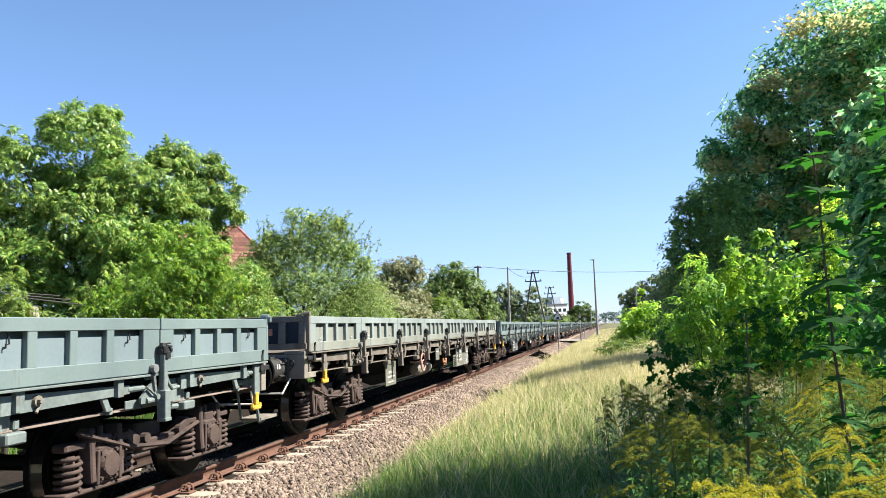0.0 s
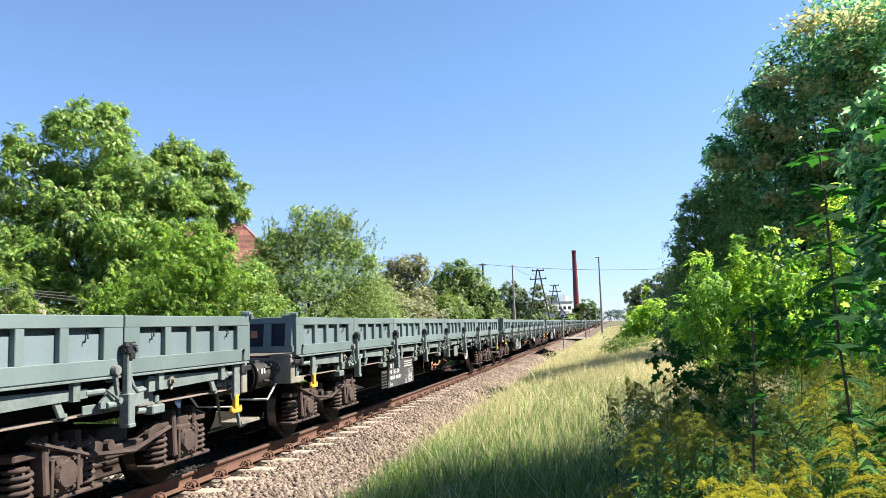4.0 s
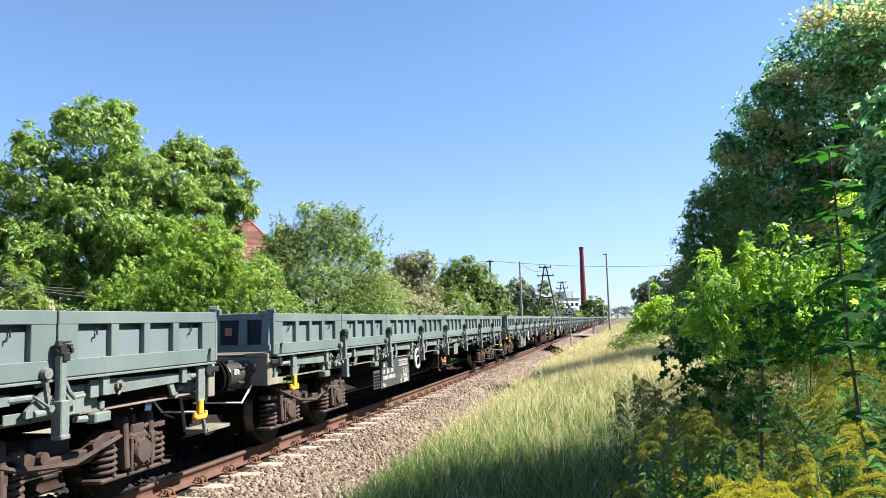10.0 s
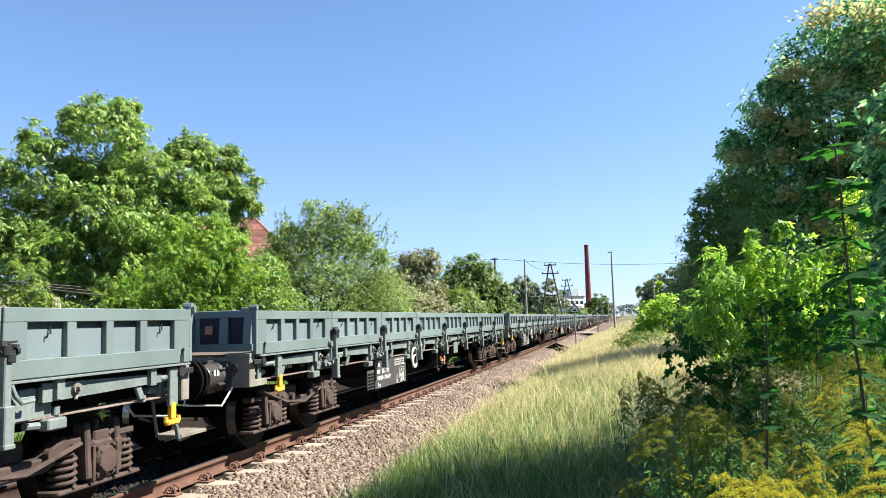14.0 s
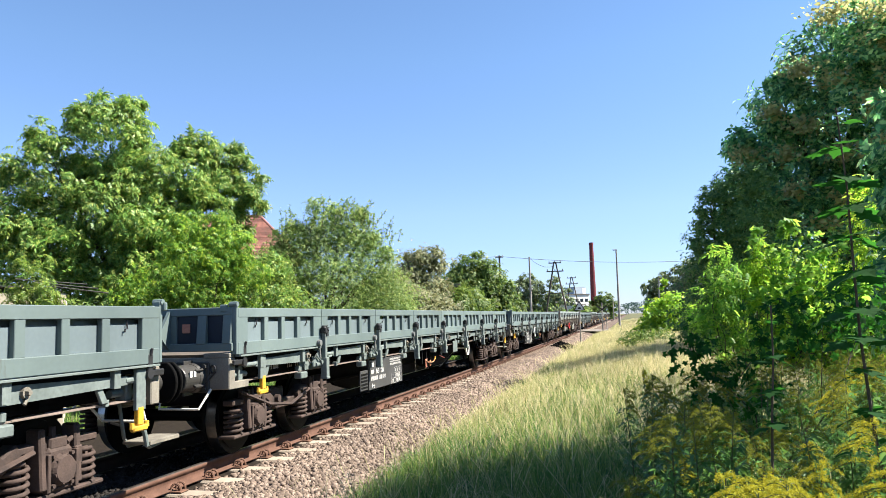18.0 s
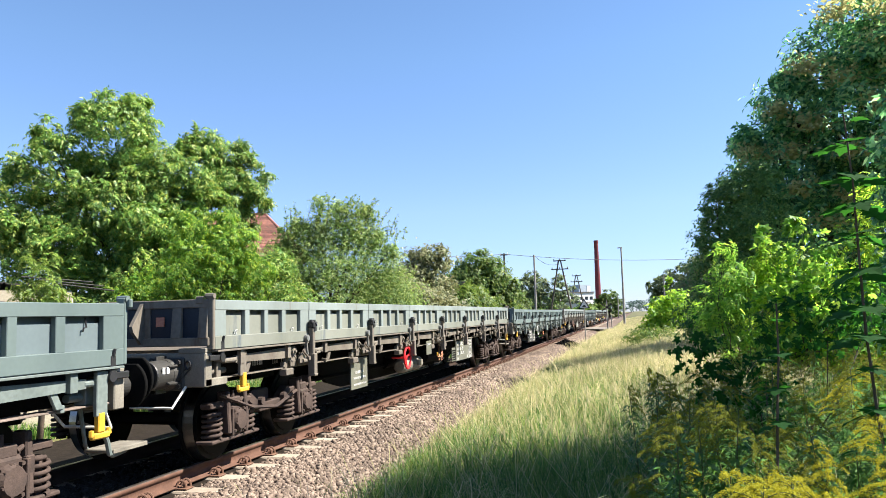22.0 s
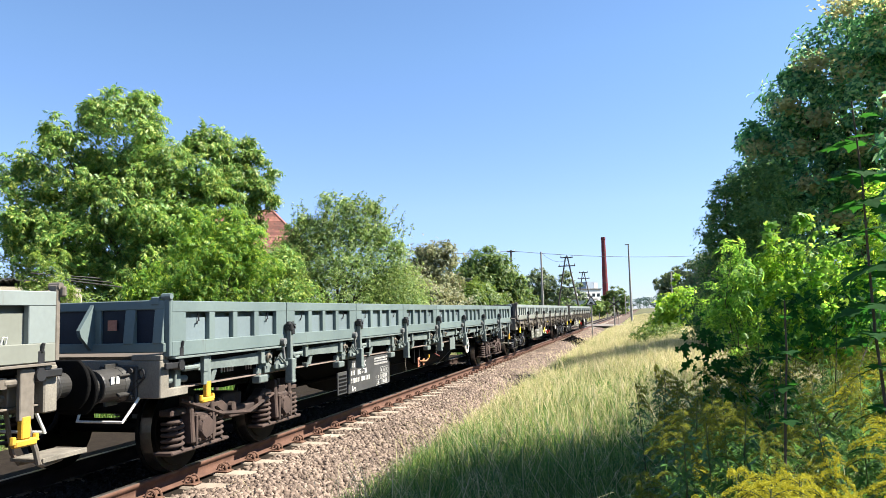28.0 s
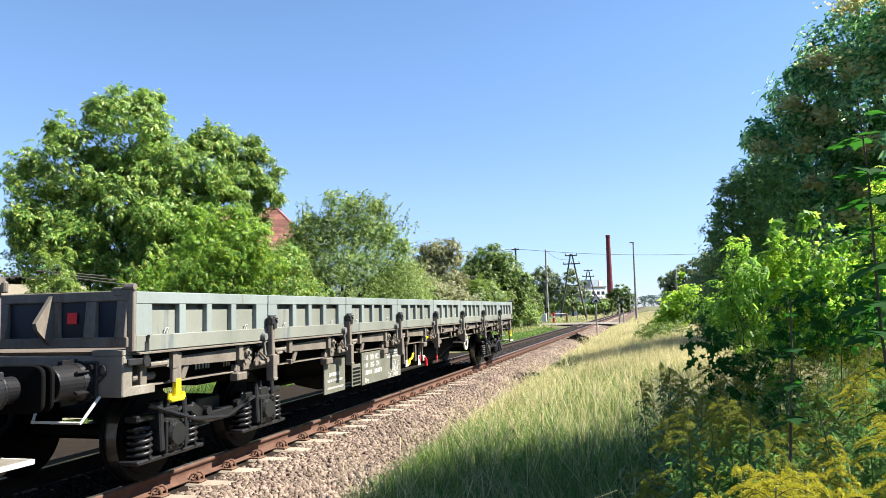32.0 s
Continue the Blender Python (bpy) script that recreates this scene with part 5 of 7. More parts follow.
build_shoots(apple, (-12.6, 29.6, -0.4))
tree("dry_shrub", "dry brownish tall shrub with bare twigs", "shrub", (-13.5, 46.0, -0.4),
     [(-13.3, 46.1, 5.3, 0.9), (-12.2, 46.4, 5.4, 0.8), (-13.7, 46.0, 3.9, 1.4), (-14.7, 45.7, 3.6, 1.2), (-12.6, 46.3, 3.2, 1.4), (-15.4, 45.4, 3.0, 1.2), (-12.0, 46.5, 2.2, 1.4)],
     5200, L_BRUSH, T_PAIR, 0.24, 0.12, 12, 0.55, 0.4, 0.7, seed=13, limbs=12)
tree("round_tree", "dense dark green tree with a rounded crown", "tree", (-13.4, 63.6, -0.4),
     [(-13.4, 63.6, 5.5, 1.8), (-14.7, 63.3, 4.6, 1.8), (-12.2, 63.8, 4.8, 1.7), (-13.7, 63.5, 3.4, 2.25), (-11.0, 64.1, 3.8, 1.25), (-12.0, 63.5, 2.2, 2.0)],
     8000, L_ROUND, T_PAIR, 0.30, 0.2, 12, 0.4, seed=14)
for nm, lab, base, blobs, n, lf, tm, sz, sd_ in (
    ("elder_shrub", "yellowing elder shrub beside the shed", (-11.2, 12.0, -0.62), [(-11.1, 12.05, 2.3, 0.26), (-11.2, 11.95, 2.65, 0.18), (-10.95, 12.15, 2.0, 0.28), (-11.4, 11.85, 1.9, 0.32), (-11.45, 11.8, 2.35, 0.22), (-11.2, 11.95, 1.3, 0.45), (-11.4, 11.85, 2.9, 0.08), (-11.05, 12.1, 3.0, 0.07)], 950, L_ELDER, T_PINNATE, 0.14, 31),
    ("hazel_shrub", "shaded green hedge shrub behind the shed", (-14.0, 14.6, -0.4), [(-13.9, 14.9, 1.5, 1.0), (-15.0, 14.0, 1.7, 1.0), (-13.0, 15.6, 1.3, 1.0), (-16.0, 13.2, 1.9, 1.1), (-14.0, 14.6, 0.6, 1.0)], 3600, L_ROUND, T_PAIR, 0.11, 39),
    ("maple_shrub", "fresh green young maple shrub behind the train", (-9.9, 15.7, -0.72), ragged(8, [(-10.7, 15.1, 2.5, 0.6), (-10.0, 15.55, 2.8, 0.7), (-9.5, 15.9, 3.1, 0.6), (-9.2, 16.1, 3.4, 0.42), (-10.0, 16.2, 3.9, 0.45), (-10.6, 15.8, 3.6, 0.5), (-9.3, 16.6, 2.7, 0.6), (-10.0, 15.6, 1.6, 0.9), (-11.3, 14.7, 2.1, 0.5)], 2, 0.4), 4600, L_FRESH, T_WALNUT, 0.155, 40),
    ("hazel_shrub", "dense leafy green hedge shrub", (-12.4, 23.9, -0.4), [(-12.7, 23.8, 2.9, 1.0), (-12.3, 24.0, 3.5, 0.6), (-13.0, 23.6, 1.8, 1.1), (-12.0, 24.2, 1.8, 1.1), (-13.6, 23.0, 2.6, 1.0)], 5600, L_WALNUT, T_PAIR, 0.125, 32),
    ("hazel_shrub", "dense leafy green hedge shrub", (-15.4, 22.0, -0.4), [(-15.0, 21.5, 2.2, 1.4), (-16.6, 20.0, 2.2, 1.4), (-17.6, 18.5, 2.4, 1.4), (-14.2, 22.4, 2.0, 1.3)], 5600, L_ROUND, T_PAIR, 0.14, 33),
    ("hazel_shrub", "mottled yellow-green hedge shrub", (-12.4, 35.9, -0.4), [(-12.8, 35.8, 2.5, 1.2), (-11.7, 36.2, 2.3, 1.0), (-13.8, 35.4, 2.0, 1.4), (-11.6, 36.4, 1.2, 1.2), (-13.5, 38.0, 2.9, 1.3)], 7000, L_WILLOW, T_PAIR, 0.125, 34),
    ("hazel_shrub", "mottled yellow-green hedge shrub", (-12.2, 41.5, -0.4), [(-12.2, 41.0, 2.2, 1.3), (-11.6, 42.6, 1.9, 1.2), (-13.4, 42.0, 2.8, 1.3)], 3000, L_BRUSH, T_PAIR, 0.2, 35),
    ("hazel_shrub", "low green hedge shrub", (-11.8, 52.5, -0.4), [(-12.2, 51.5, 2.2, 1.5), (-11.8, 54.0, 2.1, 1.5), (-12.8, 56.5, 2.6, 1.6), (-12.2, 59.0, 2.2, 1.6)], 4200, L_ROUND, T_PAIR, 0.24, 36),
    ("willow_shrub", "pale yellowish roadside shrub", (-12.4, 73.8, -0.4), [(-13.2, 73.8, 2.1, 1.5), (-12.3, 74.0, 1.3, 1.4), (-14.6, 73.6, 1.8, 1.5), (-11.5, 74.1, 0.9, 1.1), (-15.8, 73.0, 2.3, 1.5)], 4200, L_WILLOW, T_PAIR, 0.26, 37),
    ("hazel_shrub", "dark green thicket behind the roadside shrub", (-15.0, 84.0, -0.4), [(-13.5, 83.9, 3.2, 1.5), (-14.8, 83.7, 3.6, 1.5), (-16.5, 83.0, 4.0, 2.0), (-18.5, 83.0, 4.2, 2.2), (-12.6, 84.2, 2.0, 1.3)], 4200, L_ROUND, T_PAIR, 0.32, 38)):
    tree(nm, lab, "shrub", base, blobs, n, lf, tm, sz, 0.05, 12, 0.42, 0.5, 0.6, seed=sd_, limbs=4)


def build_shed():
    sh = thing("shed", "small cream-plastered shed with a dark sheet roof", "shed", pose(-12.35, 13.2, -0.42, 0, 0, 40))
    bm = bmesh.new()
    vs = box(bm, -4.6, 0.62, -1.1, 1.1, 0, 2.84)
    for v in vs:
        if v.co.z > 1:
            v.co.z -= 0.10 * max(0.0, v.co.x + 0.6) + 0.14 * (v.co.y + 1.1)
    part("wall", bm, M_RENDER, sh, "flaking cream plaster wall")
    rng = np.random.default_rng(3)
    for j in range(18):
        x0 = -5.0 + j * 0.30
        bm = bmesh.new()
        z0, yo, tw = 2.74 + rng.uniform(-0.015, 0.03), rng.uniform(-0.12, 0.06), rng.normal(0, 0.03)
        tops = [(x0 + 0.44 * i / 12, z0 + 0.018 * math.cos(i * math.pi * 0.66) + tw * (i / 12 - 0.5)) for i in range(13)]
        rows = [[bm.verts.new((x, y, z + dz - 0.14 * y - 0.10 * max(0.0, x + 0.6))) for x, z in tops] for y, dz in ((-1.115 + 0.1 * yo, 0), (1.45, 0), (1.45, -0.02), (-1.115 + 0.1 * yo, -0.02))]
        for q in range(4):
            for i in range(12):
                bm.faces.new((rows[q][i], rows[q][i + 1], rows[(q + 1) % 4][i + 1], rows[(q + 1) % 4][i]))
        part("roof_sheet", bm, M_GREY_ROOF, sh, "dark weathered corrugated sheet")
    for k in range(3):
        bm = bmesh.new()
        box(bm, -0.55 + 0.25 * k, 0.75 + 0.14 * k, -1.15, -0.95, 2.955 - 0.045 * k, 2.972 - 0.045 * k, 0.004, pose(0, 0, 0.02, 0, 5 + 1.5 * k, 0))
        part("loose_board", bm, M_GREY_ROOF, sh, "loose weathered grey board")


build_shed()


def build_house():
    h = thing("house", "old house with a steep red clay tile hipped roof", "house", pose(-27.0, 46.6, -0.3, 0, 0, 28))
    bm = bmesh.new()
    box(bm, -4.2, 4.2, -3.6, 3.6, 0, 6.0)
    part("wall", bm, M_RENDER, h)
    eave, top, ov = 6.0, 9.45, 0.5
    A = [Vector((-4.2 - ov, -3.6 - ov, eave)), Vector((4.2 + ov, -3.6 - ov, eave)), Vector((4.2 + ov, 3.6 + ov, eave)), Vector((-4.2 - ov, 3.6 + ov, eave))]
    R0, R1 = Vector((-2.0, 0, top)), Vector((2.0, 0, top))
    bm = bmesh.new()
    vs = [bm.verts.new(p - Vector((0, 0, 0.06))) for p in (*A, R0, R1)]
    for f in ((0, 1, 5, 4), (1, 2, 5), (2, 3, 4, 5), (3, 0, 4), (3, 2, 1, 0)):
        bm.faces.new([vs[i] for i in f])
    roof = part("roof", bm, M_TILE, h)
    # courses of tiles on the two slopes towards the track
    for a, b, c, d, rows in ((A[0], A[1], R1, R0, 16), (A[1], A[2], R1, R1, 16)):
        for r in range(rows):
            k0, k1 = r / rows, (r + 1.12) / rows
            p0, q0 = a.lerp(d, k0), b.lerp(c, k0)
            p1, q1 = a.lerp(d, min(1, k1)), b.lerp(c, min(1, k1))
            n = (q0 - p0).cross(p1 - p0).normalized()
            if n.z < 0:
                n = -n
            bm = bmesh.new()
            cols = max(2, int((q0 - p0).length / 0.28))
            for i in range(cols):
                u0, u1 = i / cols, (i + 0.9) / cols
                c0 = [p0.lerp(q0, u0) + n * 0.05, p0.lerp(q0, u1) + n * 0.07, p1.lerp(q1, u1) + n * 0.02, p1.lerp(q1, u0) + n * 0.01]
                bm.faces.new([bm.verts.new(v) for v in c0])
            part("tile_course", bm, M_TILE, roof)
    bm = bmesh.new()
    cyl(bm, R0 + Vector((0, 0, 0.03)), R1 + Vector((0, 0, 0.03)), 0.12, 0.12, 8)
    cyl(bm, R1, A[1], 0.11, 0.11, 8)
    cyl(bm, R1, A[2], 0.11, 0.11, 8)
    part("ridge", bm, M_TILE, h)
    bm = bmesh.new()
    box(bm, -3.0, -2.3, -0.9, -0.3, 7.0, 9.5, 0.02)
    part("chimney_stack", bm, M_RENDER, h, "pale pink chimney stack")
    bm = bmesh.new()
    cyl(bm, (1.9, 0, 9.4), (1.9, 0, 10.3), 0.022, 0.015, 6)
    part("antenna", bm, M_WIRE, h)


build_house()


def build_low_building():
    g = thing("outbuilding", "low brown brick outbuilding with a flat roof", "building", pose(-17.6, 58.5, -0.4, 0, 0, 14))
    bm = bmesh.new()
    box(bm, -4, 4, -3, 3, 0, 4.4)
    part("wall", bm, M_BRICK, g, "dull brown brick wall")
    bm = bmesh.new()
    box(bm, -4.2, 4.2, -3.2, 3.2, 4.40, 4.65, 0.02)
    part("roof", bm, M_GREY_ROOF, g)
    bm = bmesh.new()
    box(bm, 0.2, 1.2, 0, 1, 4.65, 5.2, 0.02)
    part("chimney_stack", bm, M_BRICK, g)


build_low_building()


# ---- far things along the line ----
def pole(name, label, x, y, z0, h, r0, r1, m, arms=()):
    p = thing(name, label, "pole", pose(x, y, z0))
    bm = bmesh.new()
    cyl(bm, (0, 0, -0.3), (0, 0, h), r0, r1, 12)
    part("shaft", bm, m, p)
    for z, w in arms:
        bm = bmesh.new()
        box(bm, -w, w, -0.06, 0.06, z - 0.06, z + 0.06)
        part("cross_arm", bm, m, p)
        for s in (-1, 1):
            bm = bmesh.new()
            cyl(bm, (s * w * 0.85, 0, z + 0.05), (s * w * 0.85, 0, z + 0.28), 0.06, 0.05, 8)
            part("insulator", bm, M_WHITE, p)
    return p


def build_far():
    ch = thing("factory_chimney", "tall round red brick factory chimney", "chimney", pose(-13.5, 300, 0))
    bm = bmesh.new()
    cyl(bm, (0, 0, -1), (0, 0, 29.3), 1.28, 0.80, 28)
    part("shaft", bm, M_BRICK, ch)
    bm = bmesh.new()
    cyl(bm, (0, 0, 29.3), (0, 0, 30.2), 0.92, 0.92, 28)
    part("cap", bm, M_BRICK, ch)
    for z in (6, 12, 18, 24):
        bm = bmesh.new()
        ring(bm, (0, 0, z), (0, 0, 1), 1.29 - 0.0165 * z, 0.07, 28, 5)
        part("band", bm, M_WIRE, ch)
    p = pole("lamp_pole", "slender grey concrete pole beside the track", -1.38, 108, -0.1, 10.75, 0.17, 0.10, M_CONCRETE)
    bm = bmesh.new()
    box(bm, -0.5, 0.12, -0.08, 0.08, 10.70, 10.84, 0.02)
    part("lamp_head", bm, M_CONCRETE, p)
    pole("wire_pole", "dark wooden pole carrying a wire over the track", -15.4, 90.7, -0.4, 9.6, 0.16, 0.11, M_POLE_WOOD, ((9.4, 0.5),))
    pole("wire_pole", "grey concrete pole with insulators", -15.3, 119, -0.4, 11.5, 0.20, 0.13, M_CONCRETE, ((6.2, 0.35),))
    pole("wire_pole", "second slim pole behind the trees", -20.3, 108, -0.4, 9.2, 0.15, 0.10, M_POLE_WOOD)
    pole("wire_pole", "short pole beside the line", -4.0, 200, -0.4, 6.2, 0.14, 0.10, M_CONCRETE)
    pole("wire_pole", "pale pole among the bushes", 2.35, 60, -0.2, 4.5, 0.06, 0.05, M_CONCRETE)
    for a, b in (((-15.4, 90.7, 9.1), (16.0, 104.0, 8.6)), ((-15.4, 90.7, 9.1), (-30.0, 60.0, 8.6)), ((-15.3, 119, 11.0), (-12.6, 132.4, 10.4))):
        a, b = Vector(a), Vector(b)
        bm = bmesh.new()
        pts = [a.lerp(b, i / 16) - Vector((0, 0, 0.75 * 4 * (i / 16) * (1 - i / 16))) for i in range(17)]
        tube(bm, pts, 0.028, 5)
        tagged(new("overhead_wire", mesh_of("overhead_wire", bm, M_WIRE)), "thin dark overhead wire hung between poles", "wire")
    for x, y, h, w in ((-12.5, 132.4, 11.4, 2.3), (-13.8, 189.5, 11.4, 2.3)):
        t = thing("wooden_pylon", "dark wooden A-shaped power pylon", "pylon", pose(x, y, -0.3))
        for s in (-1, 1):
            bm = bmesh.new()
            cyl(bm, (s * w, 0, -0.3), (s * 0.15, 0, h), 0.17, 0.12, 8)
            part("leg", bm, M_POLE_WOOD, t)
        for z, ww in ((h - 0.2, 1.1), (h - 1.7, 1.5)):
            bm = bmesh.new()
            box(bm, -ww, ww, -0.1, 0.1, z - 0.09, z + 0.09)
            part("cross_arm", bm, M_POLE_WOOD, t)
            for q in (-0.9, 0, 0.9):
                bm = bmesh.new()
                cyl(bm, (q * ww, 0, z), (q * ww, 0, z + 0.4), 0.08, 0.06, 8)
                part("insulator", bm, M_POLE_WOOD, t)
        bm = bmesh.new()
        box(bm, -w * 0.5, w * 0.5, -0.08, 0.08, h * 0.5, h * 0.5 + 0.18)
        part("brace", bm, M_POLE_WOOD, t)
    # factory
    f = thing("factory_building", "white factory building with a pale blue upper storey", "building", pose(-21.0, 284, 0, 0, 0, 38))
    bm = bmesh.new()
    box(bm, -12, 5.2, -4, 4, -1, 9.0)
    part("wall", bm, M_WALL_WHITE, f)
    bm = bmesh.new()
    box(bm, -12.3, 5.5, -4.3, 4.3, 9.0, 9.35, 0.02)
    part("roof", bm, M_GREY_ROOF, f)
    bm = bmesh.new()
    box(bm, 0.0, 5.0, -2, 4.2, 9.35, 12.0)
    part("upper_storey", bm, M_PALE_CLAD, f, "pale blue clad upper storey")
    bm = bmesh.new()
    box(bm, 3.6, 5.1, -2.1, 4.3, 9.36, 11.6)
    part("white_annex", bm, M_WALL_WHITE, f)
    for i in range(8):
        bm = bmesh.new()
        box(bm, -11.4 + i * 2.1, -10.1 + i * 2.1, -4.05, -3.9, 6.3, 7.5)
        part("window", bm, M_GLASS, f, "dark factory window")
    # annex with a low dark roof in front
    f2 = thing("low_hall", "low shed-like hall with a dark sloping roof", "building", pose(-17.0, 190, 0, 0, 0, -12))
    bm = bmesh.new()
    box(bm, -5, 5, -4, 4, -0.5, 4.4)
    part("wall", bm, M_WALL_WHITE, f2)
    bm = bmesh.new()
    vs = box(bm, -5.5, 5.5, -4.5, 4.5, 4.4, 4.75)
    for v in vs:
        v.co.z -= 0.08 * v.co.x
    part("roof", bm, M_GREY_ROOF, f2)
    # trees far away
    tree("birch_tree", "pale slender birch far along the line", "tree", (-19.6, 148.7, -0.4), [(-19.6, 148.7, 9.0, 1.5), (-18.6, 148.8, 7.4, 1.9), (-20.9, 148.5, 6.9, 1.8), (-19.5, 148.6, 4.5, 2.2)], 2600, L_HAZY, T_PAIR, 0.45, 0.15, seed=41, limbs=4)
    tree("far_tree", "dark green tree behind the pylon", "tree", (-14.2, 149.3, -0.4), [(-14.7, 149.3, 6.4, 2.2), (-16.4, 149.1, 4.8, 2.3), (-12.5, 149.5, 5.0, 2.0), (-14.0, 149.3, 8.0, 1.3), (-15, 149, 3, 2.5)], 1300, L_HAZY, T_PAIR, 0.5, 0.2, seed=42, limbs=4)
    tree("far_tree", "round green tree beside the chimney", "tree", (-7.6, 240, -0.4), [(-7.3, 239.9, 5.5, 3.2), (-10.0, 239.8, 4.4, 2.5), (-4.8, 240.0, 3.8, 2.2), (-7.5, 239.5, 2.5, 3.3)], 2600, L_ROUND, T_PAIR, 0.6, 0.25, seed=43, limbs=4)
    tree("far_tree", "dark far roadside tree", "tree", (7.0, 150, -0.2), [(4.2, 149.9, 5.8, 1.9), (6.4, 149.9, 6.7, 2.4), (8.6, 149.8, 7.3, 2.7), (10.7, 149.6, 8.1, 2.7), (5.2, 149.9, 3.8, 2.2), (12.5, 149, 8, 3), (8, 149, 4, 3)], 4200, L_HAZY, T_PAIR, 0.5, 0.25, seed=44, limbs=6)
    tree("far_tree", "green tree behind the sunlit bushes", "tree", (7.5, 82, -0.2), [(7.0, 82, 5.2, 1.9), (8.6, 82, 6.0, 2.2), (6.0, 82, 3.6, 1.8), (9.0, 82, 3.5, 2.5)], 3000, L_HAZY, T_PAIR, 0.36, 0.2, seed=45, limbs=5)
    for i, (x, y, s_) in enumerate(((-22, 170, 1.0), (-27, 165, 1.2), (-17.5, 168, 0.8), (-30, 140, 1.1), (-24, 125, 1.0), (-20, 100, 0.9), (-11.5, 165, 0.6), (-9.5, 180, 0.6))):
        tree("far_shrub", "green thicket far along the line", "shrub", (x, y, -0.4), [(x, y, 2.5 * s_, 2.6 * s_), (x + 2, y, 3.2 * s_, 2.0 * s_), (x - 2, y, 2.2 * s_, 2.2 * s_), (x, y + 1, 4.3 * s_, 1.8 * s_)], 1500,
             L_ROUND if i % 2 else L_WALNUT, T_PAIR, 0.45, 0.08, seed=50 + i, limbs=3, group="far thickets")
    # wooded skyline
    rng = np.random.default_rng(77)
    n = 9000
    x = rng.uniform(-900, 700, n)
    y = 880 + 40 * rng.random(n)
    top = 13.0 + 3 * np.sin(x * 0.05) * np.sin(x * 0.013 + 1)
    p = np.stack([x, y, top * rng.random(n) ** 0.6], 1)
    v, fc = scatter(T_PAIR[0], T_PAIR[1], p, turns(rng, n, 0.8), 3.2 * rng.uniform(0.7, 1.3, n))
    tagged(new("far_woods", quad_mesh("far_woods", v, fc, L_HAZE_BLUE)), "hazy dark wooded skyline on the horizon", "woods", kind="stuff")


build_far()


def build_crossing():
    # road over the track
    xs = np.linspace(-60, 12, 60)
    v = []
    for x in xs:
        yc = 78.0 - 0.22 * (x - TX) + (0.01 * (x - TX) ** 2 if x < TX else 0)
        hi = -0.02 if abs(x - TX) < 2.4 else -0.06
        for s, dz in ((-3.2, -0.06), (-2.9, 0.0), (2.9, 0.0), (3.2, -0.06)):
            v.append((x, yc + s, (hi if abs(x - TX) < 2.4 else float(ground_z(np.array(x), np.array(78.0))) + 0.05) + dz))
    f = [(i * 4 + j, i * 4 + j + 1, i * 4 + j + 5, i * 4 + j + 4) for i in range(len(xs) - 1) for j in range(3)]
    tagged(new("road", quad_mesh("road", np.array(v), np.array(f), M_ROAD)), "pale dusty asphalt road over the level crossing", "road", kind="structure")
    # triangular sign
    s = thing("warning_sign", "white triangular warning sign with a black border on a grey post", "road sign", pose(-3.2, 49.9, -0.55))
    bm = bmesh.new()
    cyl(bm, (0, 0, -0.2), (0, 0, 3.05), 0.045, 0.045, 10)
    part("post", bm, M_CONCRETE, s)

    def tri(r, y, th):
        b = bmesh.new()
        fr = [b.verts.new((r * math.sin(k * 2.0944), y, 2.62 + r * math.cos(k * 2.0944))) for k in range(3)]
        bk = [b.verts.new((v_.co.x, y + th, v_.co.z)) for v_ in fr]
        b.faces.new(fr)
        b.faces.new(bk[::-1])
        for k in range(3):
            b.faces.new((fr[k], bk[k], bk[(k + 1) % 3], fr[(k + 1) % 3]))
        return b
    pl = part("plate", tri(0.44, -0.07, 0.02), M_BLACK, s, "black sign border")
    part("face", tri(0.33, -0.076, 0.004), M_WHITE, pl, "white sign face")
    bm = bmesh.new()
    box(bm, -0.12, 0.12, -0.082, -0.077, 2.50, 2.56)
    box(bm, -0.07, 0.085, -0.082, -0.077, 2.56, 2.62)
    part("symbol", bm, M_BLACK, pl, "black pictogram")
    # crossbuck
    c = thing("crossbuck", "crossing sign of two crossed boards on a post", "road sign", pose(-2.4, 69.0, -0.3))
    bm = bmesh.new()
    cyl(bm, (0, 0, -0.2), (0, 0, 2.9), 0.05, 0.05, 8)
    part("post", bm, M_CONCRETE, c)
    for a in (-35, 35):
        bm = bmesh.new()
        box(bm, -0.55, 0.55, -0.075, -0.055, -0.06, 0.06, 0, pose(0, 0, 2.3, 0, a + (a > 0) * 0, 0))
        part("board", bm, M_POLE_WOOD, c, "weathered grey crossing board")
    bm = bmesh.new()
    cyl(bm, (0.38, 0.05, -0.2), (0.38, 0.05, 1.6), 0.04, 0.04, 8)
    part("side_post", bm, M_CONCRETE, c)
    # barrier fence and signal at the road
    for x, y, hh, m, lab in ((-11.4, 94.3, 1.25, M_RED, "red-painted steel barrier post"), (-9.75, 94.5, 1.1, M_GRIMY_ORANGE, "rusty orange fence post")):
        b = thing("barrier_post", lab + " at the crossing", "barrier", pose(x, y, -0.2))
        bm = bmesh.new()
        box(bm, -0.12, 0.12, -0.12, 0.12, -0.1, hh, 0.02)
        part("post", bm, m, b)
        if m == M_RED:
            bm = bmesh.new()
            cyl(bm, (0, 0, 1.1), (1.6, 0.2, 1.05), 0.05, 0.04, 8)
            part("rail", bm, M_WHITE, b, "white barrier rail")
            bm = bmesh.new()
            box(bm, -0.16, 0.16, -0.16, 0.16, 0.55, 0.75, 0.01)
            part("band", bm, M_WHITE, b)
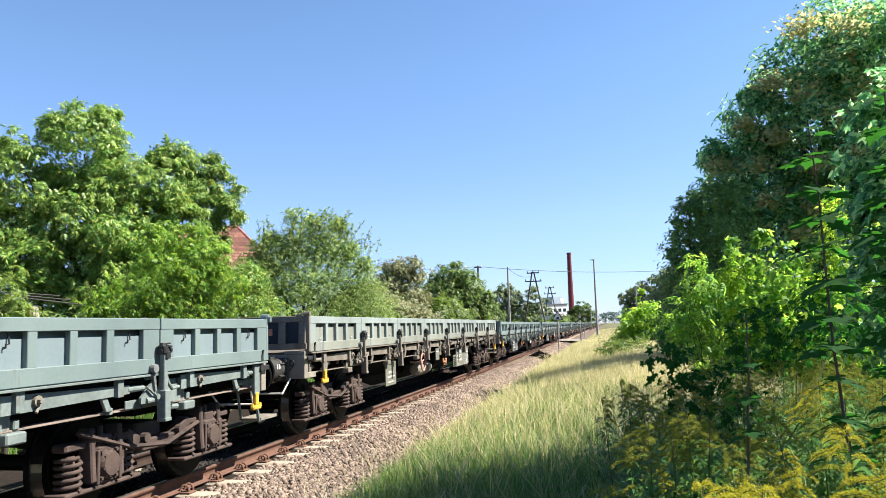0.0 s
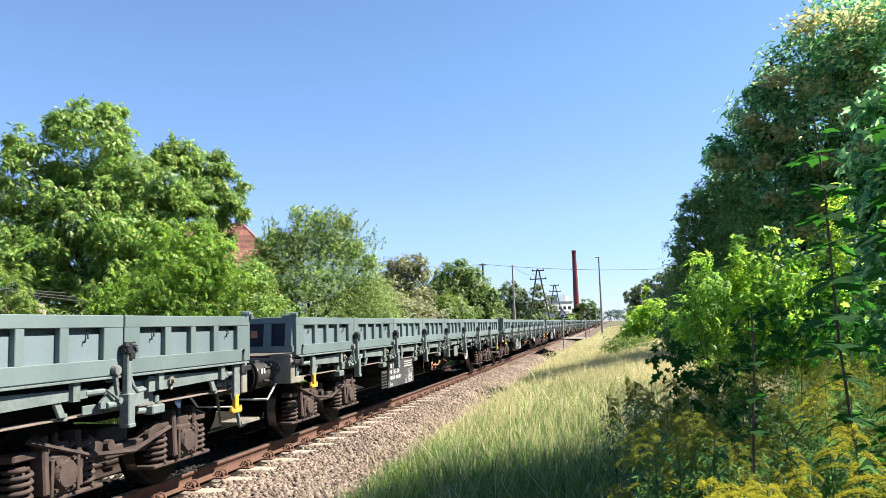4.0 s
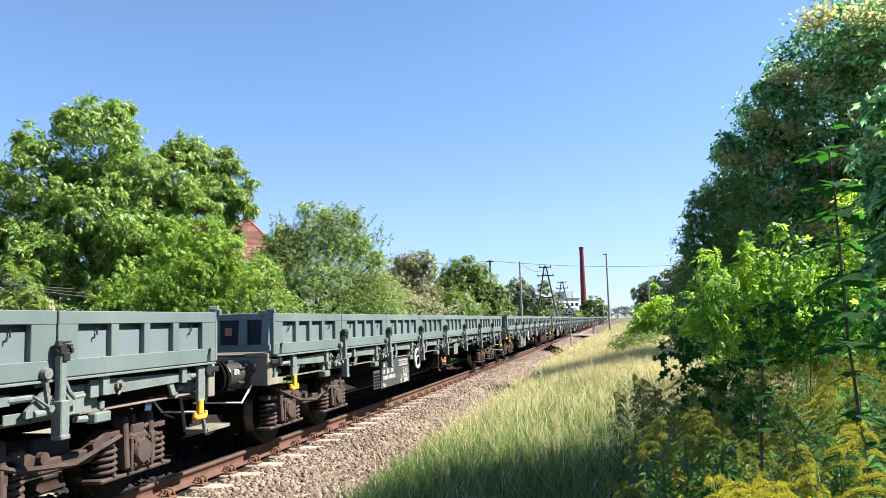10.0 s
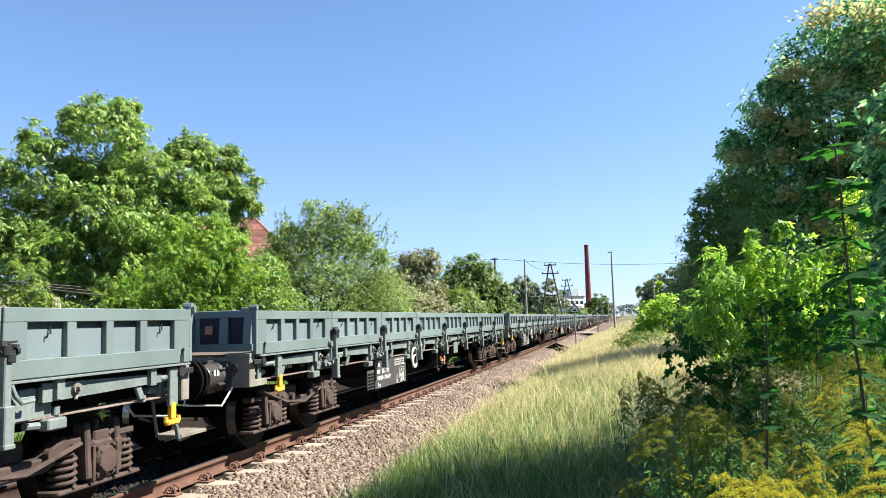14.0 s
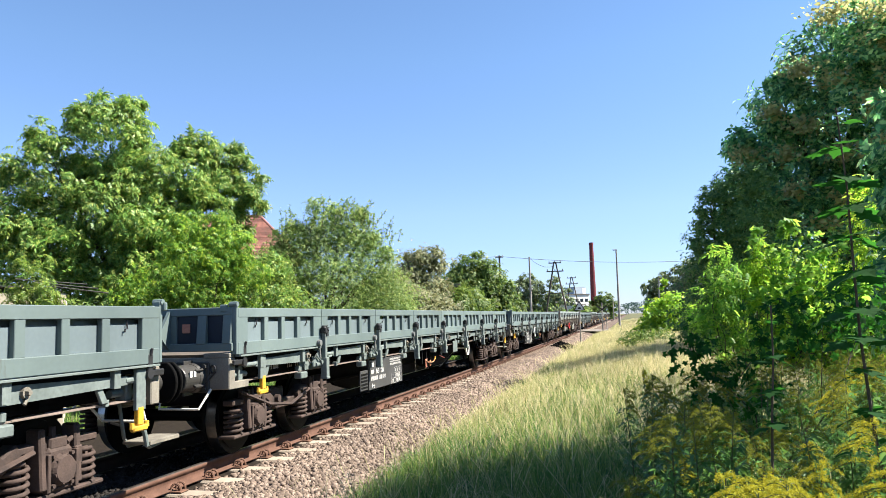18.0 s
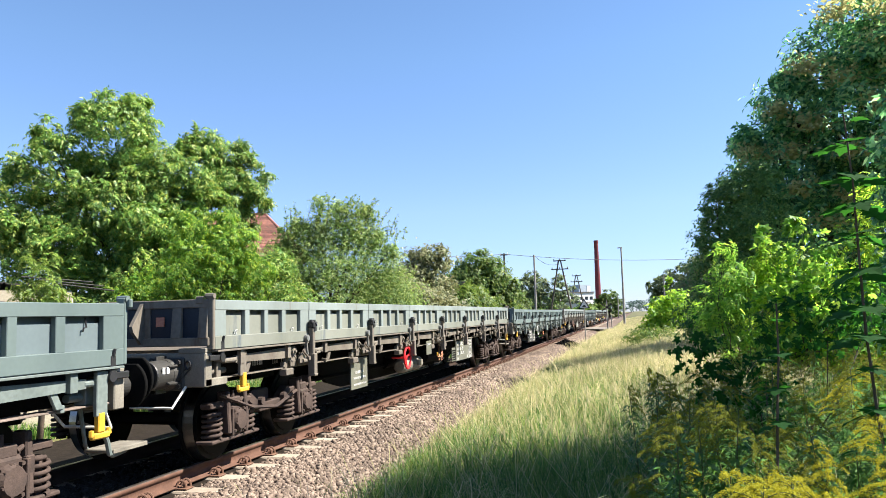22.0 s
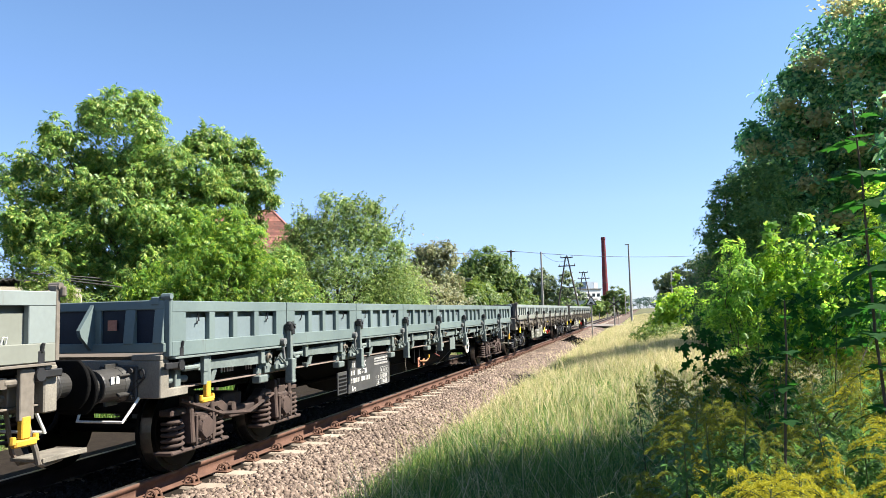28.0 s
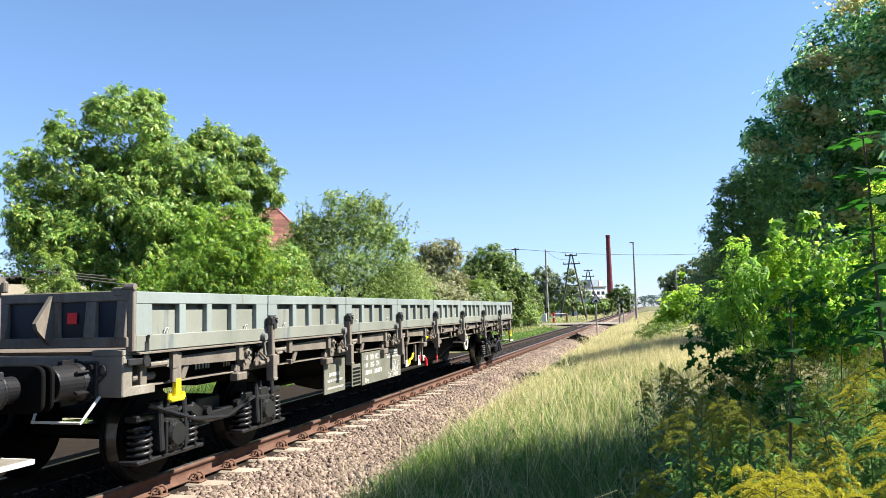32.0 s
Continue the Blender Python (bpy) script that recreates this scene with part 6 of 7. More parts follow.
    b = thing("barrier_drive", "pale grey barrier drive cabinet at the crossing", "barrier", pose(-12.6, 94.2, -0.2))
    bm = bmesh.new()
    box(bm, -0.3, 0.3, -0.25, 0.25, 0, 1.15, 0.03)
    part("cabinet", bm, M_WHITE, b)
    bm = bmesh.new()
    box(bm, 0.35, 0.6, -0.1, 0.1, 1.3, 1.9, 0.03)
    cyl(bm, (0.48, 0, -0.1), (0.48, 0, 1.4), 0.05, 0.05, 8)
    part("signal_head", bm, M_BLACK, b, "black signal head")
    # fence posts along the far side of the road
    for i in range(6):
        p = tagged(new("fence_post", None), "short pale concrete fence post beside the road", "fence post", group="fence posts by the crossing")
        p.matrix_basis = pose(-10 + i * 1.2, 112 + i * 2.0, -0.3)
        bm = bmesh.new()
        box(bm, -0.07, 0.07, -0.07, 0.07, -0.1, 1.3, 0.01)
        part("post", bm, M_CONCRETE, p)


build_crossing()


# ---- the side right of the track ----
def build_right():
    lt = tree("linden_tree", "tall dark linden tree with pale seed bracts", "tree", (6.6, 25.5, 0.0),
         ragged(12, [(7.4, 23.9, 10.1, 1.3), (6.1, 24.2, 9.0, 1.3), (7.8, 23.8, 8.8, 1.6), (5.0, 24.5, 7.8, 1.0), (6.7, 24.1, 7.3, 1.9), (4.4, 24.6, 6.7, 0.95), (5.2, 24.5, 5.7, 1.7), (7.2, 23.9, 5.1, 2.0),
          (3.9, 24.7, 5.3, 0.95), (4.2, 24.7, 4.2, 1.3), (5.7, 24.4, 3.7, 2.0), (3.5, 24.8, 6.8, 0.36), (4.9, 24.5, 8.7, 0.4), (8.7, 23.4, 6.6, 2.1), (5, 24.4, 2, 1.6), (8.9, 23.2, 9.6, 1.5), (9.3, 23, 4.4, 2)], 3, 0.30, 0.1),
         26000, L_LINDEN, T_PAIR, 0.185, 0.3, 9, 0.34, 0.62, 0.75, seed=21, limbs=14)
    rng = np.random.default_rng(4)
    bracts = []
    for cx, cy, cz, cr in ((6.0, 22.9, 10.1, 0.5), (7.2, 22.7, 9.9, 0.6), (7.0, 22.6, 8.9, 0.5), (5.2, 23.3, 8.6, 0.45), (6.1, 23.0, 8.1, 0.5), (7.6, 22.3, 8.0, 0.6), (6.9, 22.4, 7.2, 0.5), (4.5, 23.8, 7.5, 0.35), (5.3, 23.2, 6.9, 0.45),
                           (3.7, 24.0, 6.3, 0.4), (4.6, 23.4, 6.1, 0.4), (6.0, 22.6, 5.9, 0.45), (7.2, 22.0, 6.0, 0.55), (4.8, 23.0, 5.0, 0.3), (6.1, 22.5, 4.7, 0.4), (7.4, 22.0, 4.8, 0.45), (5.4, 22.8, 4.0, 0.4)):
        bracts.append(rng.normal(size=(260, 3)) * np.array([0.6, 0.5, 0.36]) * cr + np.array([cx - 6.6, cy - 25.75, cz]))
    p = np.concatenate(bracts)
    v, f = scatter(T_SIMPLE[0], T_SIMPLE[1], p, turns(rng, len(p), 0.8), rng.uniform(0.10, 0.20, len(p)))
    tagged(part("bract_foliage", quad_mesh("bract_foliage", v, f, L_BRACT), L_BRACT, lt, "pale yellowish seed bracts"), kind="stuff")
    tree("field_maple", "rounded mid-green field maple beside the linden", "tree", (2.7, 22.4, 0.0),
         [(2.39, 21.9, 4.5, 0.5), (2.95, 21.8, 4.9, 0.6), (2.56, 21.85, 3.6, 0.8), (2.1, 21.9, 3.7, 0.45), (2.3, 21.9, 2.6, 0.9), (3.3, 21.8, 4.0, 0.9), (3.1, 21.8, 2.5, 1.0), (2.2, 21.9, 1.4, 0.9), (3.2, 21.8, 1.3, 1.0), (3.6, 21.8, 5.2, 0.5)],
         6500, L_FIELD, T_PAIR, 0.13, 0.08, 12, 0.36, 0.55, 0.7, seed=28, limbs=8)
    for sd_, bx, by, bl, n in ((61, 2.21, 13.32, [(2.21, 13.32, 2.69, 0.14), (2.19, 13.32, 2.39, 0.26), (2.16, 13.32, 1.98, 0.36), (2.13, 13.35, 1.46, 0.45), (2.1, 13.35, 0.86, 0.51), (2.1, 13.35, 0.35, 0.51)], 420),
                               (62, 2.79, 13.66, [(2.79, 13.66, 2.58, 0.15), (2.81, 13.65, 2.21, 0.3), (2.82, 13.65, 1.76, 0.42), (2.79, 13.65, 1.23, 0.49), (2.85, 13.65, 0.71, 0.54), (2.85, 13.65, 0.35, 0.54)], 460),
                               (63, 3.86, 13.46, [(3.86, 13.46, 3.66, 0.14), (3.84, 13.46, 3.21, 0.3), (3.84, 13.46, 2.62, 0.44), (3.82, 13.46, 1.92, 0.54), (3.8, 13.48, 1.02, 0.6), (3.8, 13.48, 0.35, 0.6)], 420),
                               (64, 4.25, 13.34, [(4.25, 13.34, 3.01, 0.28), (4.29, 13.34, 2.49, 0.49), (4.23, 13.34, 1.79, 0.63), (4.22, 13.35, 1.09, 0.67), (4.22, 13.35, 0.35, 0.67)], 480),
                               (65, 3.27, 13.56, [(3.27, 13.56, 2.15, 0.31), (3.29, 13.56, 1.61, 0.46), (3.22, 13.58, 0.99, 0.53), (3.22, 13.58, 0.35, 0.53)], 340),
                               (66, 1.48, 12.81, [(1.48, 12.81, 2.51, 0.2), (1.5, 12.81, 2.06, 0.33), (1.35, 12.81, 1.61, 0.42), (1.58, 12.81, 1.08, 0.48), (1.58, 12.81, 0.35, 0.48)], 380)):
        tree("ash_sapling", "slender sunlit sapling with drooping bright feathered leaves", "sapling", (bx, by, -0.1), bl, n, L_BRIGHT if sd_ != 66 else L_YOUNG, T_PINNATE, 0.20, 0.018, 5, 0.5, 0.2, 0.35, seed=sd_, limbs=6, group="sunlit saplings")
    tree("sapling_bush", "bright yellow-green young shrub in the sun", "shrub", (1.7, 38.0, -0.1),
         [(1.3, 38.0, 1.4, 0.72), (2.0, 38.0, 1.8, 0.72), (2.6, 37.9, 1.3, 0.75), (1.5, 38.0, 0.7, 0.95), (2.8, 37.9, 0.7, 0.88), (0.8, 38.0, 0.8, 0.55), (1.7, 38.0, 2.6, 0.2), (1.8, 38.0, 3.1, 0.16), (1.75, 38, 2.2, 0.3)],
         2300, L_BRIGHT, T_PAIR, 0.21, 0.03, 10, 0.38, 0.4, 0.8, seed=22, limbs=7)
    tree("dark_weed_clump", "low dark green weed clump in the grass", "shrub", (0.4, 27.5, -0.2), [(0.2, 27.0, 0.3, 0.6), (0.9, 28.0, 0.35, 0.7), (0.3, 29.5, 0.3, 0.6), (1.5, 27.5, 0.3, 0.6)], 1500, L_ROUND, T_PAIR, 0.12, 0.02, 10, 0.4, seed=24, limbs=2)
    tree("young_maple", "bright backlit young maple with lobed leaves", "shrub", (2.7, 13.3, 0.0),
         [(2.37, 13.17, 2.2, 0.49), (2.89, 13.02, 2.35, 0.49), (2.07, 13.17, 1.68, 0.53), (2.66, 13.02, 1.61, 0.59), (3.26, 12.88, 1.61, 0.52), (1.7, 13.17, 1.83, 0.36), (1.48, 13.17, 1.39, 0.41), (2.37, 13.17, 0.87, 0.59), (3.11, 13.02, 0.87, 0.59), (2.1, 13.17, 2.72, 0.21), (2.59, 13.02, 2.82, 0.21), (1.78, 13.32, 0.57, 0.59), (3.85, 13.62, 1.16, 0.74), (3.7, 13.62, 2.2, 0.59), (2.6, 13.2, 0.4, 0.6), (1.8, 13.2, 0.3, 0.5), (3.4, 13.4, 0.5, 0.6)],
         2400, L_YOUNG, T_MAPLE, 0.11, 0.03, 9, 0.36, 0.35, 0.75, seed=23, limbs=9)
    tree("maple_shrub", "leafy maple at the edge of the trees", "tree", (4.3, 10.6, 0.0),
         [(3.7, 10.4, 4.3, 0.42), (3.9, 10.3, 3.7, 0.68), (3.8, 10.4, 2.8, 0.66), (3.6, 10.4, 2.1, 0.55), (4.2, 10.2, 3.2, 0.93), (3.8, 10.4, 1.4, 0.76), (3.45, 10.8, 2.6, 0.3), (3.5, 10.8, 3.3, 0.25)],
         3000, L_LINDEN, T_MAPLE, 0.15, 0.10, 12, 0.4, seed=25, limbs=8)
    # unseen tall tree, added beyond the picture's edge to shade goldenrod and near grass
    blobs = [(gx + 0.873 * z, gy + 0.218 * z, z, r) for gx, gy, z, r in ((-1.6, 4.6, 8.6, 1.0), (-1.6, 5.8, 9.3, 1.1), (-0.9, 5.6, 8.6, 0.6), (-1.4, 7.0, 8.8, 1.1), (-0.7, 7.1, 9.4, 0.8))]
    tree("unseen_shade_tree", "tall unseen tree whose crown shades the near grass", "tree", (8.0, 8.4, 0.0), blobs, 7500, L_LINDEN, T_MAPLE, 0.19, 0.16, 12, 0.5, 0.2, seed=26, limbs=11)
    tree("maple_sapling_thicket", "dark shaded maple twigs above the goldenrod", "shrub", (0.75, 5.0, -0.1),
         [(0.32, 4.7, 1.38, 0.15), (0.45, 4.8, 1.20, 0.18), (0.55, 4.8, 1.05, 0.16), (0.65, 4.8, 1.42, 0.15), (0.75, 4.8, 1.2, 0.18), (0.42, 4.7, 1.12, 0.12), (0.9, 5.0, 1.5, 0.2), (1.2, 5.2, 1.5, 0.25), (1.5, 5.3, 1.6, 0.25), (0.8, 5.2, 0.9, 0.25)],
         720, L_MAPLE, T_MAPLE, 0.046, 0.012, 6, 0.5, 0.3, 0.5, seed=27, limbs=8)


build_right()


def maple_leaf_mesh(seed):
    """A five-lobed toothed leaf, gently folded and drooping; stalk end at the origin, tip along +x."""
    rng = np.random.default_rng(seed)
    half = [(0.0, 0.0), (-0.10, 0.16), (-0.16, 0.40), (0.02, 0.36), (0.10, 0.62), (0.26, 0.50), (0.36, 0.70), (0.44, 0.46), (0.50, 0.26), (0.66, 0.30), (0.74, 0.16), (1.0, 0.0)]
    bm = bmesh.new()

    def zz(x, y):
        return 0.10 * abs(y) - 0.16 * x * x - 0.20 * y * y + 0.03 * math.sin(7 * x + seed) * math.sin(6 * y)
    mid = [bm.verts.new((x, 0, zz(x, 0))) for x in np.linspace(0, 1, 7)]
    for s in (-1, 1):
        rim = [bm.verts.new((x + rng.normal(0, 0.015), s * (y + rng.normal(0, 0.015)), zz(x, y))) for x, y in half[1:-1]]
        chain = [mid[0]] + rim + [mid[-1]]
        for i in range(len(chain) - 1):
            a, b = chain[i], chain[i + 1]
            k = min(range(7), key=lambda j: abs(mid[j].co.x - (a.co.x + b.co.x) / 2))
            if mid[k] not in (a, b):
                bm.faces.new((a, b, mid[k]))
            if i and i < len(chain) - 1:
                k0 = min(range(7), key=lambda j: abs(mid[j].co.x - (chain[i - 1].co.x + a.co.x) / 2))
                lo, hi = sorted((k0, k))
                for j in range(lo, hi):
                    try:
                        bm.faces.new((a, mid[j], mid[j + 1]))
                    except ValueError:
                        pass
    cyl(bm, (-0.5, 0, 0.05), (0.02, 0, 0), 0.014, 0.014, 5)
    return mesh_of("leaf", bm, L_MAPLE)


def build_saplings():
    rng = np.random.default_rng(9)
    kinds = [maple_leaf_mesh(i) for i in range(5)]
    for x, y, z0, z1, top, dx in ((0.90, 3.10, 1.05, 2.36, 0.125, -0.10), (0.50, 2.95, 1.15, 1.60, 0.075, -0.01), (1.12, 3.25, 1.1, 2.5, 0.14, 0.02), (1.28, 3.45, 1.1, 2.45, 0.14, 0.0)):
        s = thing("maple_sapling", "slender young maple with broad dark green leaves", "sapling", pose(x, y, 0), group="maple saplings")
        bm = bmesh.new()
        pts = [Vector((0.02 * math.sin(k), 0, z1 * k / 8)) + Vector((dx * (k / 8) ** 2, 0, 0)) for k in range(9)]
        tube(bm, pts, 0.009, 7, 0.003)
        part("stem", bm, M_BARK, s)
        z, i = z0, 0
        while z < z1:
            k = z / z1 * 8
            c = pts[int(min(7, k))].lerp(pts[int(min(7, k)) + 1], k - int(min(7, k)))
            a0 = (i % 2) * 90 + rng.normal(0, 18)
            for side in (0, 180):
                sz = 0.80 * top * rng.uniform(0.75, 1.15) * (0.6 if z > z1 - 0.12 else 1)
                m = pose(c.x, c.y, z, 0, 0, a0 + side) @ pose(0.5 * sz, 0, 0.04 * sz, rng.normal(0, 10), rng.normal(14, 9), 0)
                lf = part("leaf", kinds[int(rng.integers(5))], None, s, at=m @ Matrix.Diagonal((sz, sz, sz, 1)))
            z += 0.022 if i % 2 == 0 else rng.uniform(0.085, 0.14)
            i += 1


build_saplings()


def goldenrod_plant(seed, h, size):
    rng = np.random.default_rng(seed)
    root = thing("goldenrod", "tall goldenrod with drooping yellow flower plumes", "wildflower", group="goldenrod stand")
    bm = bmesh.new()
    lean = rng.normal(0, 0.05, 2)
    pts = [Vector((lean[0] * (k / 7) ** 2, lean[1] * (k / 7) ** 2, h * k / 7)) for k in range(8)]
    tube(bm, pts, 0.005, 5, 0.002)
    part("stem", bm, M_STEM, root)
    # lance leaves
    n = 200
    zz = rng.uniform(0.22, 0.9, n) * h
    pos = np.stack([lean[0] * (zz / h) ** 2, lean[1] * (zz / h) ** 2, zz], 1)
    tv, tf = template([leaflet((0, 0, 0), (1, 0, 0.35), 1.0, 0.16, 0.45)])
    v, f = scatter(tv, tf, pos, turns(rng, n, 0.15), rng.uniform(0.08, 0.13, n))
    part("leaves", quad_mesh("leaves", v, f, L_HERB), None, root)
    # plume of arching sprays that all lean to one side; florets crowd the upper side of each spray
    ps, big = [], []
    side = rng.uniform(0, 6.28)
    bm = bmesh.new()
    count = 10
    for j in range(count):
        k = j / (count - 1)
        z0 = h * (0.87 + 0.12 * k)
        reach = (0.105 * (1 - k) ** 0.6 + 0.03) * size * rng.uniform(0.8, 1.2)
        a = side + (1 if j % 2 else -1) * rng.uniform(0.15, 1.5)
        m = int(30 + 380 * reach / 0.25)
        u = rng.uniform(0.12, 1, m)
        path = np.linspace(0, 1, 7)
        sx, sy = lean[0] * (z0 / h) ** 2, lean[1] * (z0 / h) ** 2

        def arc(q):
            r = reach * (q - 0.10 * q * q)
            return np.stack([np.cos(a) * r + sx, np.sin(a) * r + sy, z0 + reach * (0.62 * q - 0.72 * q * q)], 1)
        tube(bm, [Vector(q) for q in arc(path)], 0.0015, 4)
        puff = 0.0058 * (1.15 - 0.6 * u)[:, None]
        ps.append(arc(u) + rng.normal(size=(m, 3)) * puff + np.array([0, 0, 0.007]))
        big.append(rng.uniform(0.0035, 0.006, m))
    part("sprays", bm, M_STEM, root, "thin green spray stalks")
    p, sz = np.concatenate(ps), np.concatenate(big)
    tv, tf = template([leaflet((0, 0, 0), (1, 0, 0.3), 1, 0.6, 0.1), leaflet((0, 0, 0), (-0.5, 0.9, 0.3), 1, 0.6, 0.1)])
    v, f = scatter(tv, tf, p, turns(rng, len(p), 0.9), sz)
    part("flower_plume", quad_mesh("flower_plume", v, f, L_GOLD_SHADE if seed % 2 else L_GOLD), None, root, "yellow flower sprays in the olive tone of shade" if seed % 2 else "bright yellow flower sprays")
    return root


def build_goldenrod():
    rng = np.random.default_rng(17)
    kinds = [goldenrod_plant(100 + i, 1.02 + 0.05 * i, (1.0, 1.4, 1.2, 0.9, 1.5, 1.1)[i]) for i in range(6)]
    kinds += [goldenrod_plant(110 + 2 * i, 1.04 + 0.05 * i, 1.9 + 0.2 * i) for i in range(3)]
    spots = []
    for _ in range(400):                        # a close front row
        x, y = rng.uniform(0.15, 1.25), rng.uniform(1.95, 2.7)
        if math.hypot(x, y) > 2.1 and all(math.hypot(x - a, y - b) > 0.13 for a, b in spots) and len(spots) < 22:
            spots.append((x, y))
    for _ in range(2000):
        y = 2.05 + 4.9 * rng.random() ** 1.1
        x = rng.uniform(0.0, 0.06 + 0.46 * y)
        if math.hypot(x, y) > 2.2 and all(math.hypot(x - a, y - b) > 0.10 for a, b in spots):
            spots.append((x, y))
        if len(spots) > 150:
            break
    for i, (x, y) in enumerate(spots):
        z = float(ground_z(np.array(x), np.array(y)))
        m = pose(x, y, z, rng.normal(0, 3), rng.normal(0, 3), rng.uniform(0, 360))
        if i < 9:
            kinds[(i + 6) % 9].matrix_basis = m
        else:
            # behind the front row mostly the shade-toned kinds
            j = 6 + int(rng.integers(3)) if y < 2.75 else int(rng.integers(3)) * 2 + (1 if rng.random() < (0.15 if y < 2.9 else 0.8) else 0)
            copy_thing(kinds[j], m)


build_goldenrod()


def blades(name, label, rng, n, x, y, hlo, hhi, wlo, whi, leanm, material, category="grass", scale=1.0):
    z = ground_z(x, y)
    h = rng.uniform(hlo, hhi, n) * scale
    w = rng.uniform(wlo, whi, n) * (1 + y / 20)
    a = rng.uniform(0, 2 * np.pi, n)
    lean = rng.normal(leanm, 0.2, n)
    la = rng.uniform(0, 2 * np.pi, n)
    side = np.stack([np.cos(a), np.sin(a), np.zeros(n)], 1) * w[:, None]
    out = np.stack([np.cos(la), np.sin(la), np.zeros(n)], 1) * (lean * h)[:, None]
    p = np.stack([x, y, z - 0.02], 1)
    up = np.array([0, 0, 1.0])
    m1 = p + out * 0.18 + up * (h * 0.45)[:, None]
    m2 = p + out * 0.65 + up * (h * 0.8)[:, None]
    t = p + out * 1.35 + up * (h * (1 - 0.5 * np.abs(lean)))[:, None]
    v = np.stack([p - side, p + side, m1 + side * 0.9, m1 - side * 0.9, m2 + side * 0.6, m2 - side * 0.6, t + side * 0.12, t - side * 0.12], 1).reshape(-1, 3)
    i = np.arange(n)[:, None] * 8
    f = np.concatenate([i + np.array([[0, 1, 2, 3]]), i + np.array([[3, 2, 4, 5]]), i + np.array([[5, 4, 6, 7]])], 1).reshape(-1, 4)
    return tagged(new(name, quad_mesh(name, v, f, material)), label, category, kind="stuff")


def patchy(x, y):
    """Slow wavy field from 0 to 1 that sorts straw from green."""
    return 0.5 + 0.25 * np.sin(1.3 * x + 0.37 * y) + 0.25 * np.sin(0.9 * x - 0.61 * y + 1.2 + np.sin(0.4 * y))


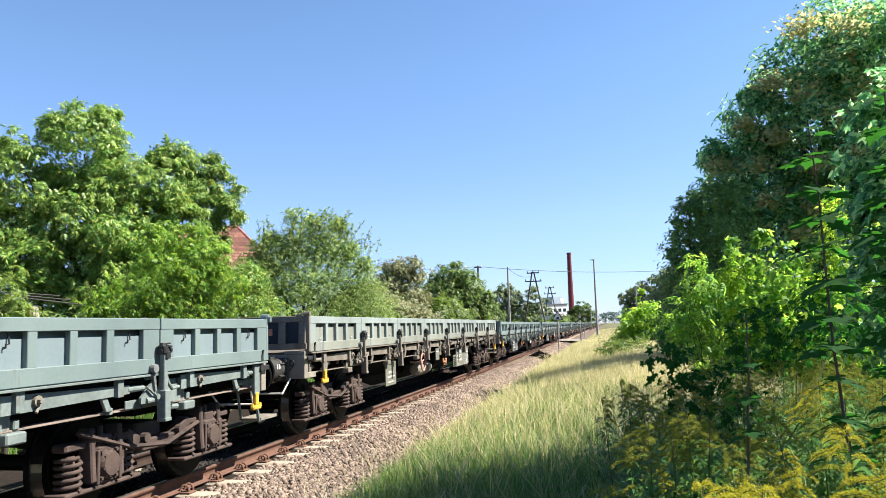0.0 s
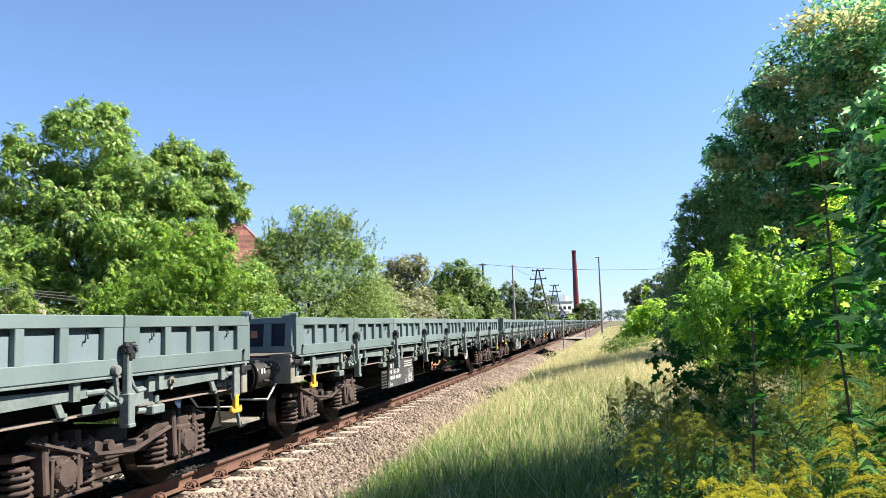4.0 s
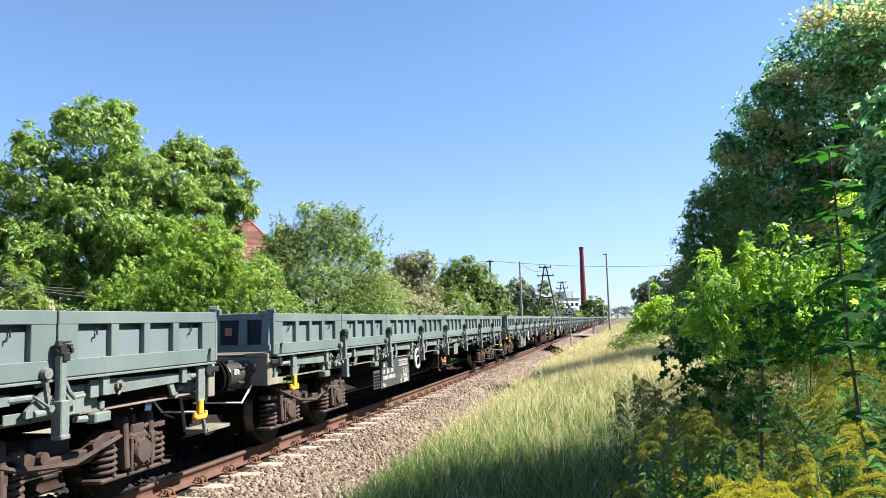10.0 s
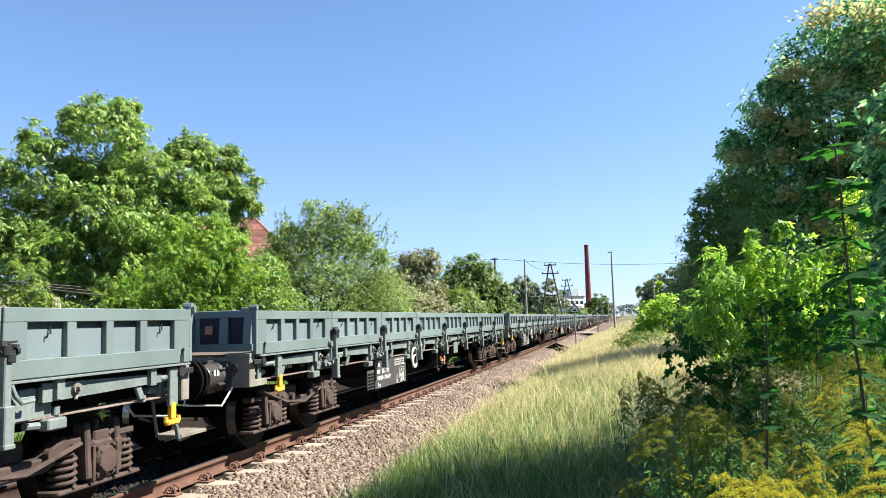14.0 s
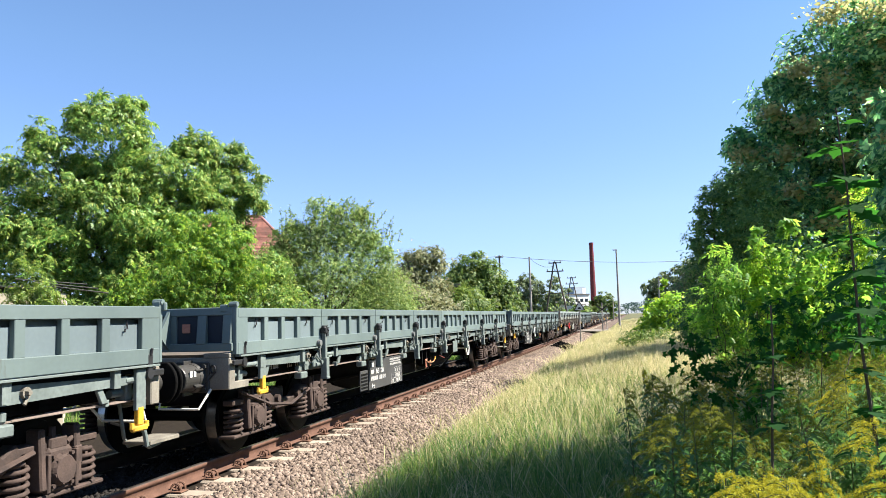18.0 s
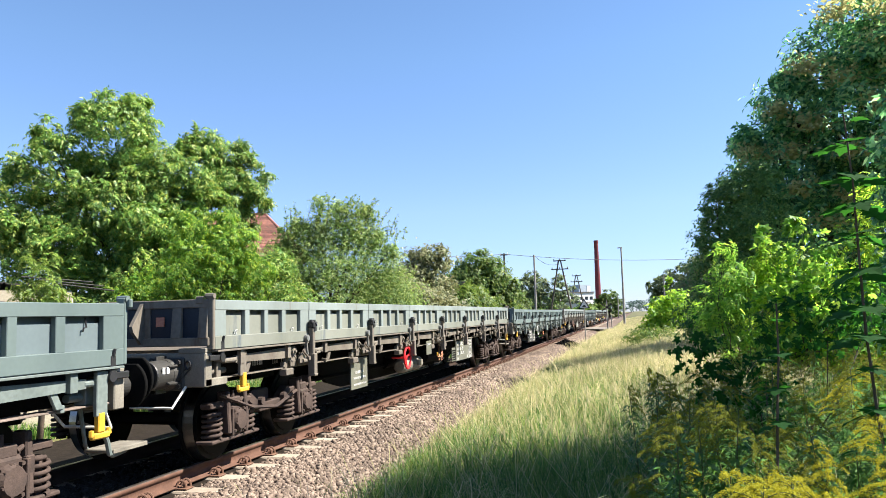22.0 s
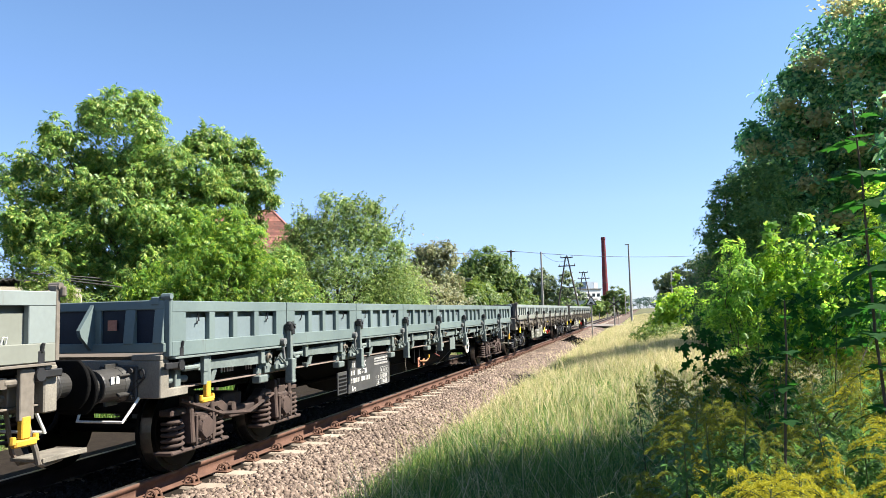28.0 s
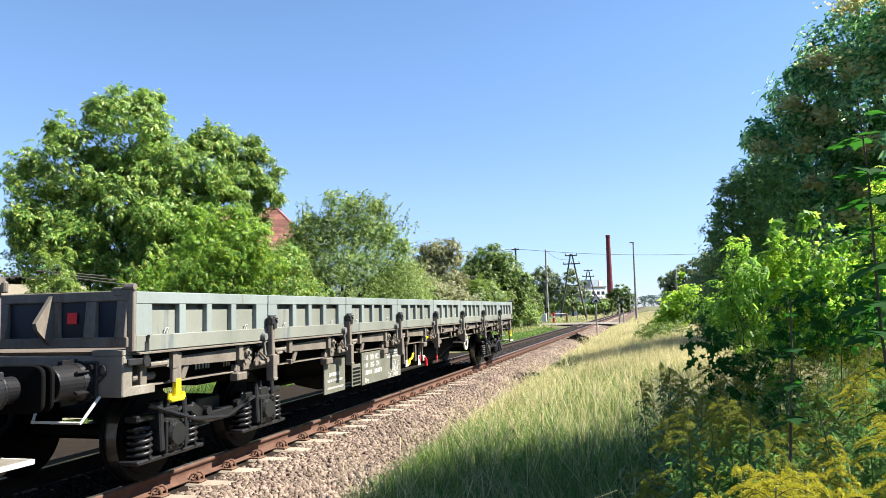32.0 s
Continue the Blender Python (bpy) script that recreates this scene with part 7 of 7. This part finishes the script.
def build_grass():
    rng = np.random.default_rng(8)
    n = 190000
    y = 3.4 + 62 * rng.random(n) ** 1.7
    x = rng.uniform(-3.2, 2.6, n) + np.clip((y - 30) / 60, 0, 1) + rng.normal(0, 0.14, n)
    p = patchy(x, y)
    straw = rng.random(n) < np.clip(0.15 + 0.8 * p + 0.02 * (y - 10) + 0.18 * (x + 1.2), 0.06, 0.95) * np.clip((y - 7.5) / 5, 0.05, 1)
    short = 0.45 + 0.55 * np.clip((x + 3.3) / 0.9, 0, 1)
    xs_, ys_ = x[straw], y[straw]
    m = int(straw.sum())
    blades("tall_grass", "tall sun-bleached straw-green grass along the track", rng, m, xs_, ys_, 0.30, 0.84, 0.0017, 0.0033, 0.30, L_GRASS, scale=short[straw])
    g = ~straw
    blades("green_grass", "fresh green grass beside the ballast", rng, int(g.sum()), x[g], y[g], 0.22, 0.74, 0.0020, 0.0042, 0.34, L_GRASS_GREEN, scale=short[g])
    # nodding seed stalks
    n = 5200
    y = 3.8 + 40 * rng.random(n) ** 1.6
    x = rng.uniform(-2.9, 2.2, n)
    blades("seed_stalks", "thin pale nodding grass seed stalks", rng, n, x, y, 0.7, 1.05, 0.0018, 0.003, 0.5, L_GRASS)
    n = 40000
    y = 8 + 130 * rng.random(n) ** 1.5
    x = rng.uniform(-22, -9.0, n)
    ok = (np.abs(y - (78.0 - 0.22 * (x - TX) + 0.01 * (x - TX) ** 2)) > 3.6) & ((y > 38) | (x < -11.0))
    x, y, n = x[ok], y[ok], int(ok.sum())
    blades("verge_grass", "rough green grass on the far side of the track", rng, n, x, y, 0.12, 0.4, 0.0025, 0.005, 0.3, L_GRASS_GREEN)
    n = 26000
    y = 3 + 68 * rng.random(n) ** 1.3
    x = np.where(y < 38, rng.uniform(-11.9, -11.0, n), rng.uniform(-9.6, -8.3, n)) + 0.25 * np.sin(y * 0.9)
    blades("track_side_grass", "tall rank grass close behind the far rail", rng, n, x, y, 0.15, 0.4, 0.003, 0.006, 0.3, L_GRASS_GREEN)
    n = 36000
    y = 60 + 130 * rng.random(n)
    x = np.where(rng.random(n) < 0.5, rng.uniform(-2.4, 6, n), rng.uniform(-16, -8.8, n))
    ok = np.abs(y - (78.0 - 0.22 * (x - TX))) > 3.6
    blades("far_grass", "dry grass verges beyond the crossing", rng, int(ok.sum()), x[ok], y[ok], 0.15, 0.4, 0.0025, 0.005, 0.3, L_GRASS)
    # leafy undergrowth among the goldenrod
    n = 9000
    y = 2.0 + 5.2 * rng.random(n)
    x = rng.uniform(0.05, 0.1 + 0.48 * y, n)
    keep = np.hypot(x, y) > 2.0
    x, y = x[keep], y[keep]
    n = len(x)
    pos = np.stack([x, y, ground_z(x, y) + rng.uniform(0.1, 0.85, n)], 1)
    tv, tf = template([leaflet((0, 0, 0), (1, 0, 0.25), 1.0, 0.22, 0.4), leaflet((0, 0, 0), (-0.5, 0.8, 0.3), 0.9, 0.2, 0.4)])
    v, f = scatter(tv, tf, pos, turns(rng, n, 0.35), rng.uniform(0.05, 0.11, n))
    tagged(new("undergrowth", quad_mesh("undergrowth", v, f, L_HERB)), "dense narrow green leaves among the goldenrod stems", "undergrowth", kind="stuff")
    # dark heap of clods beside the track
    n = 1500
    a_, r_ = rng.uniform(0, 6.28, n), rng.random(n) ** 0.5
    x, y = -3.9 + 1.15 * r_ * np.cos(a_), 43.0 + 3.6 * r_ * np.sin(a_)
    z = -0.5 + 0.55 * (1 - r_)
    tv, tf = template([leaflet((0, 0, 0), (math.cos(q), math.sin(q), 0.5), 1.0, 0.8, 0.6) for q in (0, 2.1, 4.2)])
    v, f = scatter(tv, tf, np.stack([x, y, z], 1), turns(rng, n, 1.0), rng.uniform(0.06, 0.14, n))
    tagged(new("clod_heap", quad_mesh("clod_heap", v, f, M_FRAME_DARK)), "dark heap of clods and cut brush beside the rails", "heap", kind="stuff")


build_grass()


# ---- what moves ----
def motions():
    step = 2.0 / FPS
    turns_at = [i * step for i in range(int(32.0 / step) + 1)]
    for k, w in WAGONS:
        walk(w, [(t, pose(TX, front_y(k, t) + 9.25, 0)) for t in (0, 4, 8, 12, 16, 20, 24, 28, 32)])
        for bg in w.children:
            if bg.name.startswith("bogie"):
                for ws in bg.children:
                    if ws.name.startswith("wheelset"):
                        y = ws.location.y
                        walk(ws, [(t, pose(0, y, 0.46, math.degrees((front_y(k, 0) - front_y(k, t)) / 0.46) % 360)) for t in turns_at])


motions()
